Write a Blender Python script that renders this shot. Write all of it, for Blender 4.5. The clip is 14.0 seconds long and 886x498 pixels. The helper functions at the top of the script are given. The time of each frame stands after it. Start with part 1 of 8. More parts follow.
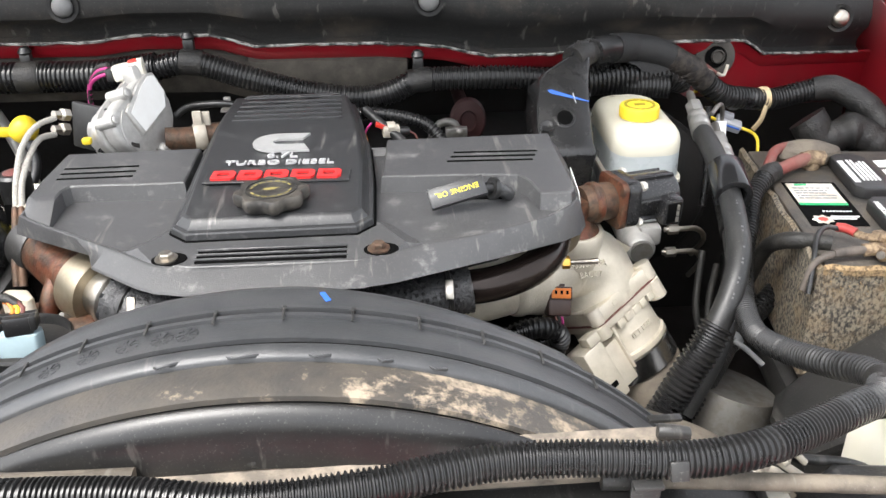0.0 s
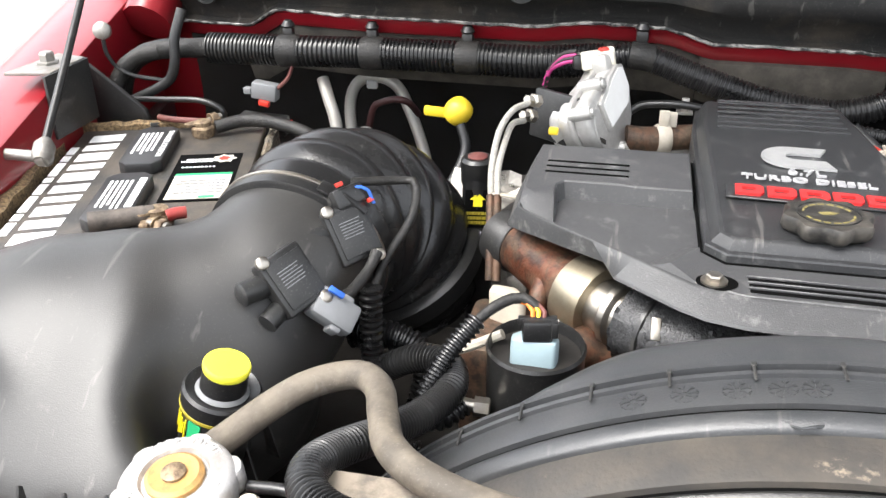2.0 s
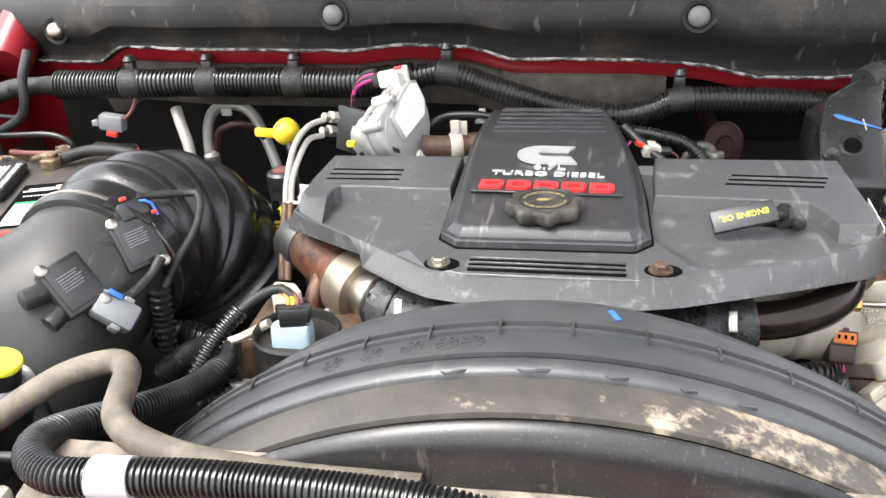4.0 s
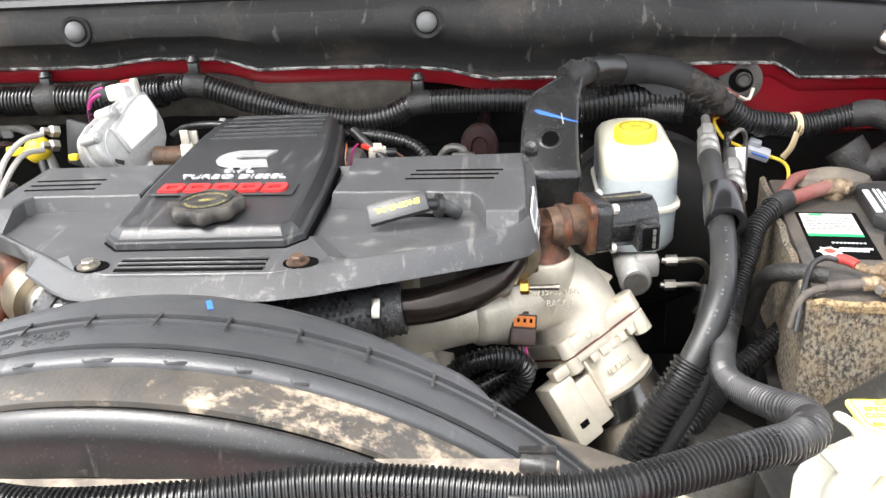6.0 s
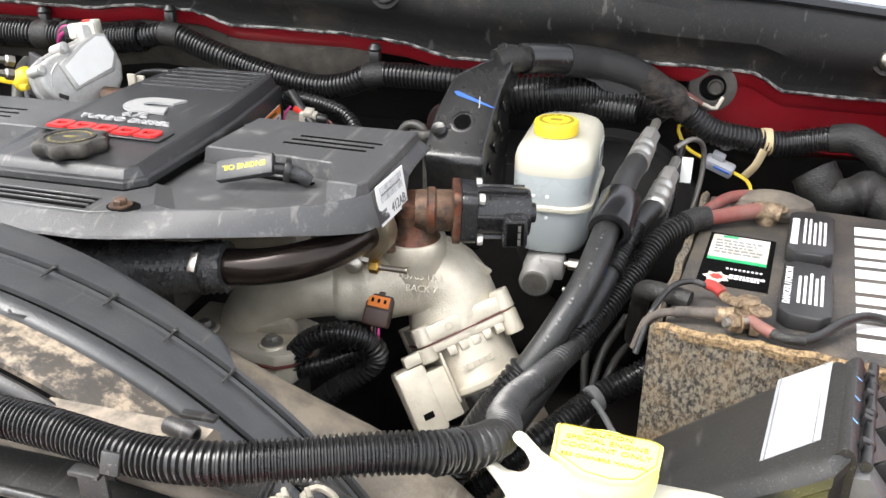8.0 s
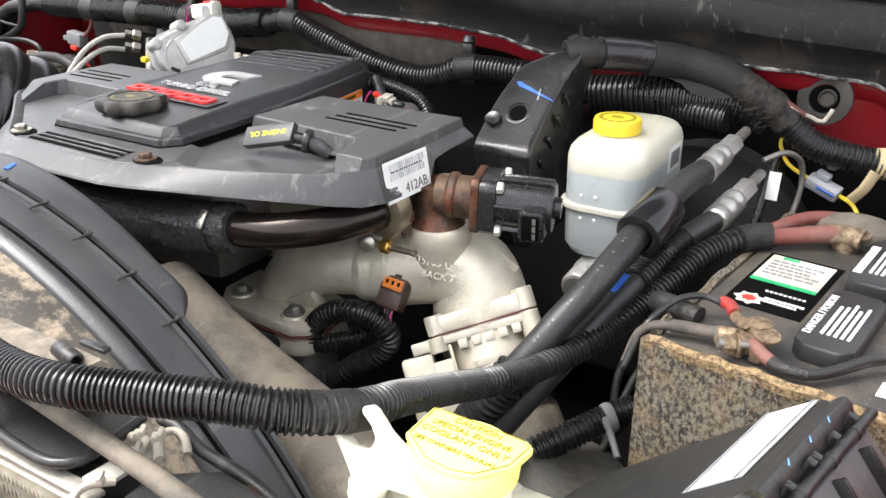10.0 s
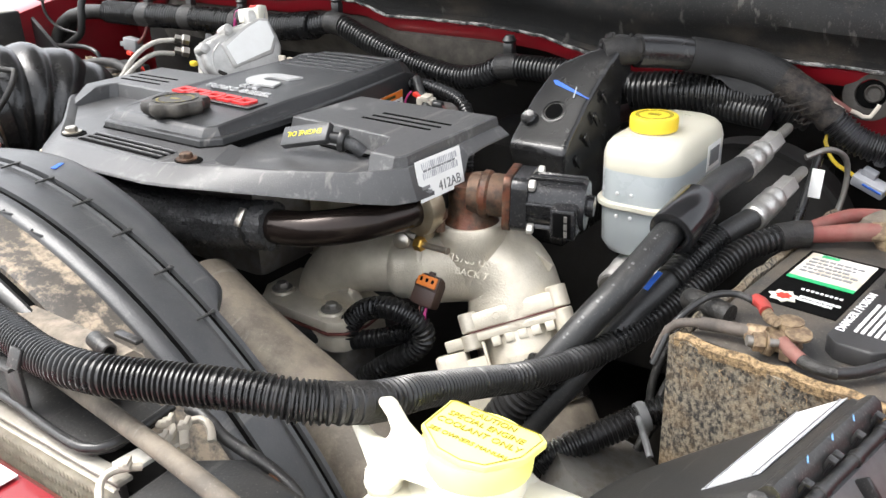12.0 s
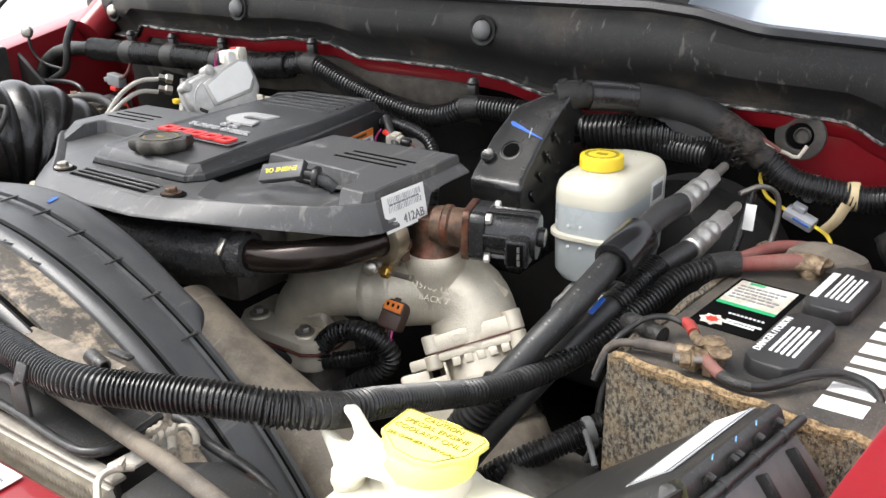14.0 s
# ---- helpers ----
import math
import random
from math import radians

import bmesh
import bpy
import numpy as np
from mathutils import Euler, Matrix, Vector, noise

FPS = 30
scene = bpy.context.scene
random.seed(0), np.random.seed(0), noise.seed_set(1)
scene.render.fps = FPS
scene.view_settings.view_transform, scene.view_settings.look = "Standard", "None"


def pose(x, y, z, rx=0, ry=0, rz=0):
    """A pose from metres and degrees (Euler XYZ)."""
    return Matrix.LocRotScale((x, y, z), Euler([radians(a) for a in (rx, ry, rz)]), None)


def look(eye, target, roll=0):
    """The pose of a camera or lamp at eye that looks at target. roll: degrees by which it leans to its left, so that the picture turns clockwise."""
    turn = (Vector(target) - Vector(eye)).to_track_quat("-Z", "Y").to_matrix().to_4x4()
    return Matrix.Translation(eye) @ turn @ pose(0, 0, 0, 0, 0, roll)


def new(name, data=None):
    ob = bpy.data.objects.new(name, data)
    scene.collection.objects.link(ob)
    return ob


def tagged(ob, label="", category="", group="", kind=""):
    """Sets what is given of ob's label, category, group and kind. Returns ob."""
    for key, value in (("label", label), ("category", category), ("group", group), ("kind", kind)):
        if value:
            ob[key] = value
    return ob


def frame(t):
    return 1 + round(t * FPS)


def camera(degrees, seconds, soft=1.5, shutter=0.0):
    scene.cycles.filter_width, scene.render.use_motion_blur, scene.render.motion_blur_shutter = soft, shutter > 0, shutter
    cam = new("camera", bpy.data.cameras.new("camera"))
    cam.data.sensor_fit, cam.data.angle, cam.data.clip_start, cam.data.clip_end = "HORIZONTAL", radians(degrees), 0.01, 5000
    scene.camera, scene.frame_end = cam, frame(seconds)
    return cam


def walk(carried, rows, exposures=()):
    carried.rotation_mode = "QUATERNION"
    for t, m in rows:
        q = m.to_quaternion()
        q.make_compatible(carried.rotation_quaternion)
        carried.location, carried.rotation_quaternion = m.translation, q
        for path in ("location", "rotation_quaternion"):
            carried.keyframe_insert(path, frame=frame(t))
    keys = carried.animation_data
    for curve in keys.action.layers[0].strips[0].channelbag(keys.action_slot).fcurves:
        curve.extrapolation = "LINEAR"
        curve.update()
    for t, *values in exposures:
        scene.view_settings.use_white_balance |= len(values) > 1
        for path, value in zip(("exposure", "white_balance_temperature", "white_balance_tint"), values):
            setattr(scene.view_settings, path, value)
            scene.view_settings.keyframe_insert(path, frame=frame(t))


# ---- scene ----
cam = camera(54.4, 14.0)
PATH = [
    (0, (0.044, -0.014, 1.611), (0.143, 1.745, 0.663), -1.3),
    (0.5, (-0.067, 0.022, 1.605), (-0.074, 1.748, 0.595), -0.0),
    (1, (-0.127, 0.063, 1.6), (-0.295, 1.791, 0.607), -0.6),
    (1.5, (-0.186, 0.071, 1.584), (-0.488, 1.802, 0.63), -0.8),
    (2, (-0.212, 0.064, 1.577), (-0.608, 1.79, 0.649), -0.7),
    (2.5, (-0.218, 0.049, 1.575), (-0.653, 1.775, 0.663), -0.9),
    (3, (-0.197, 0.032, 1.577), (-0.615, 1.763, 0.666), -1.3),
    (3.5, (-0.143, 0.025, 1.586), (-0.51, 1.774, 0.69), -2.3),
    (4, (-0.034, 0.01, 1.588), (-0.35, 1.78, 0.711), -2.8),
    (4.2, (0.012, 0.01, 1.583), (-0.285, 1.789, 0.72), -2.6),
    (6.3, (0.208, 0.011, 1.564), (0.039, 1.82, 0.727), -3.5),
    (6.5, (0.216, 0.013, 1.563), (0.051, 1.823, 0.728), -3.3),
    (7, (0.316, 0.027, 1.556), (0.09, 1.83, 0.722), -1.5),
    (7.5, (0.409, 0.033, 1.545), (0.026, 1.805, 0.699), -0.5),
    (7.7, (0.425, 0.046, 1.545), (-0.006, 1.8, 0.687), -0.3),
    (9.8, (0.6, 0.145, 1.505), (-0.306, 1.734, 0.695), -0.0),
    (10, (0.61, 0.15, 1.503), (-0.358, 1.701, 0.692), -0.4),
    (10.5, (0.623, 0.154, 1.497), (-0.433, 1.643, 0.681), -1.5),
    (11, (0.626, 0.156, 1.499), (-0.448, 1.634, 0.684), -1.8),
    (11.5, (0.628, 0.158, 1.5), (-0.453, 1.634, 0.692), -1.9),
    (12, (0.632, 0.156, 1.501), (-0.449, 1.635, 0.698), -2.0),
    (12.5, (0.636, 0.152, 1.504), (-0.457, 1.629, 0.713), -1.7),
    (13, (0.628, 0.132, 1.511), (-0.476, 1.61, 0.738), -1.9),
    (13.5, (0.626, 0.1, 1.519), (-0.437, 1.612, 0.756), -2.2),
    (14, (0.679, 0.111, 1.528), (-0.37, 1.642, 0.784), -1.2),
]
EXPOSURE = 1.34
walk(cam, [(t, look(eye, target, roll)) for t, eye, target, roll in PATH], [(t, EXPOSURE + e) for t, e in ((0.0, 0.02), (0.4, 0.46), (1.0, 0.38), (1.5, 0.28), (2.0, 0.09), (2.5, -0.09), (3.0, -0.10), (3.5, 0.02), (4.0, 0.28), (6.5, 0.45), (7.0, 0.42), (7.5, 0.15), (10.0, 0.02), (12.0, 0.02), (13.0, -0.06), (14.0, -0.26))])

# ---- daylight: bright overcast sky and a soft sun ----
SUN_EL, SUN_AZ = radians(64), radians(236)
world = bpy.data.worlds.new("sky")
scene.world = world
world.use_nodes = True
wn, wl = world.node_tree.nodes, world.node_tree.links
sky = wn.new("ShaderNodeTexSky")
sky.sky_type, sky.sun_disc, sky.sun_elevation, sky.sun_rotation = "NISHITA", False, SUN_EL, SUN_AZ
sky.air_density, sky.dust_density, sky.ozone_density = 1.0, 4.0, 1.0
grey = wn.new("ShaderNodeHueSaturation")
grey.inputs["Saturation"].default_value = 0.22
wl.new(sky.outputs[0], grey.inputs["Color"])
wl.new(grey.outputs[0], wn["Background"].inputs[0])
wn["Background"].inputs[1].default_value = 0.255
sun = new("sun", bpy.data.lights.new("sun", "SUN"))
sun.data.energy, sun.data.angle, sun.data.color = 1.05, radians(32), (1.0, 0.97, 0.92)
sun.matrix_world = look((0, 0, 0), (-math.sin(SUN_AZ) * math.cos(SUN_EL), -math.cos(SUN_AZ) * math.cos(SUN_EL), -math.sin(SUN_EL)))


# ---- mesh tools ----
def bm_from(verts, faces):
    bm = bmesh.new()
    vs = [bm.verts.new(v) for v in verts]
    for f in faces:
        try:
            bm.faces.new([vs[i] for i in f])
        except ValueError:
            pass
    return bm


def xf(bm, m):
    bmesh.ops.transform(bm, matrix=m, verts=bm.verts)
    return bm


def bevel(bm, width, seg=2, angle=30):
    bm.normal_update()
    sharp = [e for e in bm.edges if len(e.link_faces) == 2 and e.calc_face_angle(0) > radians(angle)]
    bmesh.ops.bevel(bm, geom=sharp, offset=width, segments=seg, profile=0.5, affect="EDGES", clamp_overlap=True)
    return bm


def box(sx, sy, sz, bev=0.002, seg=2, at=(0, 0, 0)):
    bm = bmesh.new()
    bmesh.ops.create_cube(bm, size=1.0, matrix=Matrix.Diagonal((sx, sy, sz, 1)))
    if bev:
        bevel(bm, bev, seg)
    return xf(bm, Matrix.Translation(at))


def prism(poly, z0, z1, bev=0.002, seg=2):
    n = len(poly)
    bm = bm_from([(x, y, z0) for x, y in poly] + [(x, y, z1) for x, y in poly],
                 [list(range(n))[::-1], list(range(n, 2 * n))] + [[i, (i + 1) % n, n + (i + 1) % n, n + i] for i in range(n)])
    bmesh.ops.recalc_face_normals(bm, faces=bm.faces)
    return bevel(bm, bev, seg) if bev else bm


def loft(rings, cap0=True, cap1=True, closed=True):
    n = len(rings[0])
    faces = []
    for k in range(len(rings) - 1):
        for i in range(n if closed else n - 1):
            j = (i + 1) % n
            faces.append([k * n + i, k * n + j, (k + 1) * n + j, (k + 1) * n + i])
    if cap0:
        faces.append(list(range(n))[::-1])
    if cap1:
        faces.append(list(range((len(rings) - 1) * n, len(rings) * n)))
    bm = bm_from([v for r in rings for v in r], faces)
    bmesh.ops.recalc_face_normals(bm, faces=bm.faces)
    return bm


def lathe(profile, n=28, lobes=0, lobe=0.0):
    rings = []
    for r, z in profile:
        rings.append([Vector((r * math.cos(a) * (1 + lobe * math.cos(lobes * a)), r * math.sin(a) * (1 + lobe * math.cos(lobes * a)), z))
                      for a in (2 * math.pi * i / n for i in range(n))])
    return loft(rings)


def spline(pts, step=0.006):
    """A smooth line of even steps through the points."""
    p = [Vector(q) for q in pts]
    p = [p[0] * 2 - p[1]] + p + [p[-1] * 2 - p[-2]]
    out = []
    for i in range(1, len(p) - 2):
        a, b, c, d = p[i - 1:i + 3]
        k = max(2, int((c - b).length / (step / 3)))
        for j in range(k):
            t = j / k
            out.append(0.5 * ((2 * b) + (c - a) * t + (2 * a - 5 * b + 4 * c - d) * t * t + (3 * b - a - 3 * c + d) * t ** 3))
    out.append(p[-2])
    res, acc = [out[0]], 0.0
    for u, v in zip(out, out[1:]):
        acc += (v - u).length
        if acc >= step:
            res.append(v)
            acc = 0.0
    res.append(out[-1])
    return res


def tube(pts, r, n=14, step=0.006, rib=0.0, pitch=0.006, wob=0.0, flat=1.0, r_end=None):
    """A tube along a smooth line. rib: depth of its corrugations, of the given pitch."""
    line = spline(pts, pitch / 4 if rib else step)
    rings, side, s = [], None, 0.0
    total = sum((b - a).length for a, b in zip(line, line[1:]))
    for i, c in enumerate(line):
        d = (line[min(i + 1, len(line) - 1)] - line[max(i - 1, 0)]).normalized()
        if side is None:
            side = d.orthogonal().normalized()
        side = (side - d * side.dot(d)).normalized()
        up = d.cross(side)
        if i:
            s += (c - line[i - 1]).length
        rr = r if r_end is None else r + (r_end - r) * s / total
        if rib:
            rr += rib * (0.5 if (i % 4) in (1, 2) else -0.5)
        if wob:
            rr *= 1 + wob * noise.noise(c * 60)
        rings.append([c + (side * math.cos(a) + up * math.sin(a) * flat) * rr for a in (2 * math.pi * j / n for j in range(n))])
    return loft(rings)


def along(d, at=(0, 0, 0), up=None):
    """A pose whose z points along d."""
    z = Vector(d).normalized()
    y = Vector(up) if up else (Vector((0, 0, 1)) if abs(z.z) < 0.9 else Vector((0, 1, 0)))
    x = y.cross(z).normalized()
    y = z.cross(x)
    return Matrix((x, y, z)).transposed().to_4x4() if at is None else Matrix.Translation(at) @ Matrix((x, y, z)).transposed().to_4x4()


def text(body, size, thick=0.0004):
    cu = bpy.data.curves.new("letters", "FONT")
    cu.body, cu.size, cu.extrude, cu.align_x, cu.align_y, cu.resolution_u = body, size, thick, "CENTER", "CENTER", 3
    ob = bpy.data.objects.new("letters", cu)
    scene.collection.objects.link(ob)
    me = bpy.data.meshes.new_from_object(ob.evaluated_get(bpy.context.evaluated_depsgraph_get()))
    bm = bmesh.new()
    bm.from_mesh(me)
    bpy.data.objects.remove(ob)
    bpy.data.meshes.remove(me)
    return bm


def bars(rows, w, h, seed, gap=0.35, thick=0.0004):
    """Rows of short bars, for writing too small to read."""
    rng = random.Random(seed)
    bm = bmesh.new()
    for k in range(rows):
        y, x = h / 2 - h * (k + 0.5) / rows, -w / 2
        end = w / 2 - rng.random() * 0.25 * w
        while x < end:
            l = min(w * (0.05 + 0.12 * rng.random()), w / 2 - x)
            bmesh.ops.create_cube(bm, size=1, matrix=Matrix.Translation((x + l / 2, y, 0)) @ Matrix.Diagonal((l, h / rows * (1 - gap), thick * 2, 1)))
            x += l + w * 0.025
    return bm


def merge(*bms):
    out = bmesh.new()
    for b in bms:
        me = bpy.data.meshes.new("m")
        b.to_mesh(me)
        b.free()
        out.from_mesh(me)
        bpy.data.meshes.remove(me)
    return out


def thing(name, label, category, at=(0, 0, 0), group="", kind=""):
    ob = new(name)
    ob.empty_display_size = 0.02
    ob.location = at
    return tagged(ob, label, category, group, kind)


def world_at(ob):
    p = Vector((0, 0, 0))
    while ob:
        p += ob.location
        ob = ob.parent
    return p


def part(name, bm, material, parent=None, label="", smooth=40):
    """Links a bmesh, given in the place's coordinates, as one mesh object under its thing."""
    if parent:
        bmesh.ops.translate(bm, verts=bm.verts, vec=-world_at(parent))
    me = bpy.data.meshes.new(name)
    bm.to_mesh(me)
    bm.free()
    me.materials.append(material)
    if smooth:
        me.polygons.foreach_set("use_smooth", [True] * len(me.polygons))
        me.set_sharp_from_angle(angle=radians(smooth))
    ob = new(name, me)
    if parent:
        ob.parent = parent
    return tagged(ob, label) if label else ob


def solo(name, bm, material, label, category, group="", kind="", smooth=40):
    """A thing that is one mesh."""
    c = Vector((0, 0, 0))
    for v in bm.verts:
        c += v.co
    c /= max(1, len(bm.verts))
    bmesh.ops.translate(bm, verts=bm.verts, vec=-c)
    ob = part(name, bm, material, None, "", smooth)
    ob.location = c
    return tagged(ob, label, category, group, kind)


# ---- materials ----
def surf(name, col, col2=None, rough=0.5, metal=0.0, scale=40.0, amount=0.5, bump=0.1, bscale=400.0, dust=None, dust_amount=0.0, dscale=18.0,
         rough2=None, spec=0.5, coat=0.0, trans=0.0, sss=0.0, dlo=0.42, dhi=0.75, speck=0.0, scratch=0.0, along_x=None, lo=0.38, hi=0.66, fibre=None):
    m = bpy.data.materials.new(name)
    m.use_nodes = True
    nt, b = m.node_tree, m.node_tree.nodes["Principled BSDF"]
    N, L = nt.nodes.new, nt.links.new
    tc = N("ShaderNodeTexCoord")
    n1 = N("ShaderNodeTexNoise")
    n1.inputs["Scale"].default_value, n1.inputs["Detail"].default_value, n1.inputs["Roughness"].default_value = scale, 6, 0.65
    if fibre:
        fm = N("ShaderNodeMapping")
        fm.inputs["Scale"].default_value, fm.inputs["Rotation"].default_value = fibre, (0.25, 0.2, 0.0)
        L(tc.outputs["Object"], fm.inputs["Vector"])
        L(fm.outputs[0], n1.inputs["Vector"])
    else:
        L(tc.outputs["Object"], n1.inputs["Vector"])
    mix = N("ShaderNodeMix")
    mix.data_type = "RGBA"
    mix.inputs[6].default_value = (*col, 1)
    mix.inputs[7].default_value = (*(col2 or [c * 0.7 for c in col]), 1)
    ramp = N("ShaderNodeMapRange")
    ramp.inputs[1].default_value, ramp.inputs[2].default_value, ramp.inputs[4].default_value = lo, hi, amount
    L(n1.outputs[0], ramp.inputs[0])
    L(ramp.outputs[0], mix.inputs[0])
    out = mix.outputs[2]
    r_out = None
    if dust:
        n3 = N("ShaderNodeTexNoise")
        n3.inputs["Scale"].default_value, n3.inputs["Detail"].default_value, n3.inputs["Roughness"].default_value = dscale, 8, 0.7
        L(tc.outputs["Object"], n3.inputs["Vector"])
        dr = N("ShaderNodeMapRange")
        dr.inputs[1].default_value, dr.inputs[2].default_value, dr.inputs[4].default_value = dlo, dhi, dust_amount
        L(n3.outputs[0], dr.inputs[0])
        if along_x:
            # the mud lies on one side only
            sx = N("ShaderNodeSeparateXYZ")
            L(tc.outputs["Object"], sx.inputs[0])
            xr = N("ShaderNodeMapRange")
            xr.inputs[1].default_value, xr.inputs[2].default_value, xr.inputs[3].default_value, xr.inputs[4].default_value = *along_x, -0.14, 0.035
            L(sx.outputs[0], xr.inputs[0])
            ad = N("ShaderNodeMath")
            L(n3.outputs[0], ad.inputs[0])
            L(xr.outputs[0], ad.inputs[1])
            L(ad.outputs[0], dr.inputs[0])
        dm = N("ShaderNodeMix")
        dm.data_type = "RGBA"
        dm.inputs[7].default_value = (*dust, 1)
        L(dr.outputs[0], dm.inputs[0])
        L(out, dm.inputs[6])
        out = dm.outputs[2]
        rr = N("ShaderNodeMapRange")
        rr.inputs[3].default_value, rr.inputs[4].default_value = rough, 0.9
        L(dr.outputs[0], rr.inputs[0])
        r_out = rr.outputs[0]
    # fine pale grit, and long thin scuffs
    for amount_, size, lo, stretch in ((speck, 650.0, 0.615, None), (scratch, 90.0, 0.635, (1.0, 0.08, 0.35))):
        if not amount_:
            continue
        n4 = N("ShaderNodeTexNoise")
        n4.inputs["Scale"].default_value, n4.inputs["Detail"].default_value, n4.inputs["Roughness"].default_value = size, 3, 0.6
        vec = tc.outputs["Object"]
        if stretch:
            mp = N("ShaderNodeMapping")
            mp.inputs["Scale"].default_value, mp.inputs["Rotation"].default_value = stretch, (0.4, 0.2, 0.9)
            L(vec, mp.inputs["Vector"])
            vec = mp.outputs[0]
        L(vec, n4.inputs["Vector"])
        sr = N("ShaderNodeMapRange")
        sr.inputs[1].default_value, sr.inputs[2].default_value, sr.inputs[4].default_value = lo, lo + 0.06, amount_
        L(n4.outputs[0], sr.inputs[0])
        sm = N("ShaderNodeMix")
        sm.data_type = "RGBA"
        sm.inputs[7].default_value = (0.36, 0.34, 0.31, 1)
        L(sr.outputs[0], sm.inputs[0])
        L(out, sm.inputs[6])
        out = sm.outputs[2]
    L(out, b.inputs["Base Color"])
    n2 = N("ShaderNodeTexNoise")
    n2.inputs["Scale"].default_value, n2.inputs["Detail"].default_value = bscale, 4
    L(tc.outputs["Object"], n2.inputs["Vector"])
    if not r_out:
        rr = N("ShaderNodeMapRange")
        rr.inputs[1].default_value, rr.inputs[2].default_value = 0.3, 0.7
        rr.inputs[3].default_value, rr.inputs[4].default_value = rough * 0.85, (rough2 if rough2 else min(1, rough * 1.2))
        L(n1.outputs[0], rr.inputs[0])
        r_out = rr.outputs[0]
    L(r_out, b.inputs["Roughness"])
    bp = N("ShaderNodeBump")
    bp.inputs["Strength"].default_value, bp.inputs["Distance"].default_value = bump, 0.001
    L(n2.outputs[0], bp.inputs["Height"])
    L(bp.outputs[0], b.inputs["Normal"])
    b.inputs["Metallic"].default_value = metal
    b.inputs["Specular IOR Level"].default_value = spec
    b.inputs["Coat Weight"].default_value = coat
    b.inputs["Transmission Weight"].default_value = trans
    if sss:
        b.inputs["Subsurface Weight"].default_value = sss
        b.inputs["Subsurface Radius"].default_value = (0.02, 0.02, 0.02)
        b.inputs["Subsurface Scale"].default_value = 1.0
    return m


M = {}
M["cover"] = surf("grey moulded plastic", (0.056, 0.056, 0.0575), (0.074, 0.074, 0.075), 0.38, scale=25, bump=0.25, bscale=900, dust=(0.36, 0.35, 0.34), dust_amount=0.5, dscale=42, dlo=0.56, dhi=0.74, speck=0.12, scratch=0.24)
M["dome"] = surf("dark grey moulded plastic", (0.025, 0.0257, 0.027), (0.037, 0.037, 0.0385), 0.33, scale=25, bump=0.25, bscale=900, dust=(0.30, 0.30, 0.29), dust_amount=0.35, dscale=50, dlo=0.57, dhi=0.80, speck=0.12, scratch=0.22)
# near black: paints the shade inside slots, holes and gaps; also colours dark labels
M["slot"] = surf("near black for recess shade and dark labels", (0.003, 0.003, 0.003), None, 0.9, spec=0.05)
M["black"] = surf("black plastic", (0.012, 0.012, 0.0125), (0.020, 0.020, 0.019), 0.30, scale=30, bump=0.12, dust=(0.20, 0.19, 0.17), dust_amount=0.05, speck=0.12, scratch=0.1)
M["blackmatt"] = surf("matt black plastic", (0.018, 0.018, 0.018), (0.028, 0.027, 0.026), 0.42, scale=30, bump=0.2, dust=(0.22, 0.20, 0.17), dust_amount=0.07, speck=0.2, scratch=0.1)
M["gloss"] = surf("glossy black foam sleeve", (0.010, 0.010, 0.011), (0.02, 0.02, 0.02), 0.18, bump=0.05)
M["loom"] = surf("black corrugated conduit", (0.009, 0.009, 0.0095), (0.014, 0.014, 0.014), 0.27, scale=20, bump=0.05, dust=(0.18, 0.17, 0.15), dust_amount=0.05, speck=0.06, scratch=0)
M["tape"] = surf("black cloth tape", (0.009, 0.009, 0.009), (0.024, 0.022, 0.020), 0.5, spec=0.4, scale=90, bump=1.0, bscale=420, dust=(0.2, 0.18, 0.15), dust_amount=0.1, speck=0.06, scratch=0, lo=0.43, hi=0.58)
M["rubber"] = surf("grey black rubber", (0.014, 0.0145, 0.015), (0.025, 0.025, 0.0255), 0.42, scale=30, bump=0.15, dust=(0.2, 0.19, 0.17), dust_amount=0.08, speck=0.15, scratch=0.05)
M["airbox"] = surf("satin black moulded plastic", (0.026, 0.0252, 0.024), (0.038, 0.0365, 0.034), 0.40, spec=0.55, scale=12, bump=0.2, bscale=1200, dust=(0.30, 0.28, 0.25), dust_amount=0.3, dscale=60, dlo=0.62, dhi=0.8, speck=0.05, scratch=0.12)
M["tanhose"] = surf("dusty grey rubber hose", (0.155, 0.130, 0.099), (0.080, 0.067, 0.052), 0.7, scale=22, amount=1.0, bump=0.4, bscale=300, dust=(0.09, 0.08, 0.07), dust_amount=0.4, dscale=40, speck=0.15, scratch=0.2, lo=0.43, hi=0.58)
M["shroud"] = surf("dark grey shroud plastic", (0.036, 0.0375, 0.040), (0.054, 0.056, 0.059), 0.36, spec=0.55, scale=15, bump=0.25, bscale=700, dust=(0.2, 0.19, 0.18), dust_amount=0.12, dscale=25, speck=0.06, scratch=0.12)
M["shroud_dirt"] = surf("shroud plastic with dried mud", (0.046, 0.043, 0.040), (0.082, 0.071, 0.058), 0.5, scale=26, amount=0.9, bump=0.4, bscale=350, dust=(0.37, 0.30, 0.22), dust_amount=0.85, dscale=34, dlo=0.52, dhi=0.63, along_x=(-0.10, 0.10))
M["dusty"] = surf("dust covered plastic", (0.25, 0.21, 0.165), (0.10, 0.088, 0.074), 0.85, scale=35, amount=0.8, bump=0.35, bscale=350, lo=0.43, hi=0.58)
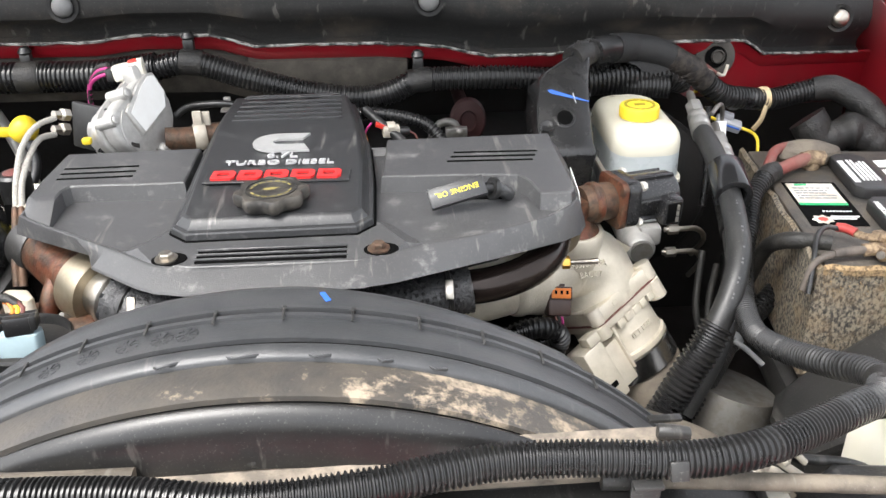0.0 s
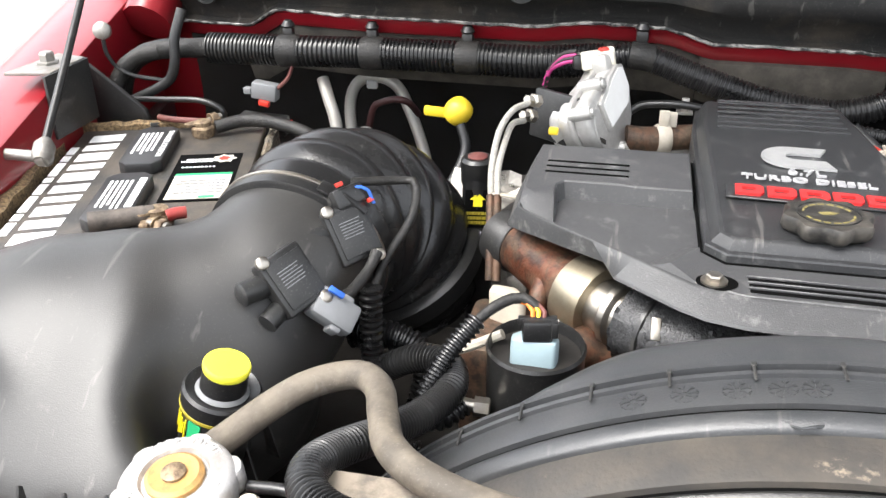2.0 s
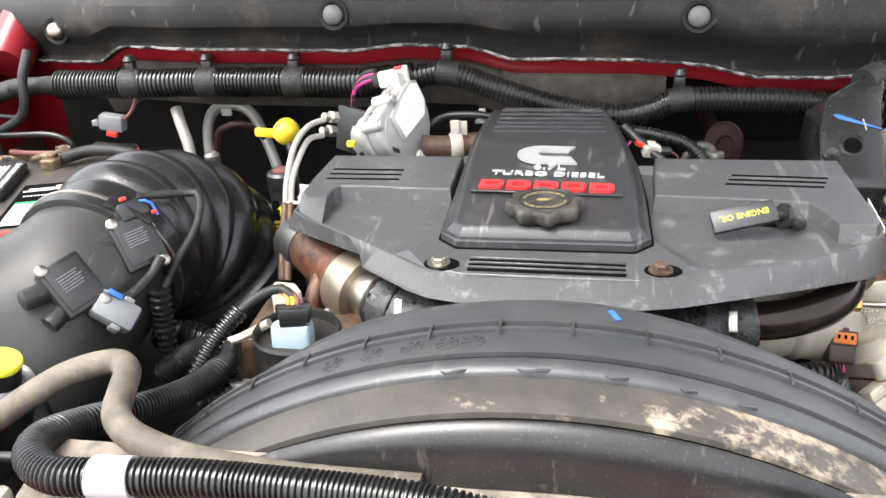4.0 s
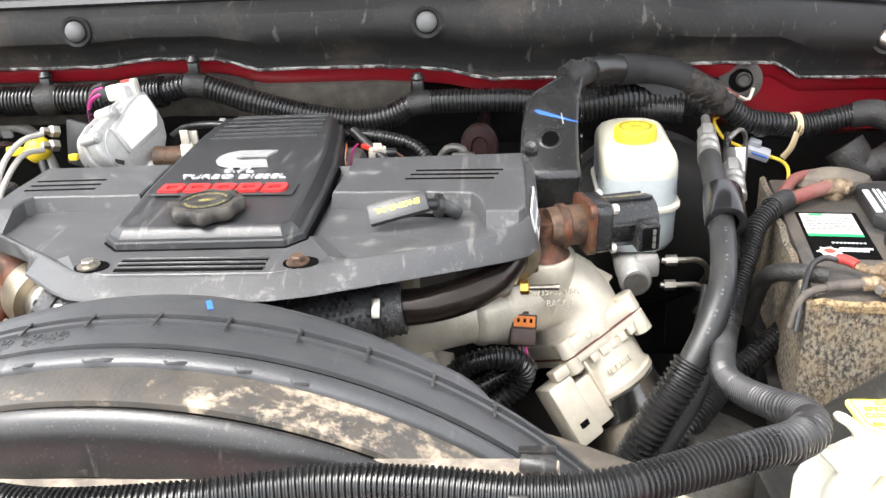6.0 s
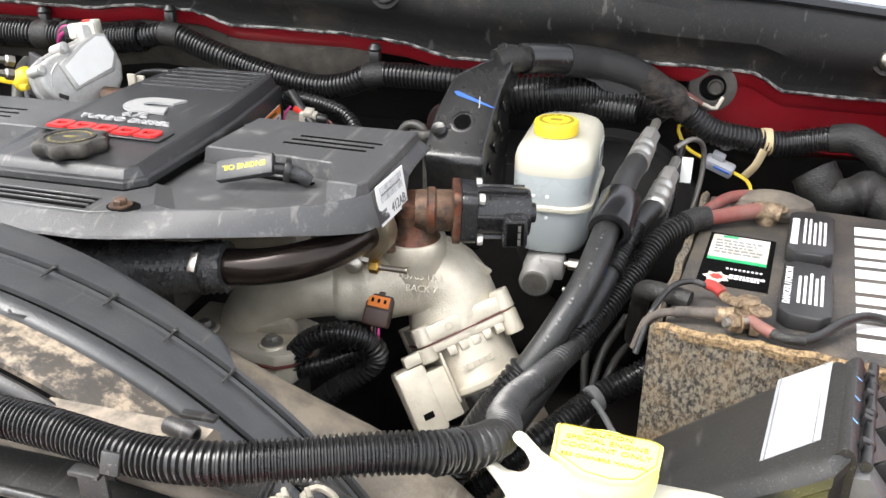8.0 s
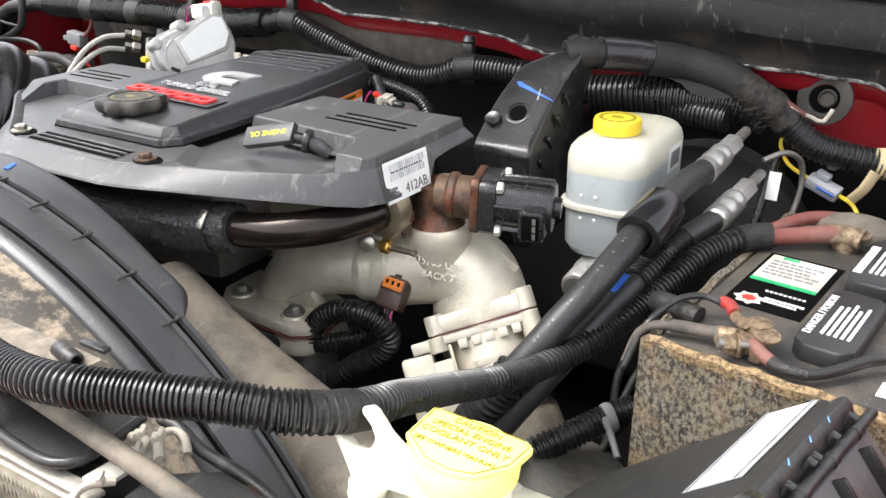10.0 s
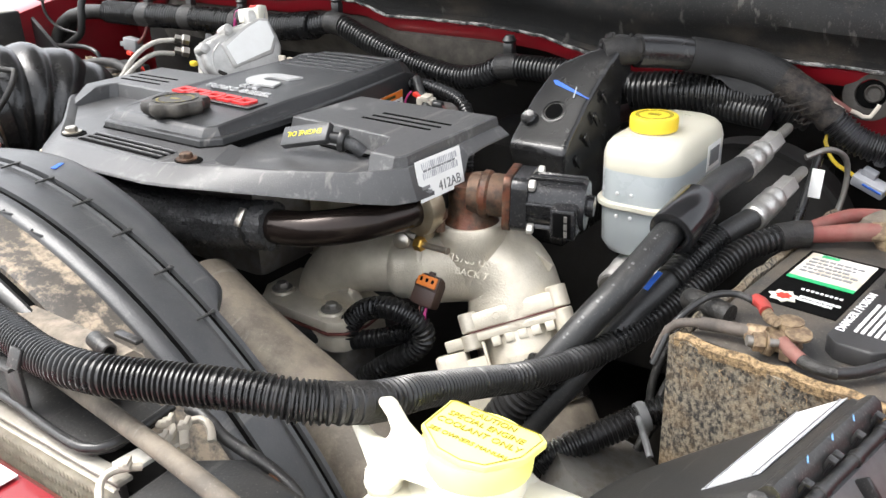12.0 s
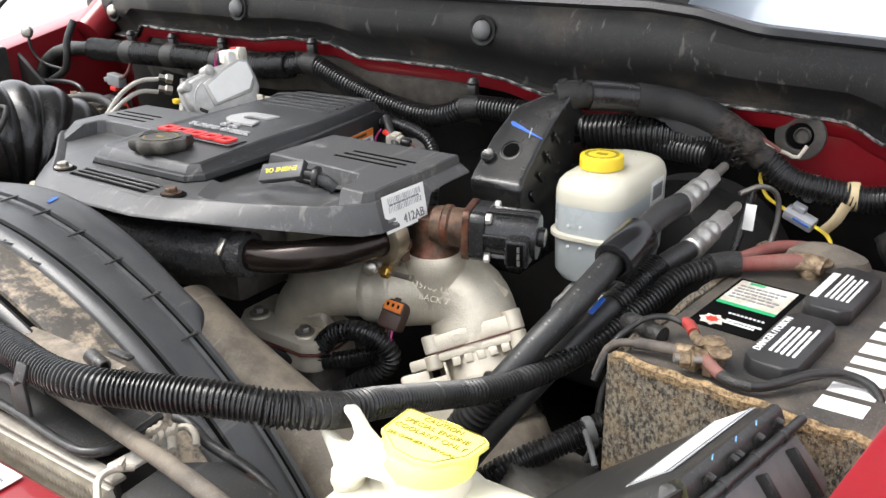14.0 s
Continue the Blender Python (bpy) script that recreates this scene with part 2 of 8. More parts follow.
M["cast"] = surf("cast aluminium", (0.65, 0.595, 0.49), (0.52, 0.47, 0.375), 0.38, metal=0.30, scale=36, amount=0.8, bump=0.45, bscale=520, rough2=0.46, dust=(0.24, 0.18, 0.12), dust_amount=0.5, dscale=30, dlo=0.60, dhi=0.80, speck=0.0, lo=0.40, hi=0.64)
M["bright"] = surf("bright aluminium", (0.60, 0.575, 0.525), (0.50, 0.475, 0.425), 0.42, metal=0.3, scale=25, bump=0.2, bscale=600)
M["steel"] = surf("zinc plated steel", (0.50, 0.47, 0.42), (0.33, 0.28, 0.22), 0.35, metal=1.0, scale=60, bump=0.15, lo=0.43, hi=0.58)
M["dullsteel"] = surf("dull grey steel", (0.30, 0.29, 0.27), (0.20, 0.17, 0.14), 0.5, metal=0.8, scale=50, bump=0.3, lo=0.43, hi=0.58)
M["rust"] = surf("rusty iron", (0.115, 0.037, 0.019), (0.024, 0.014, 0.011), 0.42, metal=0.35, scale=70, amount=0.95, bump=0.7, bscale=350, dust=(0.27, 0.18, 0.11), dust_amount=0.5, dscale=60, lo=0.43, hi=0.58)
M["brownrust"] = surf("brown weathered iron", (0.11, 0.060, 0.038), (0.035, 0.026, 0.021), 0.55, metal=0.5, scale=90, amount=0.9, bump=0.5, bscale=300, dust=(0.30, 0.22, 0.15), dust_amount=0.4, dscale=50, lo=0.43, hi=0.58)
M["blackpipe"] = surf("blackened steel pipe", (0.020, 0.015, 0.013), (0.042, 0.030, 0.025), 0.2, metal=0.6, scale=30, bump=0.1)
M["brass"] = surf("stained steel band", (0.42, 0.37, 0.28), (0.24, 0.18, 0.11), 0.36, metal=0.9, scale=40, bump=0.15)
M["gold"] = surf("brass fitting", (0.62, 0.38, 0.09), (0.45, 0.26, 0.06), 0.3, metal=1.0, scale=60)
M["sleeve"] = surf("woven black heat sleeve", (0.018, 0.018, 0.019), (0.075, 0.075, 0.076), 0.30, scale=420, amount=0.8, bump=1.0, bscale=500)
M["red"] = surf("dark red car paint", (0.22, 0.006, 0.012), (0.16, 0.007, 0.012), 0.36, spec=0.4, scale=12, bump=0.02, coat=0.45, dust=(0.22, 0.10, 0.08), dust_amount=0.1)
M["cowl"] = surf("weathered black cowl plastic", (0.013, 0.013, 0.013), (0.022, 0.021, 0.020), 0.55, spec=0.25, scale=10, bump=0.3, bscale=700, dust=(0.17, 0.135, 0.10), dust_amount=0.35, dscale=8, dlo=0.52, dhi=0.78, speck=0.1, scratch=0.14)
M["felt"] = surf("sooty brown felt", (0.215, 0.185, 0.138), (0.026, 0.024, 0.022), 0.95, scale=330, amount=1.0, bump=1.0, bscale=420, dust=(0.25, 0.165, 0.08), dust_amount=0.45, dscale=22, dlo=0.46, dhi=0.64, lo=0.41, hi=0.59, fibre=(1.0, 1.0, 0.62))
M["feltedge"] = surf("tan felt fibres", (0.30, 0.205, 0.105), (0.09, 0.062, 0.035), 0.95, scale=300, amount=1.0, bump=1.0, bscale=800, lo=0.40, hi=0.60)
M["insul"] = surf("dark firewall insulation", (0.010, 0.0093, 0.0085), (0.023, 0.020, 0.017), 0.9, scale=20, bump=0.5, bscale=300)
M["flap"] = surf("dusty insulation flap", (0.060, 0.052, 0.042), (0.028, 0.025, 0.020), 0.9, scale=30, amount=0.9, bump=0.6, bscale=250, lo=0.4, hi=0.62)
M["darkred"] = surf("dull dark red plastic", (0.035, 0.008, 0.008), (0.02, 0.008, 0.007), 0.6, scale=40)
M["dark"] = surf("dark oily metal", (0.014, 0.0125, 0.011), (0.032, 0.026, 0.021), 0.6, scale=15, bump=0.4, bscale=200)
M["resin"] = surf("milky translucent plastic", (0.60, 0.575, 0.475), (0.54, 0.51, 0.41), 0.30, scale=10, bump=0.05, sss=0.35)
M["fluid"] = surf("milky plastic before bluish fluid", (0.455, 0.49, 0.495), (0.41, 0.45, 0.46), 0.28, scale=10, bump=0.05, sss=0.3)
M["tank"] = surf("white coolant tank plastic", (0.72, 0.69, 0.58), (0.64, 0.60, 0.48), 0.35, scale=14, bump=0.05, sss=0.3)
M["yellow"] = surf("yellow plastic", (0.80, 0.58, 0.03), (0.70, 0.50, 0.04), 0.4, scale=30, bump=0.1)
M["lemon"] = surf("bright yellow plastic", (0.85, 0.80, 0.06), (0.80, 0.74, 0.06), 0.4, scale=30, bump=0.08)
M["ink"] = surf("dark print", (0.05, 0.045, 0.01), None, 0.6)
M["ochre"] = surf("ochre print", (0.30, 0.24, 0.015), None, 0.6)
M["faded"] = surf("faded yellow print", (0.30, 0.25, 0.08), (0.12, 0.10, 0.05), 0.6, scale=200, amount=0.9)
M["dirtycable"] = surf("dust caked cable", (0.10, 0.082, 0.068), (0.035, 0.030, 0.027), 0.7, scale=60, amount=0.9, bump=0.3)
M["capdust"] = surf("dusty black cap plastic", (0.018, 0.017, 0.016), (0.045, 0.040, 0.034), 0.45, scale=45, amount=0.9, bump=0.3, dust=(0.26, 0.23, 0.19), dust_amount=0.25, dscale=70, lo=0.42, hi=0.62)
M["yprint"] = surf("yellow print", (0.80, 0.68, 0.02), None, 0.5)
M["white"] = surf("white print", (0.78, 0.78, 0.77), (0.68, 0.68, 0.67), 0.5, scale=60)
M["paper"] = surf("white paper label", (0.80, 0.80, 0.78), (0.72, 0.71, 0.68), 0.6, scale=40)
M["grime"] = surf("stained paper label", (0.68, 0.66, 0.60), (0.42, 0.36, 0.28), 0.7, scale=30, amount=0.8, lo=0.43, hi=0.58)
M["letter"] = surf("silver grey lettering", (0.45, 0.45, 0.45), (0.36, 0.36, 0.36), 0.4, scale=80)
M["emblem"] = surf("silver emblem", (0.50, 0.50, 0.49), (0.40, 0.40, 0.40), 0.35, metal=0.4, scale=80)
M["redletter"] = surf("red lettering", (0.62, 0.030, 0.030), (0.5, 0.03, 0.03), 0.4, scale=80)
M["battery"] = surf("dusty black battery case", (0.030, 0.029, 0.028), (0.065, 0.056, 0.046), 0.5, scale=22, amount=0.8, bump=0.2, dust=(0.22, 0.17, 0.12), dust_amount=0.35, dscale=14, speck=0.25, scratch=0.1, lo=0.43, hi=0.58)
M["ventcap"] = surf("black battery cap plastic", (0.020, 0.020, 0.021), (0.035, 0.033, 0.032), 0.4, scale=30)
M["lead"] = surf("corroded terminal clamp", (0.27, 0.20, 0.125), (0.12, 0.082, 0.055), 0.6, metal=0.5, scale=150, amount=0.9, bump=0.6, bscale=300, lo=0.43, hi=0.58)
M["redcable"] = surf("faded red cable", (0.13, 0.032, 0.028), (0.075, 0.026, 0.022), 0.55, scale=50, bump=0.2, dust=(0.25, 0.17, 0.12), dust_amount=0.3)
M["greyplug"] = surf("grey connector plastic", (0.20, 0.205, 0.21), (0.15, 0.15, 0.155), 0.5, scale=50)
M["palegrey"] = surf("pale grey connector plastic", (0.37, 0.38, 0.40), (0.30, 0.30, 0.32), 0.5, scale=50)
M["blueplug"] = surf("pale blue grey connector", (0.29, 0.38, 0.41), (0.22, 0.29, 0.32), 0.45, scale=50)
M["brownplug"] = surf("dark brown connector", (0.055, 0.03, 0.022), (0.04, 0.022, 0.018), 0.45)
M["orange"] = surf("orange seal", (0.75, 0.20, 0.02), (0.62, 0.16, 0.02), 0.5)
M["redplastic"] = surf("red plastic clip", (0.62, 0.04, 0.025), None, 0.4)
M["green"] = surf("green print", (0.02, 0.38, 0.14), None, 0.5)
M["blue"] = surf("blue paint mark", (0.03, 0.13, 0.55), None, 0.6)
M["pink"] = surf("magenta wire", (0.50, 0.05, 0.22), None, 0.4)
M["masking"] = surf("beige masking tape", (0.55, 0.44, 0.26), (0.46, 0.36, 0.2), 0.7, scale=50)
M["fin"] = surf("dusty aluminium fins", (0.33, 0.31, 0.27), (0.20, 0.18, 0.15), 0.5, metal=0.4, scale=30, amount=0.8, bump=0.3, lo=0.43, hi=0.58)
M["findust"] = surf("dust caked fins", (0.66, 0.62, 0.53), (0.48, 0.44, 0.36), 0.6, metal=0.05, scale=60, amount=0.9, bump=0.3, dust=(0.07, 0.05, 0.035), dust_amount=0.5, dscale=70, dlo=0.64, dhi=0.72, lo=0.4, hi=0.62)
M["tanplastic"] = surf("soiled white plastic", (0.50, 0.46, 0.39), (0.34, 0.30, 0.24), 0.5, scale=30, amount=0.8)
M["foil"] = surf("crumpled foil", (0.20, 0.19, 0.17), (0.11, 0.10, 0.09), 0.3, metal=0.9, scale=60, bump=1.0, bscale=70, lo=0.43, hi=0.58)
M["concrete"] = surf("pale concrete", (0.36, 0.355, 0.34), (0.28, 0.275, 0.26), 0.9, scale=1.2, amount=0.8, bump=0.3, bscale=40)
# pale blue-grey base colour stands in for bright sky mirrored in the glass
M["glass"] = surf("windscreen with painted sky reflection", (0.55, 0.60, 0.66), (0.45, 0.52, 0.60), 0.08, scale=4, bump=0.0, spec=0.8)
M["pin"] = surf("faded grey plastic", (0.13, 0.13, 0.13), (0.09, 0.09, 0.09), 0.5, scale=80)
M["chrome"] = surf("bright trim", (0.6, 0.6, 0.6), None, 0.2, metal=1.0)

M["capmetal"] = surf("tarnished silver cap", (0.50, 0.49, 0.48), (0.34, 0.32, 0.30), 0.38, metal=0.35, scale=70, amount=0.8, bump=0.3, dust=(0.26, 0.22, 0.17), dust_amount=0.35, dscale=60, lo=0.43, hi=0.58)
M["capletter"] = surf("worn raised letters", (0.74, 0.73, 0.71), (0.55, 0.54, 0.52), 0.4, metal=0.2, scale=200)
M["rustdisc"] = surf("rust stained disc", (0.52, 0.30, 0.10), (0.30, 0.18, 0.08), 0.55, metal=0.4, scale=120, amount=0.9, bump=0.3)
M["bellows"] = surf("black bellows rubber", (0.010, 0.010, 0.0105), (0.018, 0.018, 0.018), 0.25, scale=30, bump=0.15, dust=(0.2, 0.19, 0.17), dust_amount=0.06, speck=0.03)
M["greycast"] = surf("grey die-cast metal", (0.52, 0.51, 0.49), (0.38, 0.37, 0.35), 0.42, metal=0.5, scale=60, amount=0.8, bump=0.4, bscale=500)
M["paleline"] = surf("pale braided sleeve", (0.42, 0.40, 0.36), (0.22, 0.205, 0.18), 0.6, scale=500, amount=0.8, bump=0.8, bscale=900)
M["line"] = surf("dull steel line", (0.42, 0.41, 0.39), (0.28, 0.26, 0.23), 0.4, metal=0.6, scale=80)
M["lidlemon"] = surf("pale translucent yellow plastic", (0.88, 0.86, 0.24), (0.84, 0.80, 0.20), 0.35, scale=30, bump=0.06)
M["valve"] = surf("glossy black moulded plastic", (0.013, 0.013, 0.014), (0.024, 0.024, 0.025), 0.24, scale=40, bump=0.2, speck=0.25, scratch=0.25)

M["tower"] = surf("worn glossy black plastic", (0.010, 0.010, 0.0105), (0.020, 0.0195, 0.019), 0.24, scale=40, amount=0.8, bump=0.12, dust=(0.13, 0.12, 0.11), dust_amount=0.12, dscale=55, dlo=0.55, dhi=0.75, speck=0.0, scratch=0.06)
M["cloth"] = surf("woven black cloth tape", (0.010, 0.010, 0.0105), (0.026, 0.026, 0.026), 0.55, spec=0.35, scale=500, amount=0.8, bump=1.0, bscale=900)
M["frayed"] = surf("frayed brown black tape", (0.040, 0.033, 0.027), (0.011, 0.010, 0.010), 0.6, spec=0.3, scale=160, amount=1.0, bump=1.0, bscale=500, lo=0.4, hi=0.6)
M["wornedge"] = surf("worn pale plastic edge", (0.34, 0.33, 0.31), (0.03, 0.03, 0.03), 0.6, scale=70, amount=1.0, bump=0.6, lo=0.44, hi=0.58)
M["ferrule"] = surf("scratched crimped aluminium", (0.56, 0.55, 0.52), (0.34, 0.33, 0.31), 0.34, metal=0.75, scale=110, amount=0.8, bump=0.3)
M["redsleeve"] = surf("bright red cable sleeve", (0.36, 0.030, 0.026), (0.22, 0.026, 0.022), 0.42, scale=60, amount=0.8, bump=0.2, dust=(0.20, 0.13, 0.10), dust_amount=0.35)
M["fadedsleeve"] = surf("dusty faded red sleeve", (0.19, 0.046, 0.038), (0.10, 0.038, 0.032), 0.6, scale=60, bump=0.2, dust=(0.24, 0.19, 0.15), dust_amount=0.5)
M["chalkblue"] = surf("pale blue chalk", (0.16, 0.36, 0.66), None, 0.8)
M["hide"] = surf("dusty dark grommet rubber", (0.045, 0.040, 0.034), (0.025, 0.023, 0.020), 0.7, scale=60, amount=0.9, bump=0.3)


# ---- the ground and the body of the truck ----
solo("ground", bm_from([(-300, -300, 0), (300, -300, 0), (300, 300, 0), (-300, 300, 0)], [[0, 1, 2, 3]]), M["concrete"],
              "pale bright concrete yard under the truck", "ground", kind="structure")

truck = thing("truck_body", "red painted truck body with its bonnet open", "truck", (0, 1.2, 0), kind="structure")

EDGE = [(-1.0, 1.335), (-0.80, 1.323), (-0.725, 1.322), (-0.68, 1.343), (-0.54, 1.336), (-0.33, 1.333), (-0.27, 1.340), (-0.18, 1.337), (-0.128, 1.321),
        (0.03, 1.319), (0.107, 1.312), (0.171, 1.297), (0.256, 1.296), (0.389, 1.307), (0.526, 1.304), (0.562, 1.284), (0.80, 1.280)]


def edge_z(x):
    for (a, za), (b, zb) in zip(EDGE, EDGE[1:]):
        if x <= b:
            return za + (zb - za) * max(0, x - a) / (b - a)
    return EDGE[-1][1]


def edge_y(x):
    return 1.092 + 0.42 * max(0.0, abs(x + 0.06) - 0.50)


def crest_z(x):
    """Height of the rubber seal along the top of the cowl."""
    pts = [(-1.1, 1.388), (-0.5, 1.418), (0.30, 1.415), (0.36, 1.409), (0.42, 1.395), (0.55, 1.380), (0.80, 1.338)]
    for (a, za), (b, zb) in zip(pts, pts[1:]):
        if x <= b:
            return za + (zb - za) * (x - a) / (b - a)
    return pts[-1][1]


def strip(profile, x0, x1, n=140):
    """A sheet along the cowl: the profile gives rows of (back, up) from the cowl's front edge."""
    rows = []
    for k in range(n + 1):
        x = x0 + (x1 - x0) * k / n
        y, z = edge_y(x), edge_z(x) - (edge_y(x) - 1.1) * 0.27
        rows.append([Vector((x, y + dy, z * (1 - w) + crest_z(x) * w + dz)) for dy, dz, w in profile])
    bm = loft(rows, False, False, closed=False)
    return bm


cowl = part("cowl_panel", strip([(0.006, -0.004, 0), (-0.004, 0.0, 0), (-0.008, 0.004, 0), (0.002, 0.008, 0), (0.000, 0.012, 0.05), (-0.014, 0.008, 0.25), (-0.024, 0.002, 0.40), (-0.027, 0.0, 0.58),
                                 (-0.022, -0.002, 0.80), (-0.006, -0.005, 0.95), (0.010, -0.006, 1), (0.05, -0.010, 1)], -1.0, 0.735), M["cowl"], truck, "weathered black plastic cowl panel")
part("seal", strip([(0.004, -0.010, 1), (-0.001, -0.003, 1), (0.003, 0.004, 1), (0.012, 0.006, 1), (0.022, 0.003, 1), (0.026, -0.010, 1)], -1.0, 0.80), M["gloss"], cowl, "glossy black rubber seal")
drip = strip([(-0.006, -0.001, 0), (-0.0095, 0.000, 0), (-0.0105, 0.002, 0), (-0.0070, 0.0034, 0), (-0.002, 0.0026, 0)], -1.0, 0.735, 420)
for v in drip.verts:
    v.co += Vector((0, 0.0022, 0.0014)) * noise.noise(Vector((v.co.x * 70, v.co.y * 4, 0)))
part("drip_edge", drip, M["wornedge"], cowl, "worn pale edge of the cowl")
part("wiper_cowl", strip([(0.020, -0.006, 1), (0.05, 0.012, 1), (0.12, 0.055, 1), (0.22, 0.11, 1), (0.45, 0.40, 1)], -0.99, 0.335, 60), M["cowl"], cowl, "dark panel behind the seal")
for x, dz, dy, mt in ((-0.346, 0.055, -0.030, "pin"), (0.094, 0.060, -0.030, "pin"), (0.673, 0.050, -0.030, "steel"), (-0.79, 0.05, -0.028, "steel")):
    flat = {-0.346: 1.331, 0.094: 1.318, 0.673: 1.263, -0.79: 1.300}[x]
    pin = lathe([(0.0125, 0), (0.0125, 0.002), (0.0105, 0.006), (0.006, 0.0085), (0.001, 0.009)], 20)
    part("pin", xf(pin, along((0, -1, 0.12), (x, edge_y(x) + dy, flat + dz))), M[mt], cowl, "rounded push pin")
    part("pin_seat", xf(lathe([(0.019, -0.004), (0.019, 0.0015), (0.0145, 0.0005), (0.0145, -0.004)], 24), along((0, -1, 0.12), (x, edge_y(x) + dy + 0.002, flat + dz))), M["cowl"], cowl)
part("cowl_flange", strip([(0.004, 0.0, 0), (0.0, -0.003, 0), (0.003, -0.013, 0), (0.010, -0.021, 0), (0.05, -0.026, 0)], -1.02, 0.80), M["red"], truck, "dark red painted cowl flange")
part("cowl_wall", strip([(0.010, -0.016, 0), (0.016, -0.05, 0), (0.018, -0.078, 0), (0.030, -0.088, 0), (0.10, -0.096, 0)], 0.455, 0.82), M["red"], truck, "dark red painted side of the cowl")
part("cowl_wall", strip([(0.010, -0.016, 0), (0.018, -0.09, 0), (0.020, -0.20, 0), (0.020, -0.30, 0)], -1.02, -0.855), M["red"], truck, "dark red painted side of the cowl")
part("firewall", xf(box(2.0, 0.03, 0.65, 0.004), pose(-0.05, 1.36, 0.97)), M["insul"], truck, "dark dusty firewall insulation")
part("firewall_pad", strip([(0.020, -0.012, 0), (0.016, -0.022, 0), (0.018, -0.060, 0), (0.030, -0.085, 0)], -0.75, -0.14), M["flap"], truck, "dusty grey insulation flap")
part("firewall_pad", strip([(0.012, -0.020, 0), (0.004, -0.024, 0), (0.004, -0.060, 0), (0.016, -0.075, 0)], -0.14, 0.065, 40), M["flap"], truck, "dusty grey insulation flap")
part("firewall_step", xf(box(0.50, 0.16, 0.30, 0.01), pose(0.17, 1.25, 0.99)), M["insul"], truck)

# grommet of the right hand cowl wall
GR = along((0, -1, 0.12), (0.481, 1.1075, 1.2800))
part("grommet", xf(lathe([(0.0275, -0.004), (0.0270, 0.0015), (0.0180, 0.0035), (0.0155, 0.0030), (0.0145, -0.004), (0.001, -0.005)], 32), GR), M["hide"], truck, "dusty rubber grommet")
part("grommet_core", xf(lathe([(0.0145, -0.003), (0.0145, 0.0), (0.012, 0.0008), (0.001, 0.0008)], 24), GR), M["slot"], truck)
part("grommet_lip", xf(lathe([(0.0090, -0.003), (0.0095, 0.004), (0.0080, 0.006), (0.0060, 0.003), (0.001, 0.003)], 20), GR @ pose(0.003, 0.001, 0)), M["hide"], truck)

# fenders: red sheets with a rolled edge
def fender(x_mid, sgn, y0, y1, z0, z1):
    rows = []
    for k in range(13):
        y = y0 + (y1 - y0) * k / 12
        z = z0 + (z1 - z0) * k / 12
        x = x_mid + sgn * 0.20 * (y - 0.6)
        prof_ = ((-0.012, 0.71 - z), (-0.012, -0.30), (-0.0125, -0.003), (-0.0115, -0.0006), (-0.0085, 0.0004), (0.010, 0.0016), (0.045, 0.002), (0.085, -0.006), (0.125, -0.030), (0.155, -0.085), (0.17, -0.20), (0.175, -0.5), (0.165, 0.45 - z))
        rows.append([Vector((x + sgn * dx, y, z + dz)) for dx, dz in prof_])
    return loft(rows, False, False, closed=False)


part("fender", fender(-0.82, -1, -0.1, 1.30, 1.120, 1.345), M["red"], truck)
part("fender", fender(0.655, 1, -0.1, 1.30, 1.130, 1.330), M["red"], truck)
part("inner_wing", xf(box(0.02, 1.2, 0.5, 0.004), pose(-0.80, 0.65, 0.92, 0, 0, 11.3)), M["blackmatt"], truck, "black inner wing")
part("inner_wing", xf(box(0.02, 1.2, 0.5, 0.004), pose(0.645, 0.65, 0.92, 0, 0, -11.3)), M["blackmatt"], truck, "black inner wing")
part("bay_floor", xf(box(1.62, 1.16, 0.02, 0.002), pose(-0.08, 0.77, 0.72)), M["dark"], truck, "dark oily floor of the engine bay")

# bonnet held open above, and windscreen
hood_bm = loft([[Vector((x, 1.20 - 0.75 * u, 1.66 + 1.0 * u + 0.10 * math.sin(3.1 * u))) for u in (0, 0.2, 0.4, 0.6, 0.8, 1.0)] +
                [Vector((x, 1.23 - 0.75 * u, 1.68 + 1.0 * u + 0.10 * math.sin(3.1 * u))) for u in (1.0, 0.8, 0.6, 0.4, 0.2, 0)] for x in (-0.86, -0.5, -0.07, 0.36, 0.72)])
part("bonnet", hood_bm, M["red"], truck, "raised red bonnet")
# out-of-view dark sheet, added to keep the bonnet's red out of reflections
liner = loft([[Vector((x, 1.185 - 0.75 * u, 1.645 + 1.0 * u + 0.10 * math.sin(3.1 * u))) for u in (0.02, 0.2, 0.4, 0.6, 0.8, 0.97)] +
              [Vector((x, 1.190 - 0.75 * u, 1.652 + 1.0 * u + 0.10 * math.sin(3.1 * u))) for u in (0.97, 0.8, 0.6, 0.4, 0.2, 0.02)] for x in (-0.83, -0.5, -0.07, 0.36, 0.69)])
part("unseen_bonnet_liner", liner, M["cowl"], truck, "unseen dark liner added under the bonnet to stop its red bounce")
# opaque sheet; its brightness is a reflection put into the colour
part("windscreen", bm_from([(-0.85, 1.24, 1.36), (0.82, 1.20, 1.340), (0.72, 2.1, 1.95), (-0.85, 2.1, 1.95)], [[0, 1, 2, 3]]), M["glass"], truck, "glossy windscreen with the sky's reflection painted pale")
for sx in (-1, 1):
    part("pillar", tube([(-0.03 + sx * 0.86, 1.17, 1.30), (-0.05 + sx * 0.82, 1.6, 1.62), (-0.06 + sx * 0.76, 2.12, 1.97)], 0.035, 12), M["red"], truck)
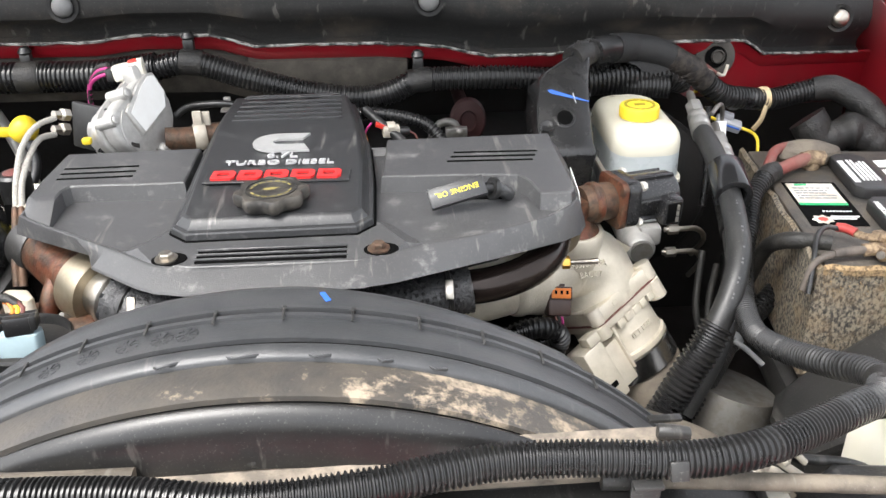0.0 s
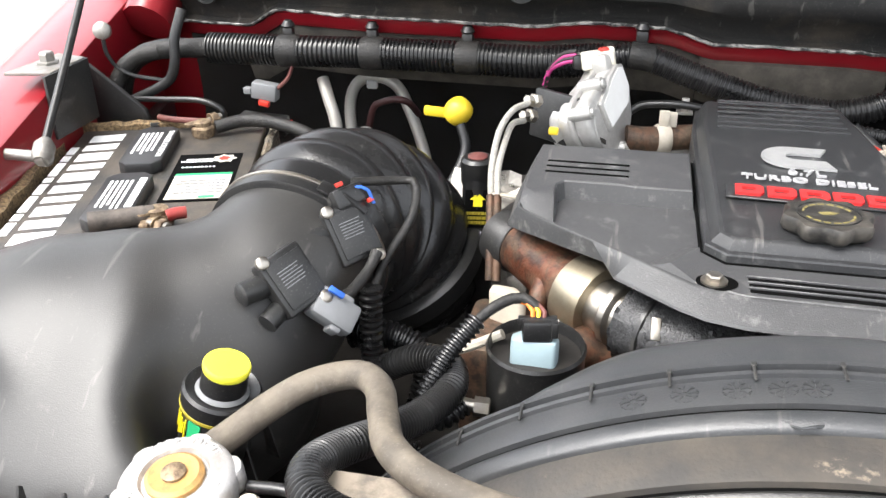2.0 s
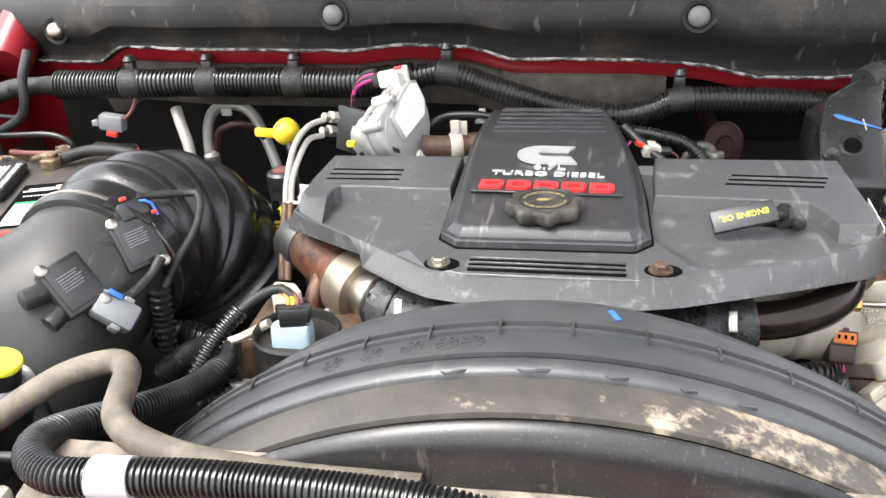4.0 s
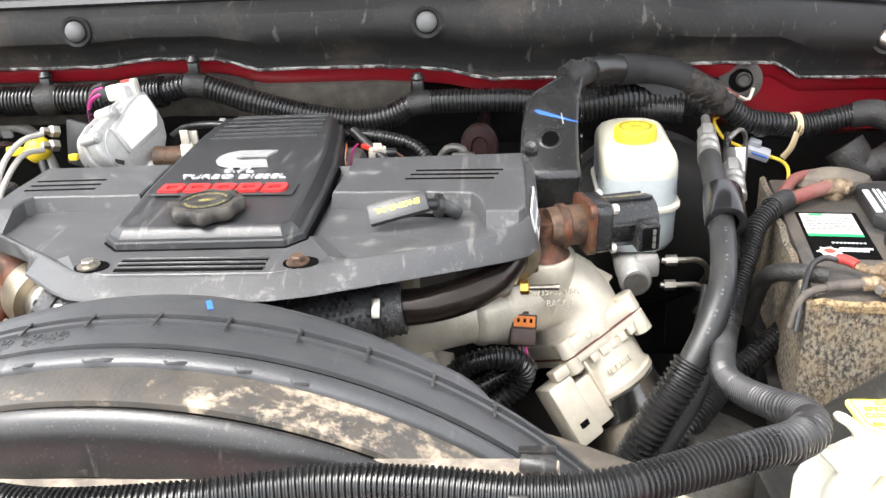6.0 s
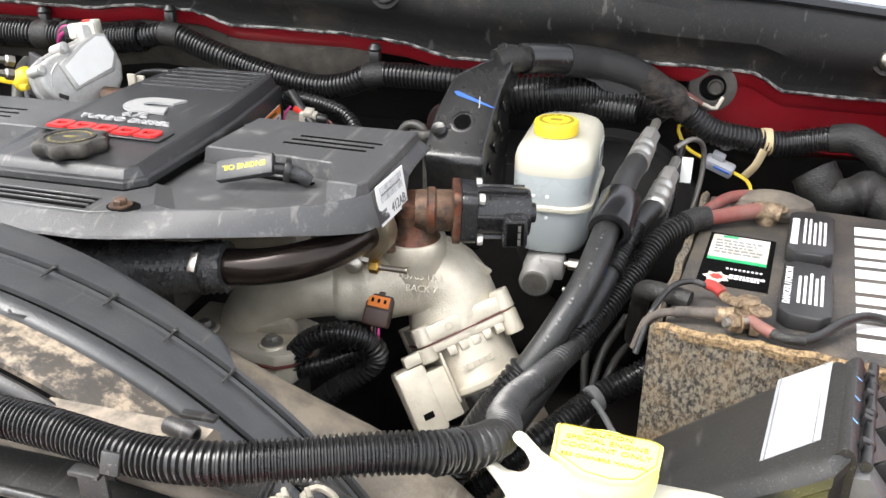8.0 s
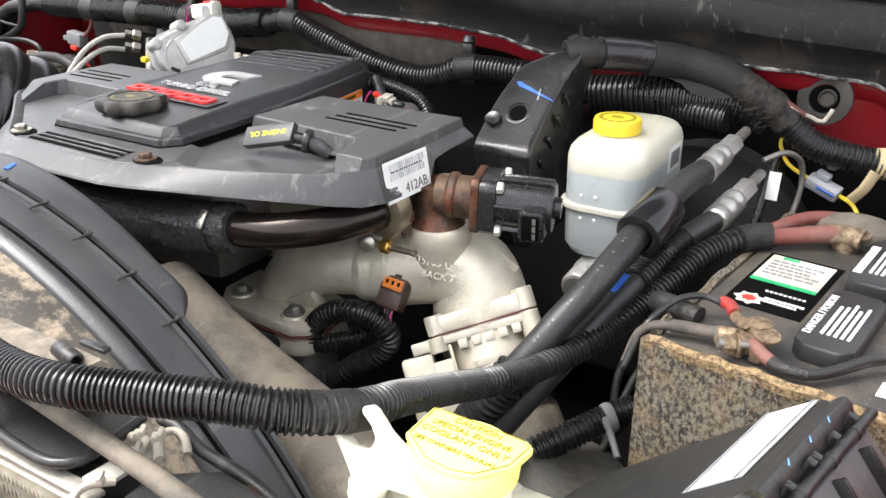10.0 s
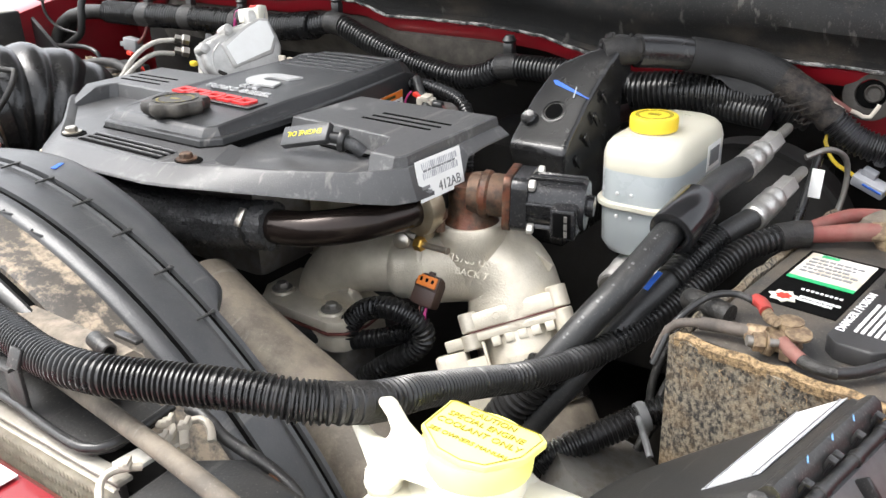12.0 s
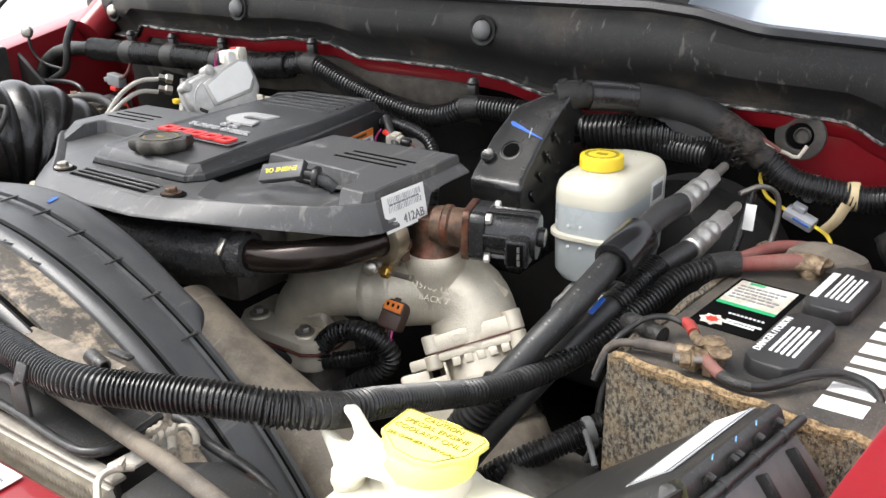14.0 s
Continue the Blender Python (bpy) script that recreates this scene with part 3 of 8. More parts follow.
part("roof", xf(box(1.62, 1.3, 0.05, 0.02), pose(-0.06, 2.74, 1.975)), M["red"], truck)
part("cab", xf(box(1.72, 1.75, 0.95, 0.05), pose(-0.05, 2.45, 0.84)), M["red"], truck)

# steel bracket on the left wing and the gas strut that holds the bonnet
brk = thing("wing_bracket", "grey steel bracket bolted on the red wing", "bracket", (-0.87, 0.93, 1.30))
part("plate", prism([(-0.915, 0.895), (-0.862, 0.905), (-0.862, 0.975), (-0.905, 0.985)], 1.300, 1.304, 0.001), M["dullsteel"], brk)
part("side", xf(box(0.004, 0.085, 0.075, 0.001), pose(-0.862, 0.935, 1.265)), M["blackmatt"], brk)
part("bolt", xf(lathe([(0.013, 0), (0.013, 0.003), (0.009, 0.004), (0.009, 0.012), (0.007, 0.014)], 6), pose(-0.888, 0.94, 1.304)), M["dullsteel"], brk)
liner_plate = [Vector((-0.905, 1.012, 1.296)), Vector((-0.818, 1.012, 1.228)), Vector((-0.80, 1.012, 1.17)), Vector((-0.91, 1.012, 1.17))]
part("wing_liner", bevel(loft([liner_plate, [q + Vector((0, 0.008, 0)) for q in liner_plate]]), 0.002), M["black"], truck, "black triangular liner behind the battery")
strut = thing("gas_strut", "thin black gas strut holding the bonnet", "gas strut", (-0.80, 0.79, 1.25))
part("rod", tube([(-0.805, 0.800, 1.262), (-0.83, 0.90, 1.328), (-0.862, 1.02, 1.405)], 0.0045, 12), M["black"], strut)
part("barrel", tube([(-0.862, 1.02, 1.405), (-0.87, 1.13, 1.49), (-0.84, 1.21, 1.68)], 0.009, 14), M["black"], strut)
part("ball_joint", xf(lathe([(0.008, -0.012), (0.011, -0.006), (0.011, 0.008), (0.006, 0.016)], 14), along((-0.25, 0.95, 0.6), (-0.802, 0.79, 1.256))), M["dullsteel"], strut)
part("stud", xf(lathe([(0.010, 0), (0.010, 0.01), (0.006, 0.012), (0.006, 0.085)], 12), along((-1, 0, 0), (-0.795, 0.787, 1.252))), M["dullsteel"], strut)


# ---- engine block and cover ----
engine = thing("engine_block", "dark oily engine block with a pale cylinder head", "engine", (-0.05, 0.8, 0.75))
part("block", xf(box(0.36, 0.46, 0.30, 0.02), pose(-0.06, 0.86, 0.91)), M["dark"], engine)
part("deck", xf(box(0.22, 0.34, 0.06, 0.01), pose(-0.13, 0.92, 1.085)), M["dark"], engine)
part("cylinder_head", xf(box(0.20, 0.40, 0.10, 0.012), pose(-0.10, 0.90, 1.165)), M["dullsteel"], engine)
part("front_casting", xf(box(0.13, 0.04, 0.10, 0.01), pose(0.03, 0.800, 1.160)), M["cast"], engine)
part("manifold", xf(box(0.09, 0.40, 0.07, 0.015), pose(-0.245, 0.86, 1.16)), M["dark"], engine)

cover = thing("engine_cover", "grey plastic engine cover with a raised dark centre", "engine cover", (-0.04, 0.7, 1.25))


def inset(poly, d):
    out = []
    n = len(poly)
    for i in range(n):
        a, b, c = Vector(poly[i - 1]), Vector(poly[i]), Vector(poly[(i + 1) % n])
        e, f = (b - a).normalized(), (c - b).normalized()
        p, q = Vector((-e.y, e.x)), Vector((-f.y, f.x))
        h = (p + q).normalized()
        out.append(tuple(b + h * (d / max(0.35, h.dot(p)))))
    return out


def stacked(poly, levels, bev=0.002):
    """A body of outlines set in step by step: levels of (inset, height or height function)."""
    rings = []
    for d, z in levels:
        rings.append([Vector((x, y, z(x, y) if callable(z) else z)) for x, y in inset(poly, d)])
    bm = loft(rings)
    return bevel(bm, bev, 2, 20) if bev else bm


# the cover's rim: lower edge, its height, and the crease above it
RIM = [((0.216, 0.838), 1.268, (0.207, 0.836)), ((0.030, 0.842), 1.262, (0.030, 0.838)), ((-0.160, 0.842), 1.262, (-0.160, 0.838)), ((-0.302, 0.838), 1.258, (-0.294, 0.835)), ((-0.306, 0.770), 1.257, (-0.298, 0.770)),
       ((-0.305, 0.712), 1.257, (-0.297, 0.708)), ((-0.294, 0.703), 1.258, (-0.285, 0.696)), ((-0.222, 0.653), 1.262, (-0.232, 0.658)), ((-0.213, 0.628), 1.262, (-0.200, 0.635)), ((-0.168, 0.589), 1.264, (-0.160, 0.604)),
       ((-0.150, 0.577), 1.265, (-0.145, 0.597)), ((-0.125, 0.571), 1.265, (-0.125, 0.592)), ((-0.050, 0.569), 1.265, (-0.050, 0.590)), ((0.012, 0.570), 1.265, (0.010, 0.590)), ((0.040, 0.577), 1.2645, (0.035, 0.600)),
       ((0.069, 0.590), 1.263, (0.065, 0.6135)), ((0.130, 0.621), 1.258, (0.120, 0.629)), ((0.190, 0.656), 1.252, (0.177, 0.655)), ((0.207, 0.671), 1.2495, (0.200, 0.676)), ((0.2165, 0.690), 1.2485, (0.2090, 0.690)),
       ((0.2175, 0.757), 1.245, (0.2090, 0.757)), ((0.2175, 0.766), 1.266, (0.2090, 0.766)), ((0.217, 0.790), 1.268, (0.208, 0.790))]
PLATE_Z = 1.2770


def clamp01(v):
    return min(1.0, max(0.0, v))


def rim_ring(mix, d, dz):
    """The rim's outline between its lower edge (mix 0) and its crease (mix 1), set in by d."""
    pts = inset([(b_[0] * (1 - mix) + c_[0] * mix, b_[1] * (1 - mix) + c_[1] * mix) for b_, z_, c_ in RIM], d)
    return [Vector((x, y, z_ * (1 - mix) + PLATE_Z * mix + dz)) for (x, y), (b_, z_, c_) in zip(pts, RIM)]


part("skirt", loft([rim_ring(0.6, 0.005, -0.003), rim_ring(0, 0.0030, 0.0008), rim_ring(0, 0.0022, -0.0004), rim_ring(0, 0.0, 0.0), rim_ring(0.06, 0.0, 0.0012), rim_ring(0.95, 0, 0), rim_ring(1, 0.0004, 0), rim_ring(1, 0.0024, 0.0003), rim_ring(1, 0.0075, -0.0035), rim_ring(1, 0.0100, -0.0060)], False, True), M["cover"], cover, "", 25)


def pad(pairs, z0, z1):
    """A raised pad whose flanks lean: each pair is a corner above and its foot below."""
    top = [p for p, q in pairs]
    return loft([[Vector((*q, z0)) for p, q in pairs], [Vector((p[0] * 0.94 + q[0] * 0.06, p[1] * 0.94 + q[1] * 0.06, z1 - 0.0012)) for p, q in pairs], [Vector((x, y, z1)) for x, y in inset(top, 0.0014)]], False, True)


# raised pads at both sides, each with a pocket in front
PAD_Z = 1.2865
FLOOR_Z = PLATE_Z - 0.0062
part("pad", pad([((-0.156, 0.833), (-0.154, 0.836)), ((-0.290, 0.832), (-0.2935, 0.834)), ((-0.2940, 0.770), (-0.2972, 0.762)), ((-0.2940, 0.728), (-0.2965, 0.709)), ((-0.284, 0.718), (-0.284, 0.6965)), ((-0.2680, 0.722), (-0.264, 0.682)), ((-0.2675, 0.740), (-0.2655, 0.735)), ((-0.262, 0.748), (-0.2605, 0.7445)),
                 ((-0.214, 0.748), (-0.2120, 0.7445)), ((-0.205, 0.746), (-0.2040, 0.7420)), ((-0.156, 0.746), (-0.154, 0.7420))], FLOOR_Z, PAD_Z), M["cover"], cover, "", 26)
part("pad", pad([((0.2050, 0.834), (0.2070, 0.836)), ((0.036, 0.834), (0.034, 0.836)), ((0.030, 0.739), (0.028, 0.7350)), ((0.100, 0.735), (0.100, 0.7310)), ((0.158, 0.729), (0.1565, 0.7240)), ((0.166, 0.716), (0.1645, 0.712)), ((0.1725, 0.686), (0.1722, 0.6815)), ((0.2000, 0.684), (0.1995, 0.6772)),
                 ((0.2055, 0.694), (0.2080, 0.691))], FLOOR_Z, PAD_Z), M["cover"], cover, "", 26)
part("front_deck", pad([((0.026, 0.664), (0.034, 0.672)), ((-0.153, 0.664), (-0.162, 0.672)), ((-0.176, 0.634), (-0.192, 0.637)), ((-0.158, 0.6075), (-0.160, 0.6045)), ((-0.125, 0.5955), (-0.125, 0.5925)), ((0.010, 0.5935), (0.010, 0.5905)), ((0.040, 0.606), (0.045, 0.604)), ((0.050, 0.622), (0.064, 0.628))], FLOOR_Z, PLATE_Z), M["cover"], cover, "", 14)
# slots are flat near-black strips, their inner shade given as colour
for k in range(3):
    part("slot", xf(box(0.072, 0.0032, 0.0012, 0.0004, 1), pose(-0.2445, 0.791 - 0.0125 * k, PAD_Z)), M["slot"], cover)
    part("slot", xf(box(0.084, 0.0035, 0.0012, 0.0004, 1), pose(0.144 - 0.004 * k, 0.788 - 0.011 * k, PAD_Z, 0, 0, -3)), M["slot"], cover)
    part("slot", xf(box(0.122, 0.0038, 0.0012, 0.0004, 1), pose(-0.0605, 0.6175 - 0.008 * k, PLATE_Z + 0.0003, 0, 0, -1)), M["slot"], cover)
    part("slot_lip", xf(box(0.124, 0.0014, 0.0026, 0.0006, 1), pose(-0.0605, 0.6208 - 0.008 * k, PLATE_Z + 0.0008, 0, 0, -1)), M["cover"], cover)
# near-black strip painting the shadow on the pocket floor by the dipstick
part("pocket_shadow", xf(box(0.062, 0.006, 0.0012, 0.0004, 1), pose(0.118, 0.7135, FLOOR_Z + 0.0012, 0, 0, -6)), M["slot"], cover)

dome_z = lambda x, y: 1.2925 + 0.0045 * clamp01((y - 0.65) / 0.08) - 0.020 * max(0, (y - 0.955) / 0.055) ** 1.6
dome = [(0.022, 0.656), (0.022, 0.745), (0.018, 0.828), (0.015, 0.846), (0.009, 0.900), (0.000, 0.960), (-0.022, 1.004), (-0.122, 1.008), (-0.147, 0.965), (-0.152, 0.900), (-0.152, 0.846), (-0.152, 0.828), (-0.151, 0.745), (-0.150, 0.656), (-0.135, 0.641), (0.008, 0.641)]
lower = lambda h: (lambda x, y: dome_z(x, y) - h)
foot_z = lambda x, y: 1.272 if y < 0.835 else 1.205
part("centre_cover", stacked(dome, [(-0.001, foot_z), (0.0, lambda x, y: 1.2828 - (0.012 if y > 0.98 else 0)), (0.0008, lambda x, y: 1.2841 - (0.012 if y > 0.98 else 0)), (0.0042, lambda x, y: 1.2851 - (0.012 if y > 0.98 else 0)), (0.0047, lambda x, y: 1.2860 - (0.012 if y > 0.98 else 0)),
                                    (0.0085, lower(0.0028)), (0.0100, lower(0.0012)), (0.0128, lower(0.0))], 0.0), M["dome"], cover, "dark grey raised centre", 22)
# black outline round the centre's foot, painted shade of the gap
part("centre_gap_shade", prism(inset([p for p in dome if p[1] < 0.835], -0.0024), 1.272, PLATE_Z + 0.0008, 0), M["slot"], cover)
for k in range(7):
    y = 0.884 + 0.0145 * k
    part("groove", xf(box(0.118 - 0.0015 * k, 0.0058, 0.0022, 0.0009, 2), pose(-0.071, y, dome_z(0, y) + 0.0001, -0.5 - max(0, k - 4) * 4.0, 0, 0)), M["dome"], cover)


def bolt(parent, at, d=(0, 0, 1), r=0.008, mt="steel", washer=True):
    prof = [(r * 1.5, 0), (r * 1.5, 0.0015), (r * 1.45, 0.002)] if washer else [(r, 0)]
    m = along(d, at)
    b = part("bolt", xf(lathe([(r, 0), (r, r * 0.8), (r * 0.85, r), (r * 0.2, r * 1.02)], 6), m), M[mt], parent, "", 25)
    if washer:
        part("washer", xf(lathe([(r * 1.6, -0.001), (r * 1.6, 0.001), (r * 0.9, 0.0015)], 20), m), M[mt], parent)
    return b


for x, mt in ((-0.145, "steel"), (0.0265, "brownrust")):
    # flat black disc paints the shade round the sunken bolt
    part("bolt_recess_shade", xf(lathe([(0.0125, -0.0004), (0.0125, 0.0004), (0.0110, 0.0006), (0.002, 0.0002)], 24), pose(x + 0.002, 0.6105, PLATE_Z + 0.0003) @ Matrix.Diagonal((1.15, 0.85, 1, 1))), M["slot"], cover)
    bolt(cover, (x, 0.610, PLATE_Z + 0.0012), r=0.0058, mt=mt)
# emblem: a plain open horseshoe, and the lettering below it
outer = [(0.0255, 0.0235)] + [(-0.006 - 0.0235 * math.cos(a), 0.0235 * math.sin(a)) for a in (math.pi / 2 - math.pi * i / 16 for i in range(17))] + [(0.0295, -0.0235), (0.0225, -0.0060)]
inner = [(-0.001 - 0.0085 * math.cos(a), 0.0010 + 0.0070 * math.sin(a)) for a in (-math.pi / 2 + math.pi * i / 10 for i in range(11))] + [(0.0195, 0.0080)]
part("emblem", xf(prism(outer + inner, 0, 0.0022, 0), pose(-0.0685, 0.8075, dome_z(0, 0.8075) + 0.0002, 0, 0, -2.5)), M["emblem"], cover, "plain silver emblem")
part("lettering", xf(text("6.7L", 0.0170, 0.001), pose(-0.0655, 0.7745, dome_z(0, 0.7745) + 0.001, 0, 0, -2.5) @ Matrix.Diagonal((1.05, 1.0, 1, 1))), M["letter"], cover, "raised silver lettering")
part("lettering", xf(text("TURBO DIESEL", 0.0135, 0.001), pose(-0.0665, 0.7570, dome_z(0, 0.757) + 0.001, 0, 0, -3) @ Matrix.Diagonal((1.18, 0.95, 1, 1))), M["letter"], cover, "raised silver lettering")
part("badge_plate", xf(box(0.134, 0.0250, 0.0016, 0.0006, 1), pose(-0.0655, 0.7250, dome_z(0, 0.725) + 0.0002, 0, 0, -3)), M["dome"], cover)
for k in range(5):
    x = -0.0660 + (k - 2) * 0.0243
    bow = [(0.0108, 0.0050), (0.0078, 0.0090), (-0.0108, 0.0090), (-0.0108, -0.0090), (0.0078, -0.0090), (0.0108, -0.0050)]
    hole = [(0.0052, 0.0024), (0.0040, 0.0036), (-0.0056, 0.0036), (-0.0056, -0.0036), (0.0040, -0.0036), (0.0052, -0.0024)]
    blk = loft([[Vector((*p, 0)) for p in bow], [Vector((*p, 0.0022)) for p in bow], [Vector((*p, 0.0022)) for p in hole], [Vector((*p, 0)) for p in hole]], False, False)
    part("badge_block", xf(blk, pose(x, 0.7255 - (k - 2) * 0.0013, dome_z(0, 0.7255) + 0.001, 0, 0, -3)), M["redletter"], cover, "plain red badge block", 25)

oil_cap = thing("oil_filler_cap", "black lobed oil filler cap with yellow print", "oil cap", (-0.064, 0.676, 1.294))
cap_m = pose(-0.065, 0.676, 1.2925, -2, 0, 10) @ Matrix.Diagonal((0.85, 0.85, 0.74, 1))
part("cap", xf(lathe([(0.029, 0), (0.0335, 0.003), (0.036, 0.0075), (0.036, 0.0150), (0.0345, 0.0185), (0.0305, 0.0195), (0.027, 0.0188), (0.001, 0.0188)], 96, 8, 0.085), cap_m), M["capdust"], oil_cap)
part("rim", xf(lathe([(0.0262, 0.0185), (0.0262, 0.0200), (0.0252, 0.0200), (0.0252, 0.0185)], 40), cap_m), M["blackmatt"], oil_cap)
for k in range(16):
    a = 2 * math.pi * k / 16
    if k not in (4, 12):
        part("print_bar", xf(box(0.0058, 0.0020, 0.0006, 0), cap_m @ Matrix.Rotation(a, 4, "Z") @ pose(0, 0.0205, 0.0190)), M["faded"], oil_cap)
part("print_mark", xf(prism([(-0.006, -0.002), (0.003, -0.003), (0.009, 0.001), (0.001, 0.003), (-0.008, 0.0025)], 0, 0.0006, 0), cap_m @ pose(0, 0, 0.0188)), M["faded"], oil_cap)

# dipstick handle in the pocket of the cover
dip = thing("dipstick_handle", "dark grey engine oil dipstick handle with yellow print", "dipstick", (0.097, 0.690, 1.27))
dm = pose(0.0975, 0.688, 1.2895, 46, -12, 7) @ Matrix.Diagonal((0.93, 0.88, 1, 1))
part("handle", xf(box(0.056, 0.0215, 0.0075, 0.0012), dm), M["dome"], dip)
part("lettering", xf(text("ENGINE OIL", 0.0080, 0.0002), dm @ pose(0, 0.001, 0.0040, 0, 0, 180)), M["yprint"], dip, "yellow print")
part("stem", tube([(0.118, 0.692, 1.2905), (0.124, 0.6945, 1.2895), (0.132, 0.698, 1.288)], 0.0052, 14), M["black"], dip)
part("collar", xf(lathe([(0.0065, -0.002), (0.0100, -0.0015), (0.0108, 0.001), (0.0100, 0.0035), (0.0065, 0.004)], 24), along((0.90, 0.38, -0.22), (0.1305, 0.6975, 1.2875))), M["black"], dip)
part("tube", tube([(0.132, 0.698, 1.287), (0.139, 0.701, 1.284), (0.147, 0.706, 1.276)], 0.0062, 14), M["dome"], dip)

# label on the right side of the cover
lab = thing("barcode_label", "white barcode label on the end of the cover", "label", (0.219, 0.730, 1.262))
SM = along((0.985, -0.06, 0.16), (0.2148, 0.7270, 1.2620), (0, 0, 1))
part("paper", xf(box(0.0600, 0.0355, 0.0008, 0), SM), M["paper"], lab)
for k in range(20):
    w = random.Random(k).choice((0.0006, 0.0010, 0.0016))
    part("code_bar", xf(box(w, 0.0055, 0.0003, 0), SM @ pose(-0.0225 + 0.0024 * k, 0.0120, 0.0005)), M["palegrey"], lab)
    part("code_bar", xf(box(w, 0.0055, 0.0003, 0), SM @ pose(-0.0225 + 0.0024 * k, 0.0035, 0.0005)), M["palegrey"], lab)
part("lettering", xf(text("412AB", 0.0125, 0.0002), SM @ pose(0.010, -0.0100, 0.0006) @ Matrix.Diagonal((0.9, 1, 1, 1))), M["pin"], lab)
part("print_line", xf(bars(1, 0.044, 0.003, 3), SM @ pose(0, 0.0078, 0.0004)), M["greyplug"], lab)
part("print_line", xf(bars(2, 0.012, 0.009, 5), SM @ pose(-0.0205, -0.0085, 0.0004)), M["greyplug"], lab)
# orange warning label on the flank of the dome
wl_ = thing("warning_label", "orange and white warning label on the cover's flank", "label", (0.008, 0.915, 1.258))
WM = along((0.985, 0.15, 0.02), (0.0095, 0.915, 1.2570), (0, 0, 1))
part("paper", xf(box(0.056, 0.021, 0.0006, 0), WM), M["paper"], wl_)
part("orange_band", xf(box(0.056, 0.0085, 0.0006, 0), WM @ pose(0, 0.0062, 0.0006)), M["orange"], wl_)
part("print_bar", xf(bars(1, 0.040, 0.004, 15, 0.2), WM @ pose(0, 0.0062, 0.0010)), M["ink"], wl_)
part("print_bar", xf(bars(2, 0.050, 0.009, 16, 0.5), WM @ pose(0, -0.0045, 0.0006)), M["greyplug"], wl_)

# ---- intake elbow, valve and crossover pipe ----
horn = thing("intake_elbow", "cast aluminium intake elbow with bolted flanges", "intake elbow", (0.17, 0.72, 1.10))
foot = [(0.004, 0.702), (0.020, 0.679), (0.034, 0.675), (0.116, 0.671), (0.130, 0.680), (0.137, 0.704), (0.133, 0.740), (0.10, 0.752), (0.004, 0.752)]
part("base_flange", prism(foot, 1.1015, 1.1130, 0.0022), M["cast"], horn)
for q in ((0.029, 0.700), (0.104, 0.692)):
    part("bolt_boss", xf(lathe([(0.0150, -0.010), (0.0140, 0.0), (0.0125, 0.0022), (0.001, 0.0022)], 24), pose(*q, 1.1128)), M["cast"], horn)
part("gasket", prism(inset(foot, -0.001), 1.0995, 1.1015, 0), M["redcable"], horn, "thin red gasket")
part("lower_flange", prism(inset(foot, 0.002), 1.078, 1.0995, 0.004), M["cast"], horn)
part("lower_block", prism(inset(foot, 0.012), 1.00, 1.078, 0.004), M["dullsteel"], horn)
part("foot_rib", xf(box(0.012, 0.05, 0.05, 0.004), pose(0.108, 0.735, 1.075, 10, 0, 0)), M["cast"], horn)
part("runner", tube([(0.056, 0.735, 1.088), (0.062, 0.733, 1.112), (0.078, 0.731, 1.134), (0.106, 0.732, 1.150), (0.140, 0.736, 1.157), (0.174, 0.747, 1.158)], 0.030, 36, r_end=0.0285), M["cast"], horn)
part("runner_web", xf(box(0.046, 0.012, 0.022, 0.004), pose(0.096, 0.714, 1.117, 25, -18, 0)), M["cast"], horn)
part("collar", xf(lathe([(0.028, -0.010), (0.031, -0.006), (0.0325, -0.001), (0.032, 0.004), (0.0335, 0.010), (0.037, 0.020), (0.038, 0.026)], 40), along((1, 0.45, 0.03), (0.158, 0.741, 1.1565))), M["cast"], horn)
part("elbow", tube([(0.172, 0.748, 1.157), (0.190, 0.762, 1.160), (0.214, 0.779, 1.161), (0.238, 0.787, 1.154), (0.252, 0.787, 1.135), (0.2615, 0.7775, 1.106)], 0.0385, 44, r_end=0.0465), M["cast"], horn)
part("top_boss", xf(lathe([(0.024, -0.036), (0.0275, -0.012), (0.0290, -0.001), (0.0305, 0.004), (0.0310, 0.0185), (0.0300, 0.0205), (0.026, 0.021)], 36), pose(0.222, 0.764, 1.188)), M["cast"], horn)
part("rib", xf(box(0.075, 0.004, 0.012, 0.0015), pose(0.258, 0.787, 1.184, 0, 34, 8)), M["cast"], horn)
bolt(horn, (0.1040, 0.692, 1.1155), r=0.0066, mt="dullsteel")
bolt(horn, (0.0290, 0.700, 1.1155), r=0.0066, mt="dullsteel")
# cast-in figures beside the plug
CH = along((0.36, -0.80, 0.46), (0.233, 0.7430, 1.1735), (-0.1, 0.6, 0.8))
part("cast_lettering", xf(text("4935703 USA", 0.0095, 0.0007), CH @ pose(-0.002, 0.003, 0.0052, 0, 8, 0)), M["cast"], horn, "raised cast letters")
part("cast_lettering", xf(text("BACK 7", 0.009, 0.0007), CH @ pose(0.003, -0.008, 0.0030, 0, 6, 0)), M["cast"], horn, "raised cast letters")
# clamped throat below the elbow: two flange layers with a red gasket, then the body
FU, FD = Vector((0.76, 0.594, 0.26)).normalized(), Vector((0.49, -0.27, -0.83))
FD = (FD - FU * FD.dot(FU)).normalized()
FM = Matrix.Translation((0.2615, 0.7775, 1.1085)) @ Matrix((FU, FD.cross(FU), FD)).transposed().to_4x4()


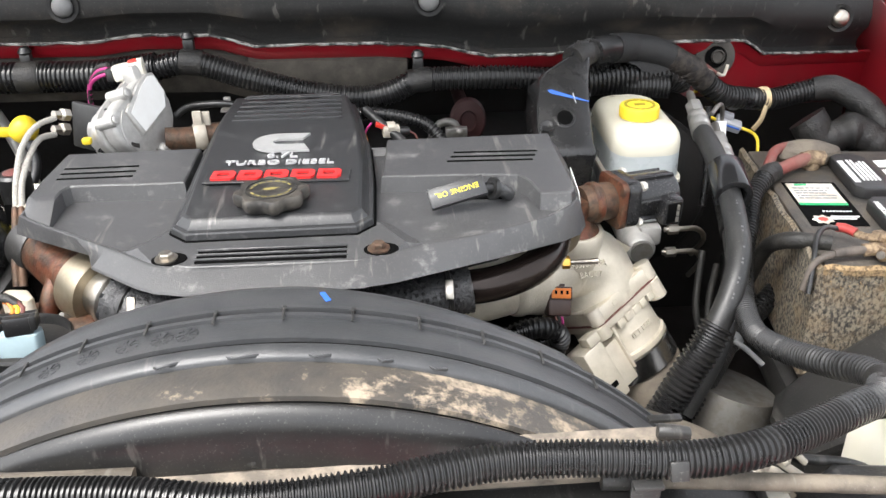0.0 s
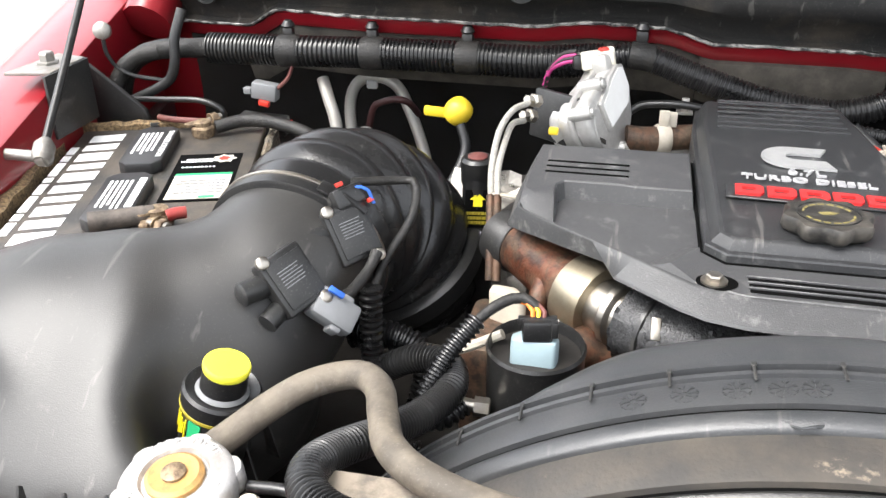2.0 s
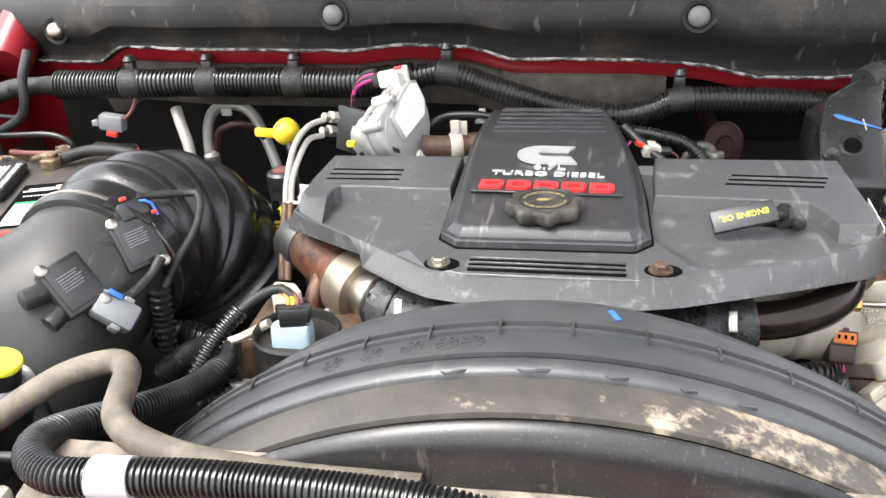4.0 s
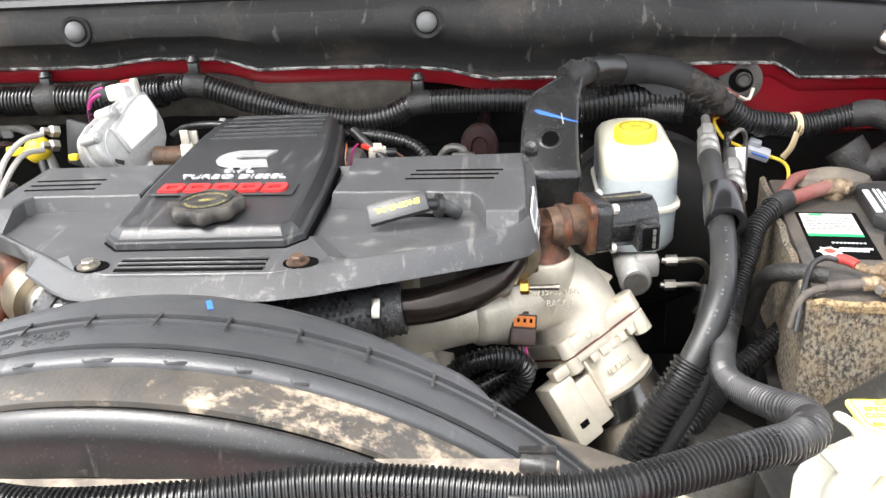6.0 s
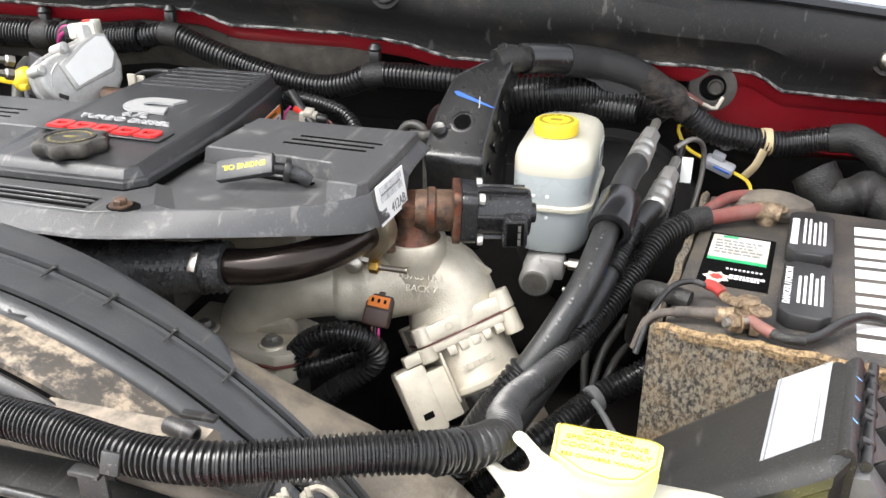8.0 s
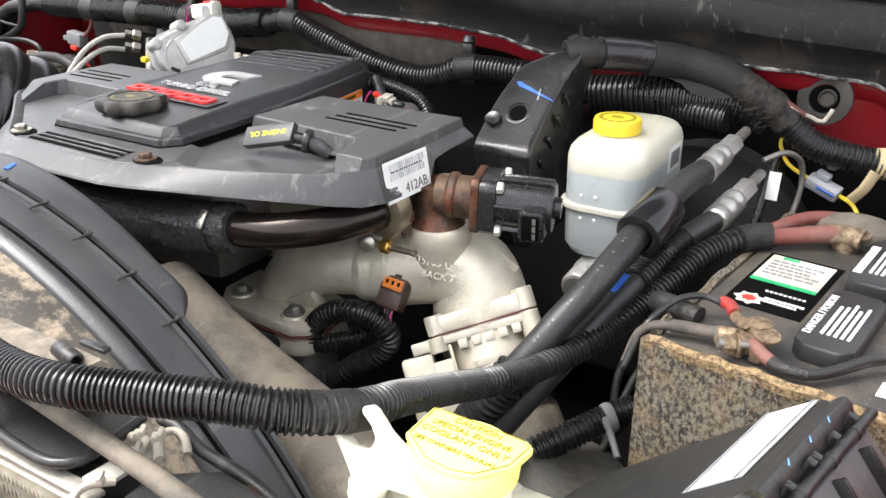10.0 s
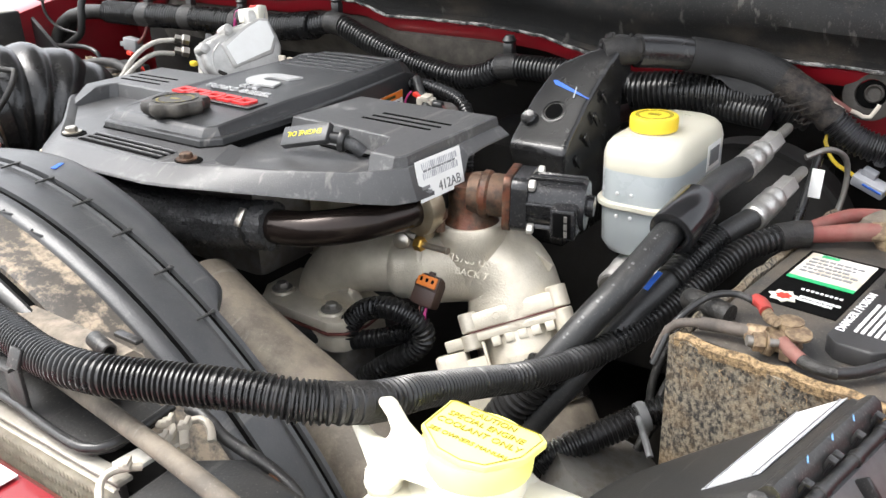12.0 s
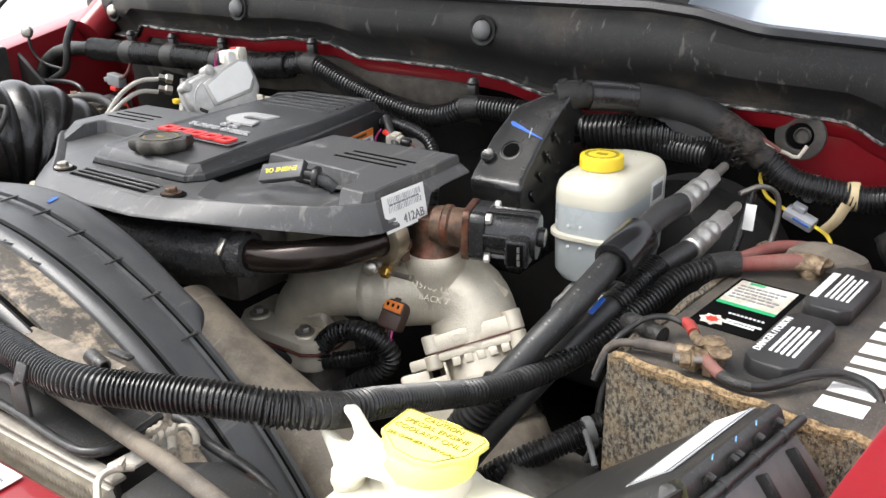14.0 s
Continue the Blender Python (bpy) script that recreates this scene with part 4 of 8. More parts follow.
def rounded(w, h, r, n=5):
    out = []
    for cx, cy, a0 in ((w / 2 - r, h / 2 - r, 0), (-w / 2 + r, h / 2 - r, 90), (-w / 2 + r, -h / 2 + r, 180), (w / 2 - r, -h / 2 + r, 270)):
        out += [(cx + r * math.cos(radians(a0 + 90 * i / n)), cy + r * math.sin(radians(a0 + 90 * i / n))) for i in range(n + 1)]
    return out


part("throat_flange", xf(prism(rounded(0.094, 0.090, 0.010), -0.016, 0.0, 0.0016), FM), M["cast"], horn)
part("gasket", xf(prism(rounded(0.0955, 0.0915, 0.010), 0.0, 0.0014, 0), FM), M["redcable"], horn, "thin red gasket")
part("throat_body", xf(prism(rounded(0.093, 0.089, 0.010), 0.0014, 0.010, 0.0012), FM), M["cast"], horn)
for sx, sy, z0, z1, w in ((0.042, 0.038, -0.020, 0.0, 0.0095), (-0.042, 0.038, -0.018, 0.0, 0.0085), (0.042, 0.038, 0.0014, 0.024, 0.0095), (-0.044, 0.038, 0.0014, 0.016, 0.0090), (0.042, -0.038, -0.018, 0.010, 0.0085), (-0.042, -0.038, -0.018, 0.010, 0.0085)):
    part("flange_lug", xf(lathe([(w - 0.001, z0), (w, z0 + 0.001), (w, z1 - 0.001), (w - 0.001, z1)], 24), FM @ pose(sx, sy, 0)), M["cast"], horn)
part("flange_lug", xf(box(0.024, 0.016, 0.011, 0.0015), FM @ pose(-0.056, 0.034, 0.0075)), M["cast"], horn)
part("flange_dimple", xf(lathe([(0.0040, 0), (0.0040, 0.0006), (0.0032, 0.0008), (0.0030, 0.0002), (0.001, 0.0002)], 18), FM @ along((0, 1, 0), (-0.016, 0.0450, -0.0085))), M["cast"], horn)
part("side_edge", xf(box(0.003, 0.010, 0.050, 0.001), FM @ pose(-0.034, 0.0395, 0.036)), M["cast"], horn)
for k in range(5):
    part("tooth", xf(box(0.0085, 0.006, 0.0085, 0.0008), FM @ pose(-0.022 + 0.0125 * k, 0.0420, 0.0138)), M["cast"], horn)
part("throat", xf(lathe([(0.044, 0.006), (0.044, 0.052), (0.045, 0.054), (0.045, 0.058), (0.040, 0.059)], 44), FM), M["cast"], horn)
part("throat_rim", xf(lathe([(0.0445, 0.050), (0.047, 0.052), (0.047, 0.057), (0.044, 0.059)], 44), FM), M["cast"], horn)
part("cast_bar", xf(bars(1, 0.036, 0.008, 78, 0.3, 0.0008), FM @ pose(0.0, 0.0440, 0.034, 90, 0, 0)), M["cast"], horn)
part("actuator_box", xf(box(0.030, 0.034, 0.066, 0.004), FM @ pose(-0.066, 0.024, 0.046)), M["cast"], horn)
part("actuator_web", xf(box(0.024, 0.028, 0.05, 0.002), FM @ pose(-0.046, 0.026, 0.048)), M["cast"], horn)
part("slot", xf(box(0.010, 0.001, 0.006, 0.0004), FM @ pose(-0.066, 0.0412, 0.060)), M["slot"], horn)
part("band_clamp", xf(lathe([(0.044, 0.058), (0.0465, 0.060), (0.0465, 0.083), (0.044, 0.085)], 44), FM), M["chrome"], horn, "bright steel hose clamp band")
part("boot", xf(lathe([(0.043, 0.056), (0.043, 0.086), (0.046, 0.090), (0.050, 0.15), (0.050, 0.20)], 36), FM), M["tanhose"], horn, "dusty rubber boot")

temp = thing("temperature_sensor_plug", "dark brown plug with an orange seal on the elbow", "connector", (0.198, 0.735, 1.15))
OM = along((0.12, -0.84, 0.53), (0.203, 0.717, 1.1600), (-0.10, 0.53, 0.84)) @ pose(0, 0, 0, 0, 0, -10) @ Matrix.Scale(0.82, 4)
part("shell", xf(box(0.030, 0.036, 0.022, 0.004), OM @ pose(-0.0005, -0.010, -0.0125)), M["brownplug"], temp)
part("rim", xf(box(0.029, 0.017, 0.006, 0.0015), OM @ pose(0, 0.0, -0.003)), M["brownplug"], temp)
part("seal", xf(box(0.0245, 0.0125, 0.003, 0.001), OM), M["orange"], temp)
for k in (-1, 0, 1):
    part("pin_hole", xf(box(0.003, 0.0045, 0.0006, 0), OM @ pose(0.0072 * k, 0.001, 0.0016)), M["slot"], temp)
part("latch", xf(box(0.010, 0.004, 0.004, 0.001), OM @ pose(0, 0.010, -0.004)), M["brownplug"], temp)
for k, mt in enumerate(("redcable", "black", "pink")):
    part("wire", tube([OM @ Vector((0.004 * (k - 1), -0.026, -0.012)), OM @ Vector((0.004 * (k - 1) + 0.002, -0.038, -0.012)), (0.196 + 0.003 * k, 0.715, 1.108)], 0.0014, 8), M[mt], temp)
loopc = thing("loop_conduit", "black corrugated conduit looped under the intake elbow", "conduit", (0.16, 0.70, 1.10))
part("conduit", tube([(0.118, 0.690, 1.085), (0.126, 0.692, 1.104), (0.140, 0.694, 1.121), (0.160, 0.696, 1.131), (0.180, 0.699, 1.132), (0.197, 0.705, 1.122), (0.202, 0.710, 1.106), (0.190, 0.708, 1.088), (0.165, 0.70, 1.070), (0.14, 0.69, 1.05)], 0.0098, 18, rib=0.0022, pitch=0.0045), M["loom"], loopc)
part("branch", tube([(0.196, 0.715, 1.110), (0.178, 0.712, 1.102), (0.150, 0.702, 1.092), (0.115, 0.690, 1.086), (0.06, 0.67, 1.09)], 0.0085, 16, rib=0.002, pitch=0.0045), M["loom"], loopc)
part("tape_end", tube([(0.110, 0.689, 1.087), (0.088, 0.68, 1.089), (0.05, 0.668, 1.092)], 0.0098, 16, wob=0.1), M["tape"], loopc)
fit_ = thing("brass_fitting", "small brass fitting with a stub on the elbow", "fitting", (0.205, 0.712, 1.195))
part("hexagon", xf(lathe([(0.0065, 0), (0.0065, 0.007), (0.005, 0.008)], 6), along((1, -0.05, 0.02), (0.200, 0.708, 1.2005))), M["gold"], fit_, "", 20)
part("stub", xf(lathe([(0.0028, 0), (0.0028, 0.026), (0.0033, 0.027), (0.0033, 0.029)], 12), along((1, -0.05, 0.02), (0.206, 0.708, 1.2005))), M["steel"], fit_)
part("eyelet", xf(lathe([(0.006, -0.004), (0.0075, -0.003), (0.0075, 0.003), (0.006, 0.004)], 16), along((0.3, -0.9, 0.2), (0.184, 0.707, 1.200))), M["steel"], fit_)

egr = thing("recirculation_valve", "rusty valve body with a black plastic actuator", "valve", (0.235, 0.765, 1.21))
part("neck", xf(lathe([(0.027, -0.018), (0.026, -0.004), (0.022, 0.0), (0.020, 0.012), (0.021, 0.034)], 28), pose(0.222, 0.762, 1.213)), M["rust"], egr)
part("stud", xf(lathe([(0.005, 0), (0.005, 0.012), (0.0075, 0.013), (0.0075, 0.02)], 8), pose(0.212, 0.727, 1.208)), M["brownrust"], egr)
AX = Vector((0.94, 0.30, -0.04)).normalized()
EM_ = along(AX, (0.226, 0.757, 1.238), (0, 0, 1)) @ Matrix.Diagonal((0.82, 0.82, 1, 1))
part("valve_body", xf(lathe([(0.022, 0), (0.0235, 0.006), (0.0235, 0.032), (0.022, 0.036)], 24), EM_), M["brownrust"], egr)
part("flange", xf(prism(rounded(0.058, 0.062, 0.010), 0.034, 0.041, 0.001), EM_), M["rust"], egr)
part("pipe_flange", xf(lathe([(0.024, 0.010), (0.0262, 0.012), (0.0262, 0.017), (0.024, 0.019)], 24), EM_), M["rust"], egr)
part("actuator_base", xf(prism(rounded(0.060, 0.060, 0.012), 0.041, 0.056, 0.002), EM_), M["valve"], egr)
part("actuator", xf(lathe([(0.028, 0.054), (0.028, 0.100), (0.026, 0.104), (0.012, 0.105), (0.011, 0.110), (0.004, 0.110)], 32), EM_), M["valve"], egr)
for a in range(6):
    part("rib", xf(box(0.004, 0.010, 0.046, 0.001), EM_ @ Matrix.Rotation(radians(60 * a + 20), 4, "Z") @ pose(0, 0.027, 0.078)), M["valve"], egr)
for sx in (-1, 1):
    for sy in (-1, 1):
        bolt(egr, EM_ @ Vector((sx * 0.024, sy * 0.024, 0.0565)), AX, 0.005, "bright", False)
CM = along((0.25, -0.95, -0.05), (0.316, 0.768, 1.228), (0, 0, 1)) @ Matrix.Diagonal((0.85, 0.85, 0.9, 1))
part("socket", xf(box(0.026, 0.034, 0.040, 0.004), CM), M["valve"], egr)
part("socket_hollow", xf(box(0.018, 0.026, 0.002, 0.001), CM @ pose(0, 0, 0.0202)), M["slot"], egr)
for k in range(3):
    part("contact", xf(box(0.003, 0.006, 0.003, 0), CM @ pose(0.004, -0.008 + 0.008 * k, 0.0215)), M["dullsteel"], egr)

cross = thing("crossover_pipe", "black crossover pipe with a woven heat sleeve", "pipe", (0.0, 0.62, 1.23))
part("pipe", tube([(0.080, 0.632, 1.222), (0.120, 0.634, 1.224), (0.152, 0.645, 1.227), (0.176, 0.668, 1.229), (0.190, 0.700, 1.229), (0.194, 0.725, 1.228)], 0.0155, 24), M["blackpipe"], cross, "smooth blackened pipe")
weave = tube([(0.104, 0.632, 1.223), (0.08, 0.630, 1.2205), (0.045, 0.624, 1.216), (0.0, 0.618, 1.214), (-0.08, 0.614, 1.215), (-0.145, 0.618, 1.217), (-0.178, 0.630, 1.218), (-0.196, 0.643, 1.218)], 0.0205, 44, step=0.0026, wob=0.05, r_end=0.0290)
weave.verts.ensure_lookup_table()
mid = [sum((weave.verts[r * 44 + j].co for j in range(44)), Vector()) / 44 for r in range(len(weave.verts) // 44)]
for i, v in enumerate(weave.verts):
    out_v = (v.co - mid[i // 44]).normalized()
    v.co += out_v * (0.0014 if (i // 44 + (i % 44) // 2) % 2 else -0.0009) + out_v * 0.0016 * noise.noise(v.co * 90)
part("heat_sleeve", weave, M["sleeve"], cross)
for at, d, rr in (((0.084, 0.6300, 1.2208), (1, 0.1, 0.05), 0.0222), ((-0.180, 0.631, 1.218), (1, -0.6, -0.02), 0.0300)):
    part("tie", xf(lathe([(rr - 0.001, -0.002), (rr + 0.0006, -0.0014), (rr + 0.0006, 0.0014), (rr - 0.001, 0.002)], 28), along(d, at)), M["black"], cross)
    part("tie_buckle", xf(box(0.007, 0.017, 0.004, 0.001), along((0, -0.80, 0.60), Vector(at) + Vector((0, -0.80 * rr, 0.60 * rr)), (0, 0.60, 0.80))), M["steel"], cross)
part("clamp", xf(lathe([(0.021, -0.010), (0.0255, -0.008), (0.0262, 0.0), (0.0255, 0.008), (0.021, 0.010)], 28), along((0.12, 1, 0), (0.193, 0.722, 1.229))), M["brass"], cross, "stained steel clamp")
part("clamp_bolt", xf(lathe([(0.005, 0), (0.005, 0.026), (0.008, 0.027), (0.008, 0.035)], 8), along((-1, -0.1, 0.15), (0.196, 0.715, 1.203))), M["steel"], cross)
part("clamp_lug", xf(box(0.010, 0.018, 0.014, 0.002), pose(0.199, 0.722, 1.206)), M["brass"], cross)

hot = thing("hot_pipe", "rusty exhaust pipe with a bright clamp band", "pipe", (-0.25, 0.67, 1.2))
part("stub", tube([(-0.186, 0.637, 1.218), (-0.205, 0.650, 1.218), (-0.224, 0.666, 1.218)], 0.0225, 26), M["steel"], hot)
part("bead", xf(lathe([(0.0225, -0.006), (0.0262, -0.003), (0.0262, 0.003), (0.0225, 0.006)], 28), along((-0.78, 0.62, 0.0), (-0.206, 0.651, 1.218))), M["steel"], hot)
part("band_clamp", xf(lathe([(0.0290, -0.0150), (0.0325, -0.0145), (0.0330, -0.010), (0.0330, 0.010), (0.0325, 0.0145), (0.0290, 0.0150)], 36), along((-0.76, 0.65, 0.02), (-0.231, 0.673, 1.2175))), M["brass"], hot, "bright stained clamp band")
part("band_bolt", xf(lathe([(0.0045, -0.018), (0.0045, 0.014), (0.0075, 0.015), (0.0075, 0.021)], 8), along((0.5, 0.5, -0.7), (-0.246, 0.652, 1.196))), M["dullsteel"], hot)
part("elbow", tube([(-0.222, 0.665, 1.2180), (-0.243, 0.684, 1.2180), (-0.262, 0.703, 1.2200), (-0.281, 0.722, 1.2230), (-0.302, 0.744, 1.2240)], 0.0285, 30, r_end=0.0225), M["rust"], hot)
part("end_cap", xf(lathe([(0.0235, 0), (0.0255, 0.003), (0.0255, 0.026), (0.021, 0.030)], 26), along((-0.74, 0.67, 0.0), (-0.297, 0.738, 1.2240))), M["blackmatt"], hot)
part("drop_pipe", tube([(-0.268, 0.690, 1.225), (-0.272, 0.672, 1.213), (-0.276, 0.662, 1.192), (-0.278, 0.650, 1.16), (-0.280, 0.64, 1.11)], 0.0085, 16), M["rust"], hot)
part("pale_bracket", prism([(-0.312, 0.662), (-0.283, 0.650), (-0.279, 0.656), (-0.290, 0.672), (-0.310, 0.674)], 1.12, 1.222, 0.003), M["cast"], hot, "pale cast bracket behind the pipe")
part("lower_arm", tube([(-0.232, 0.640, 1.150), (-0.205, 0.632, 1.168), (-0.180, 0.628, 1.174), (-0.150, 0.626, 1.166)], 0.015, 16), M["rust"], hot)
part("manifold_arm", tube([(-0.290, 0.60, 1.11), (-0.268, 0.610, 1.165), (-0.246, 0.635, 1.188), (-0.212, 0.648, 1.180), (-0.16, 0.640, 1.150)], 0.020, 18), M["rust"], hot)
part("shield", prism([(-0.33, 0.615), (-0.255, 0.615), (-0.19, 0.66), (-0.19, 0.70), (-0.33, 0.70)], 1.10, 1.195, 0.01), M["brownrust"], hot, "dirty iron casting")


# ---- brake fluid reservoir, bracket and hoses beside it ----
res = thing("brake_fluid_reservoir", "milky brake fluid reservoir with a yellow cap", "reservoir", (0.327, 0.93, 1.15))


def res_ring(d, z, dy=0.0):
    # tapered outline: round at the front, straight at the back
    x0, x1, y0, y1 = 0.290 + d, 0.370 - d, 0.872 + d + dy, 1.020 - d
    poly, r = [], 0.026 - 0.45 * max(0, d)
    for cx, cy, a0 in ((x1 - r, y1 - r, 0), (x0 + r, y1 - r, 90), (x0 + r, y0 + r, 180), (x1 - r, y0 + r, 270)):
        poly += [Vector((cx + r * math.cos(radians(a0 + 15 * i)), cy + r * math.sin(radians(a0 + 15 * i)), z)) for i in range(7)]
    return poly


part("upper_body", loft([res_ring(0.0, 1.238), res_ring(0.0, 1.250), res_ring(0.002, 1.258), res_ring(0.006, 1.2635), res_ring(0.012, 1.2665), res_ring(0.022, 1.268)]), M["resin"], res)
part("filled_body", loft([res_ring(0.0, 1.2075), res_ring(0.0, 1.238)]), M["fluid"], res, "body bluish with fluid")
part("seam", loft([res_ring(-0.0005, 1.2005), res_ring(-0.0035, 1.202), res_ring(-0.0035, 1.206), res_ring(-0.0005, 1.2075)]), M["resin"], res, "raised moulded seam")
part("lower_body", loft([res_ring(0.014, 1.150), res_ring(0.006, 1.153), res_ring(0.001, 1.162), res_ring(0.0, 1.2005)]), M["fluid"], res, "body bluish with fluid")
part("neck", xf(lathe([(0.021, -0.008), (0.021, 0.006), (0.018, 0.006)], 28), pose(0.327, 0.921, 1.268)), M["resin"], res)
rcap = part("cap", xf(lathe([(0.0218, 0), (0.0228, 0.001), (0.0230, 0.011), (0.0221, 0.0135), (0.0212, 0.014), (0.001, 0.014)], 40), pose(0.327, 0.921, 1.2690)), M["yellow"], res, "yellow plastic cap with dark print")
for k in range(14):
    part("print_bar", xf(box(0.0062, 0.0034, 0.0005, 0), pose(0.327, 0.921, 1.2832) @ Matrix.Rotation(2 * math.pi * k / 14, 4, "Z") @ pose(0, 0.0160, 0)), M["ochre"], rcap)
part("print_mark", xf(box(0.012, 0.006, 0.0005, 0), pose(0.327, 0.921, 1.2833)), M["ochre"], rcap)
part("label", xf(box(0.036, 0.026, 0.0006, 0), along((1, 0, 0), (0.3706, 0.972, 1.236), (0, 0, 1))), M["paper"], res, "white label")
part("label_print", xf(box(0.026, 0.016, 0.0004, 0), along((1, 0, 0), (0.3711, 0.972, 1.236), (0, 0, 1))), M["greyplug"], res)
for dx in (-0.012, 0.002):
    for dz in (0.013, -0.010):
        part("stud", xf(lathe([(0.0018, -0.001), (0.0018, 0.0015), (0.001, 0.0022)], 10), along((0, -1, 0), (0.327 + dx, 0.8722, 1.204 + dz))), M["white"], res)
master = thing("master_cylinder", "pale aluminium brake master cylinder", "cylinder", (0.324, 0.88, 1.12))
part("body", xf(lathe([(0.015, 0), (0.0175, 0.003), (0.0175, 0.03), (0.019, 0.032), (0.019, 0.11), (0.026, 0.115), (0.026, 0.2)], 28), along((0, 1, 0.05), (0.324, 0.852, 1.128))), M["greycast"], master)
part("end_face", xf(lathe([(0.013, -0.002), (0.013, 0.001), (0.001, 0.001)], 26), along((0, 1, 0.05), (0.324, 0.8505, 1.128))), M["dullsteel"], master)
part("port", xf(box(0.026, 0.022, 0.024, 0.004), pose(0.338, 0.876, 1.139)), M["greycast"], master)
for k, z in enumerate((1.150, 1.120)):
    part("brake_line", tube([(0.352, 0.862, z), (0.372, 0.862, z), (0.392, 0.864, z - 0.002), (0.404, 0.872, z - 0.02), (0.398, 0.89, z - 0.05)], 0.0032, 10), M["steel"], master)
    part("line_nut", xf(lathe([(0.006, 0), (0.006, 0.012)], 6), along((1, 0, 0), (0.356, 0.862, z))), M["steel"], master)
booster = thing("brake_booster", "round black brake booster at the firewall", "brake booster", (0.37, 1.03, 1.10))
part("shell", xf(lathe([(0.05, 0), (0.10, 0.02), (0.12, 0.05), (0.12, 0.10)], 40), along((0, 1, 0), (0.37, 1.045, 1.09))), M["insul"], booster)
part("seam", xf(lathe([(0.119, 0.048), (0.124, 0.050), (0.124, 0.058), (0.119, 0.060)], 40), along((0, 1, 0), (0.37, 1.045, 1.09))), M["insul"], booster)

tower = thing("battery_cable_bracket", "black moulded bracket tower with a round hole", "bracket", (0.24, 0.9, 1.2))
tower_rows = [(0.866, 1.150, 0.206, 0.262), (0.861, 1.236, 0.204, 0.2640), (0.8585, 1.2465, 0.2025, 0.2655), (0.8600, 1.2535, 0.2020, 0.2655), (0.867, 1.2590, 0.2012, 0.2640), (0.903, 1.2900, 0.2042, 0.2650), (0.9303, 1.3140, 0.2122, 0.2685), (0.9380, 1.3205, 0.2185, 0.2705),
              (0.9440, 1.3258, 0.2300, 0.2725), (0.9510, 1.3318, 0.2435, 0.2735), (0.960, 1.3370, 0.2560, 0.2740)]
part("housing", bevel(loft([[Vector((x0, y, z)), Vector((x1, y, z)), Vector((x1 + 0.001, 0.985, z - 0.02 * (z > 1.3))), Vector((x0 + 0.003, 0.985, z - 0.02 * (z > 1.3)))] for y, z, x0, x1 in tower_rows]), 0.0042, 3, 28), M["tower"], tower)
for k in range(4):
    part("side_rib", xf(box(0.0025, 0.006, 0.016, 0.0008), pose(0.2665 + 0.001 * k, 0.885 + 0.016 * k, 1.236 + 0.018 * k, 40, 0, 0)), M["tower"], tower)
TM = along((0, -0.657, 0.754), (0.2347, 0.8928, 1.2811), (0, 0.75, 0.66))
part("hole", xf(lathe([(0.0090, -0.002), (0.0090, 0.0006), (0.001, 0.0006)], 28), TM), M["slot"], tower)
part("hole_rim", xf(lathe([(0.0112, -0.002), (0.0114, 0.0011), (0.0126, 0.0009), (0.0130, -0.002)], 28), TM), M["tower"], tower)
part("plug", xf(lathe([(0.0082, -0.002), (0.0082, 0.0045), (0.0068, 0.0060), (0.001, 0.0052)], 20), TM @ pose(-0.0221, -0.0125, 0.0)), M["tower"], tower, "small round plug")
part("paint_stroke", xf(prism([(-0.025, 0.0008), (-0.022, 0.0030), (0.000, 0.0018), (0.024, 0.0004), (0.024, -0.0004), (0.000, -0.0014), (-0.020, -0.0020)], 0, 0.0005, 0), TM @ pose(0.0075, 0.0265, 0.0006, 0, 0, -19)), M["blue"], tower, "blue paint stroke")
part("paint_stroke", xf(box(0.0010, 0.0135, 0.0005, 0), TM @ pose(0.0135, 0.0240, 0.0012, 0, 0, 8)), M["palegrey"], tower)
tips = random.Random(5)
for k in range(7):
    b0 = Vector((0.252 + 0.003 * k, 0.955 + 0.002 * k, 1.334))
    part("tape_shred", tube([b0, b0 + Vector((0.004, 0.002, 0.004 + 0.003 * tips.random())), b0 + Vector((0.008 * tips.random(), 0.004, 0.007 + 0.008 * tips.random()))], 0.0024, 6, step=0.002, wob=0.5, flat=0.3), M["tape"], tower)
part("tape_wrap", tube([(0.254, 0.957, 1.328), (0.266, 0.968, 1.330), (0.280, 0.982, 1.3285)], 0.0150, 18, step=0.0025, wob=0.25), M["tape"], tower, "loose black tape at its top")

# ---- wiring looms across the firewall ----
loom = thing("firewall_loom", "thick black corrugated wiring loom along the firewall", "wiring loom", (-0.2, 1.075, 1.29))
LP = [(-0.885, 1.07, 1.225), (-0.868, 1.072, 1.262), (-0.83, 1.075, 1.287), (-0.75, 1.078, 1.294), (-0.64, 1.078, 1.295), (-0.53, 1.078, 1.297), (-0.41, 1.078, 1.297), (-0.33, 1.074, 1.297), (-0.25, 1.070, 1.305),
      (-0.205, 1.068, 1.311), (-0.145, 1.065, 1.292), (-0.07, 1.062, 1.270), (0.0, 1.060, 1.259), (0.043, 1.060, 1.265), (0.080, 1.060, 1.279), (0.158, 1.060, 1.280), (0.213, 1.060, 1.277), (0.30, 1.055, 1.268), (0.40, 1.045, 1.262)]
part("taped_end", tube(LP[:4], 0.0125, 18, step=0.004, wob=0.08), M["tape"], loom, "taped end of the loom")
part("conduit", tube(LP[3:9], 0.0185, 22, rib=0.0024, pitch=0.0048), M["loom"], loom)
part("conduit", tube(LP[8:], 0.0142, 20, rib=0.0022, pitch=0.0046), M["loom"], loom)
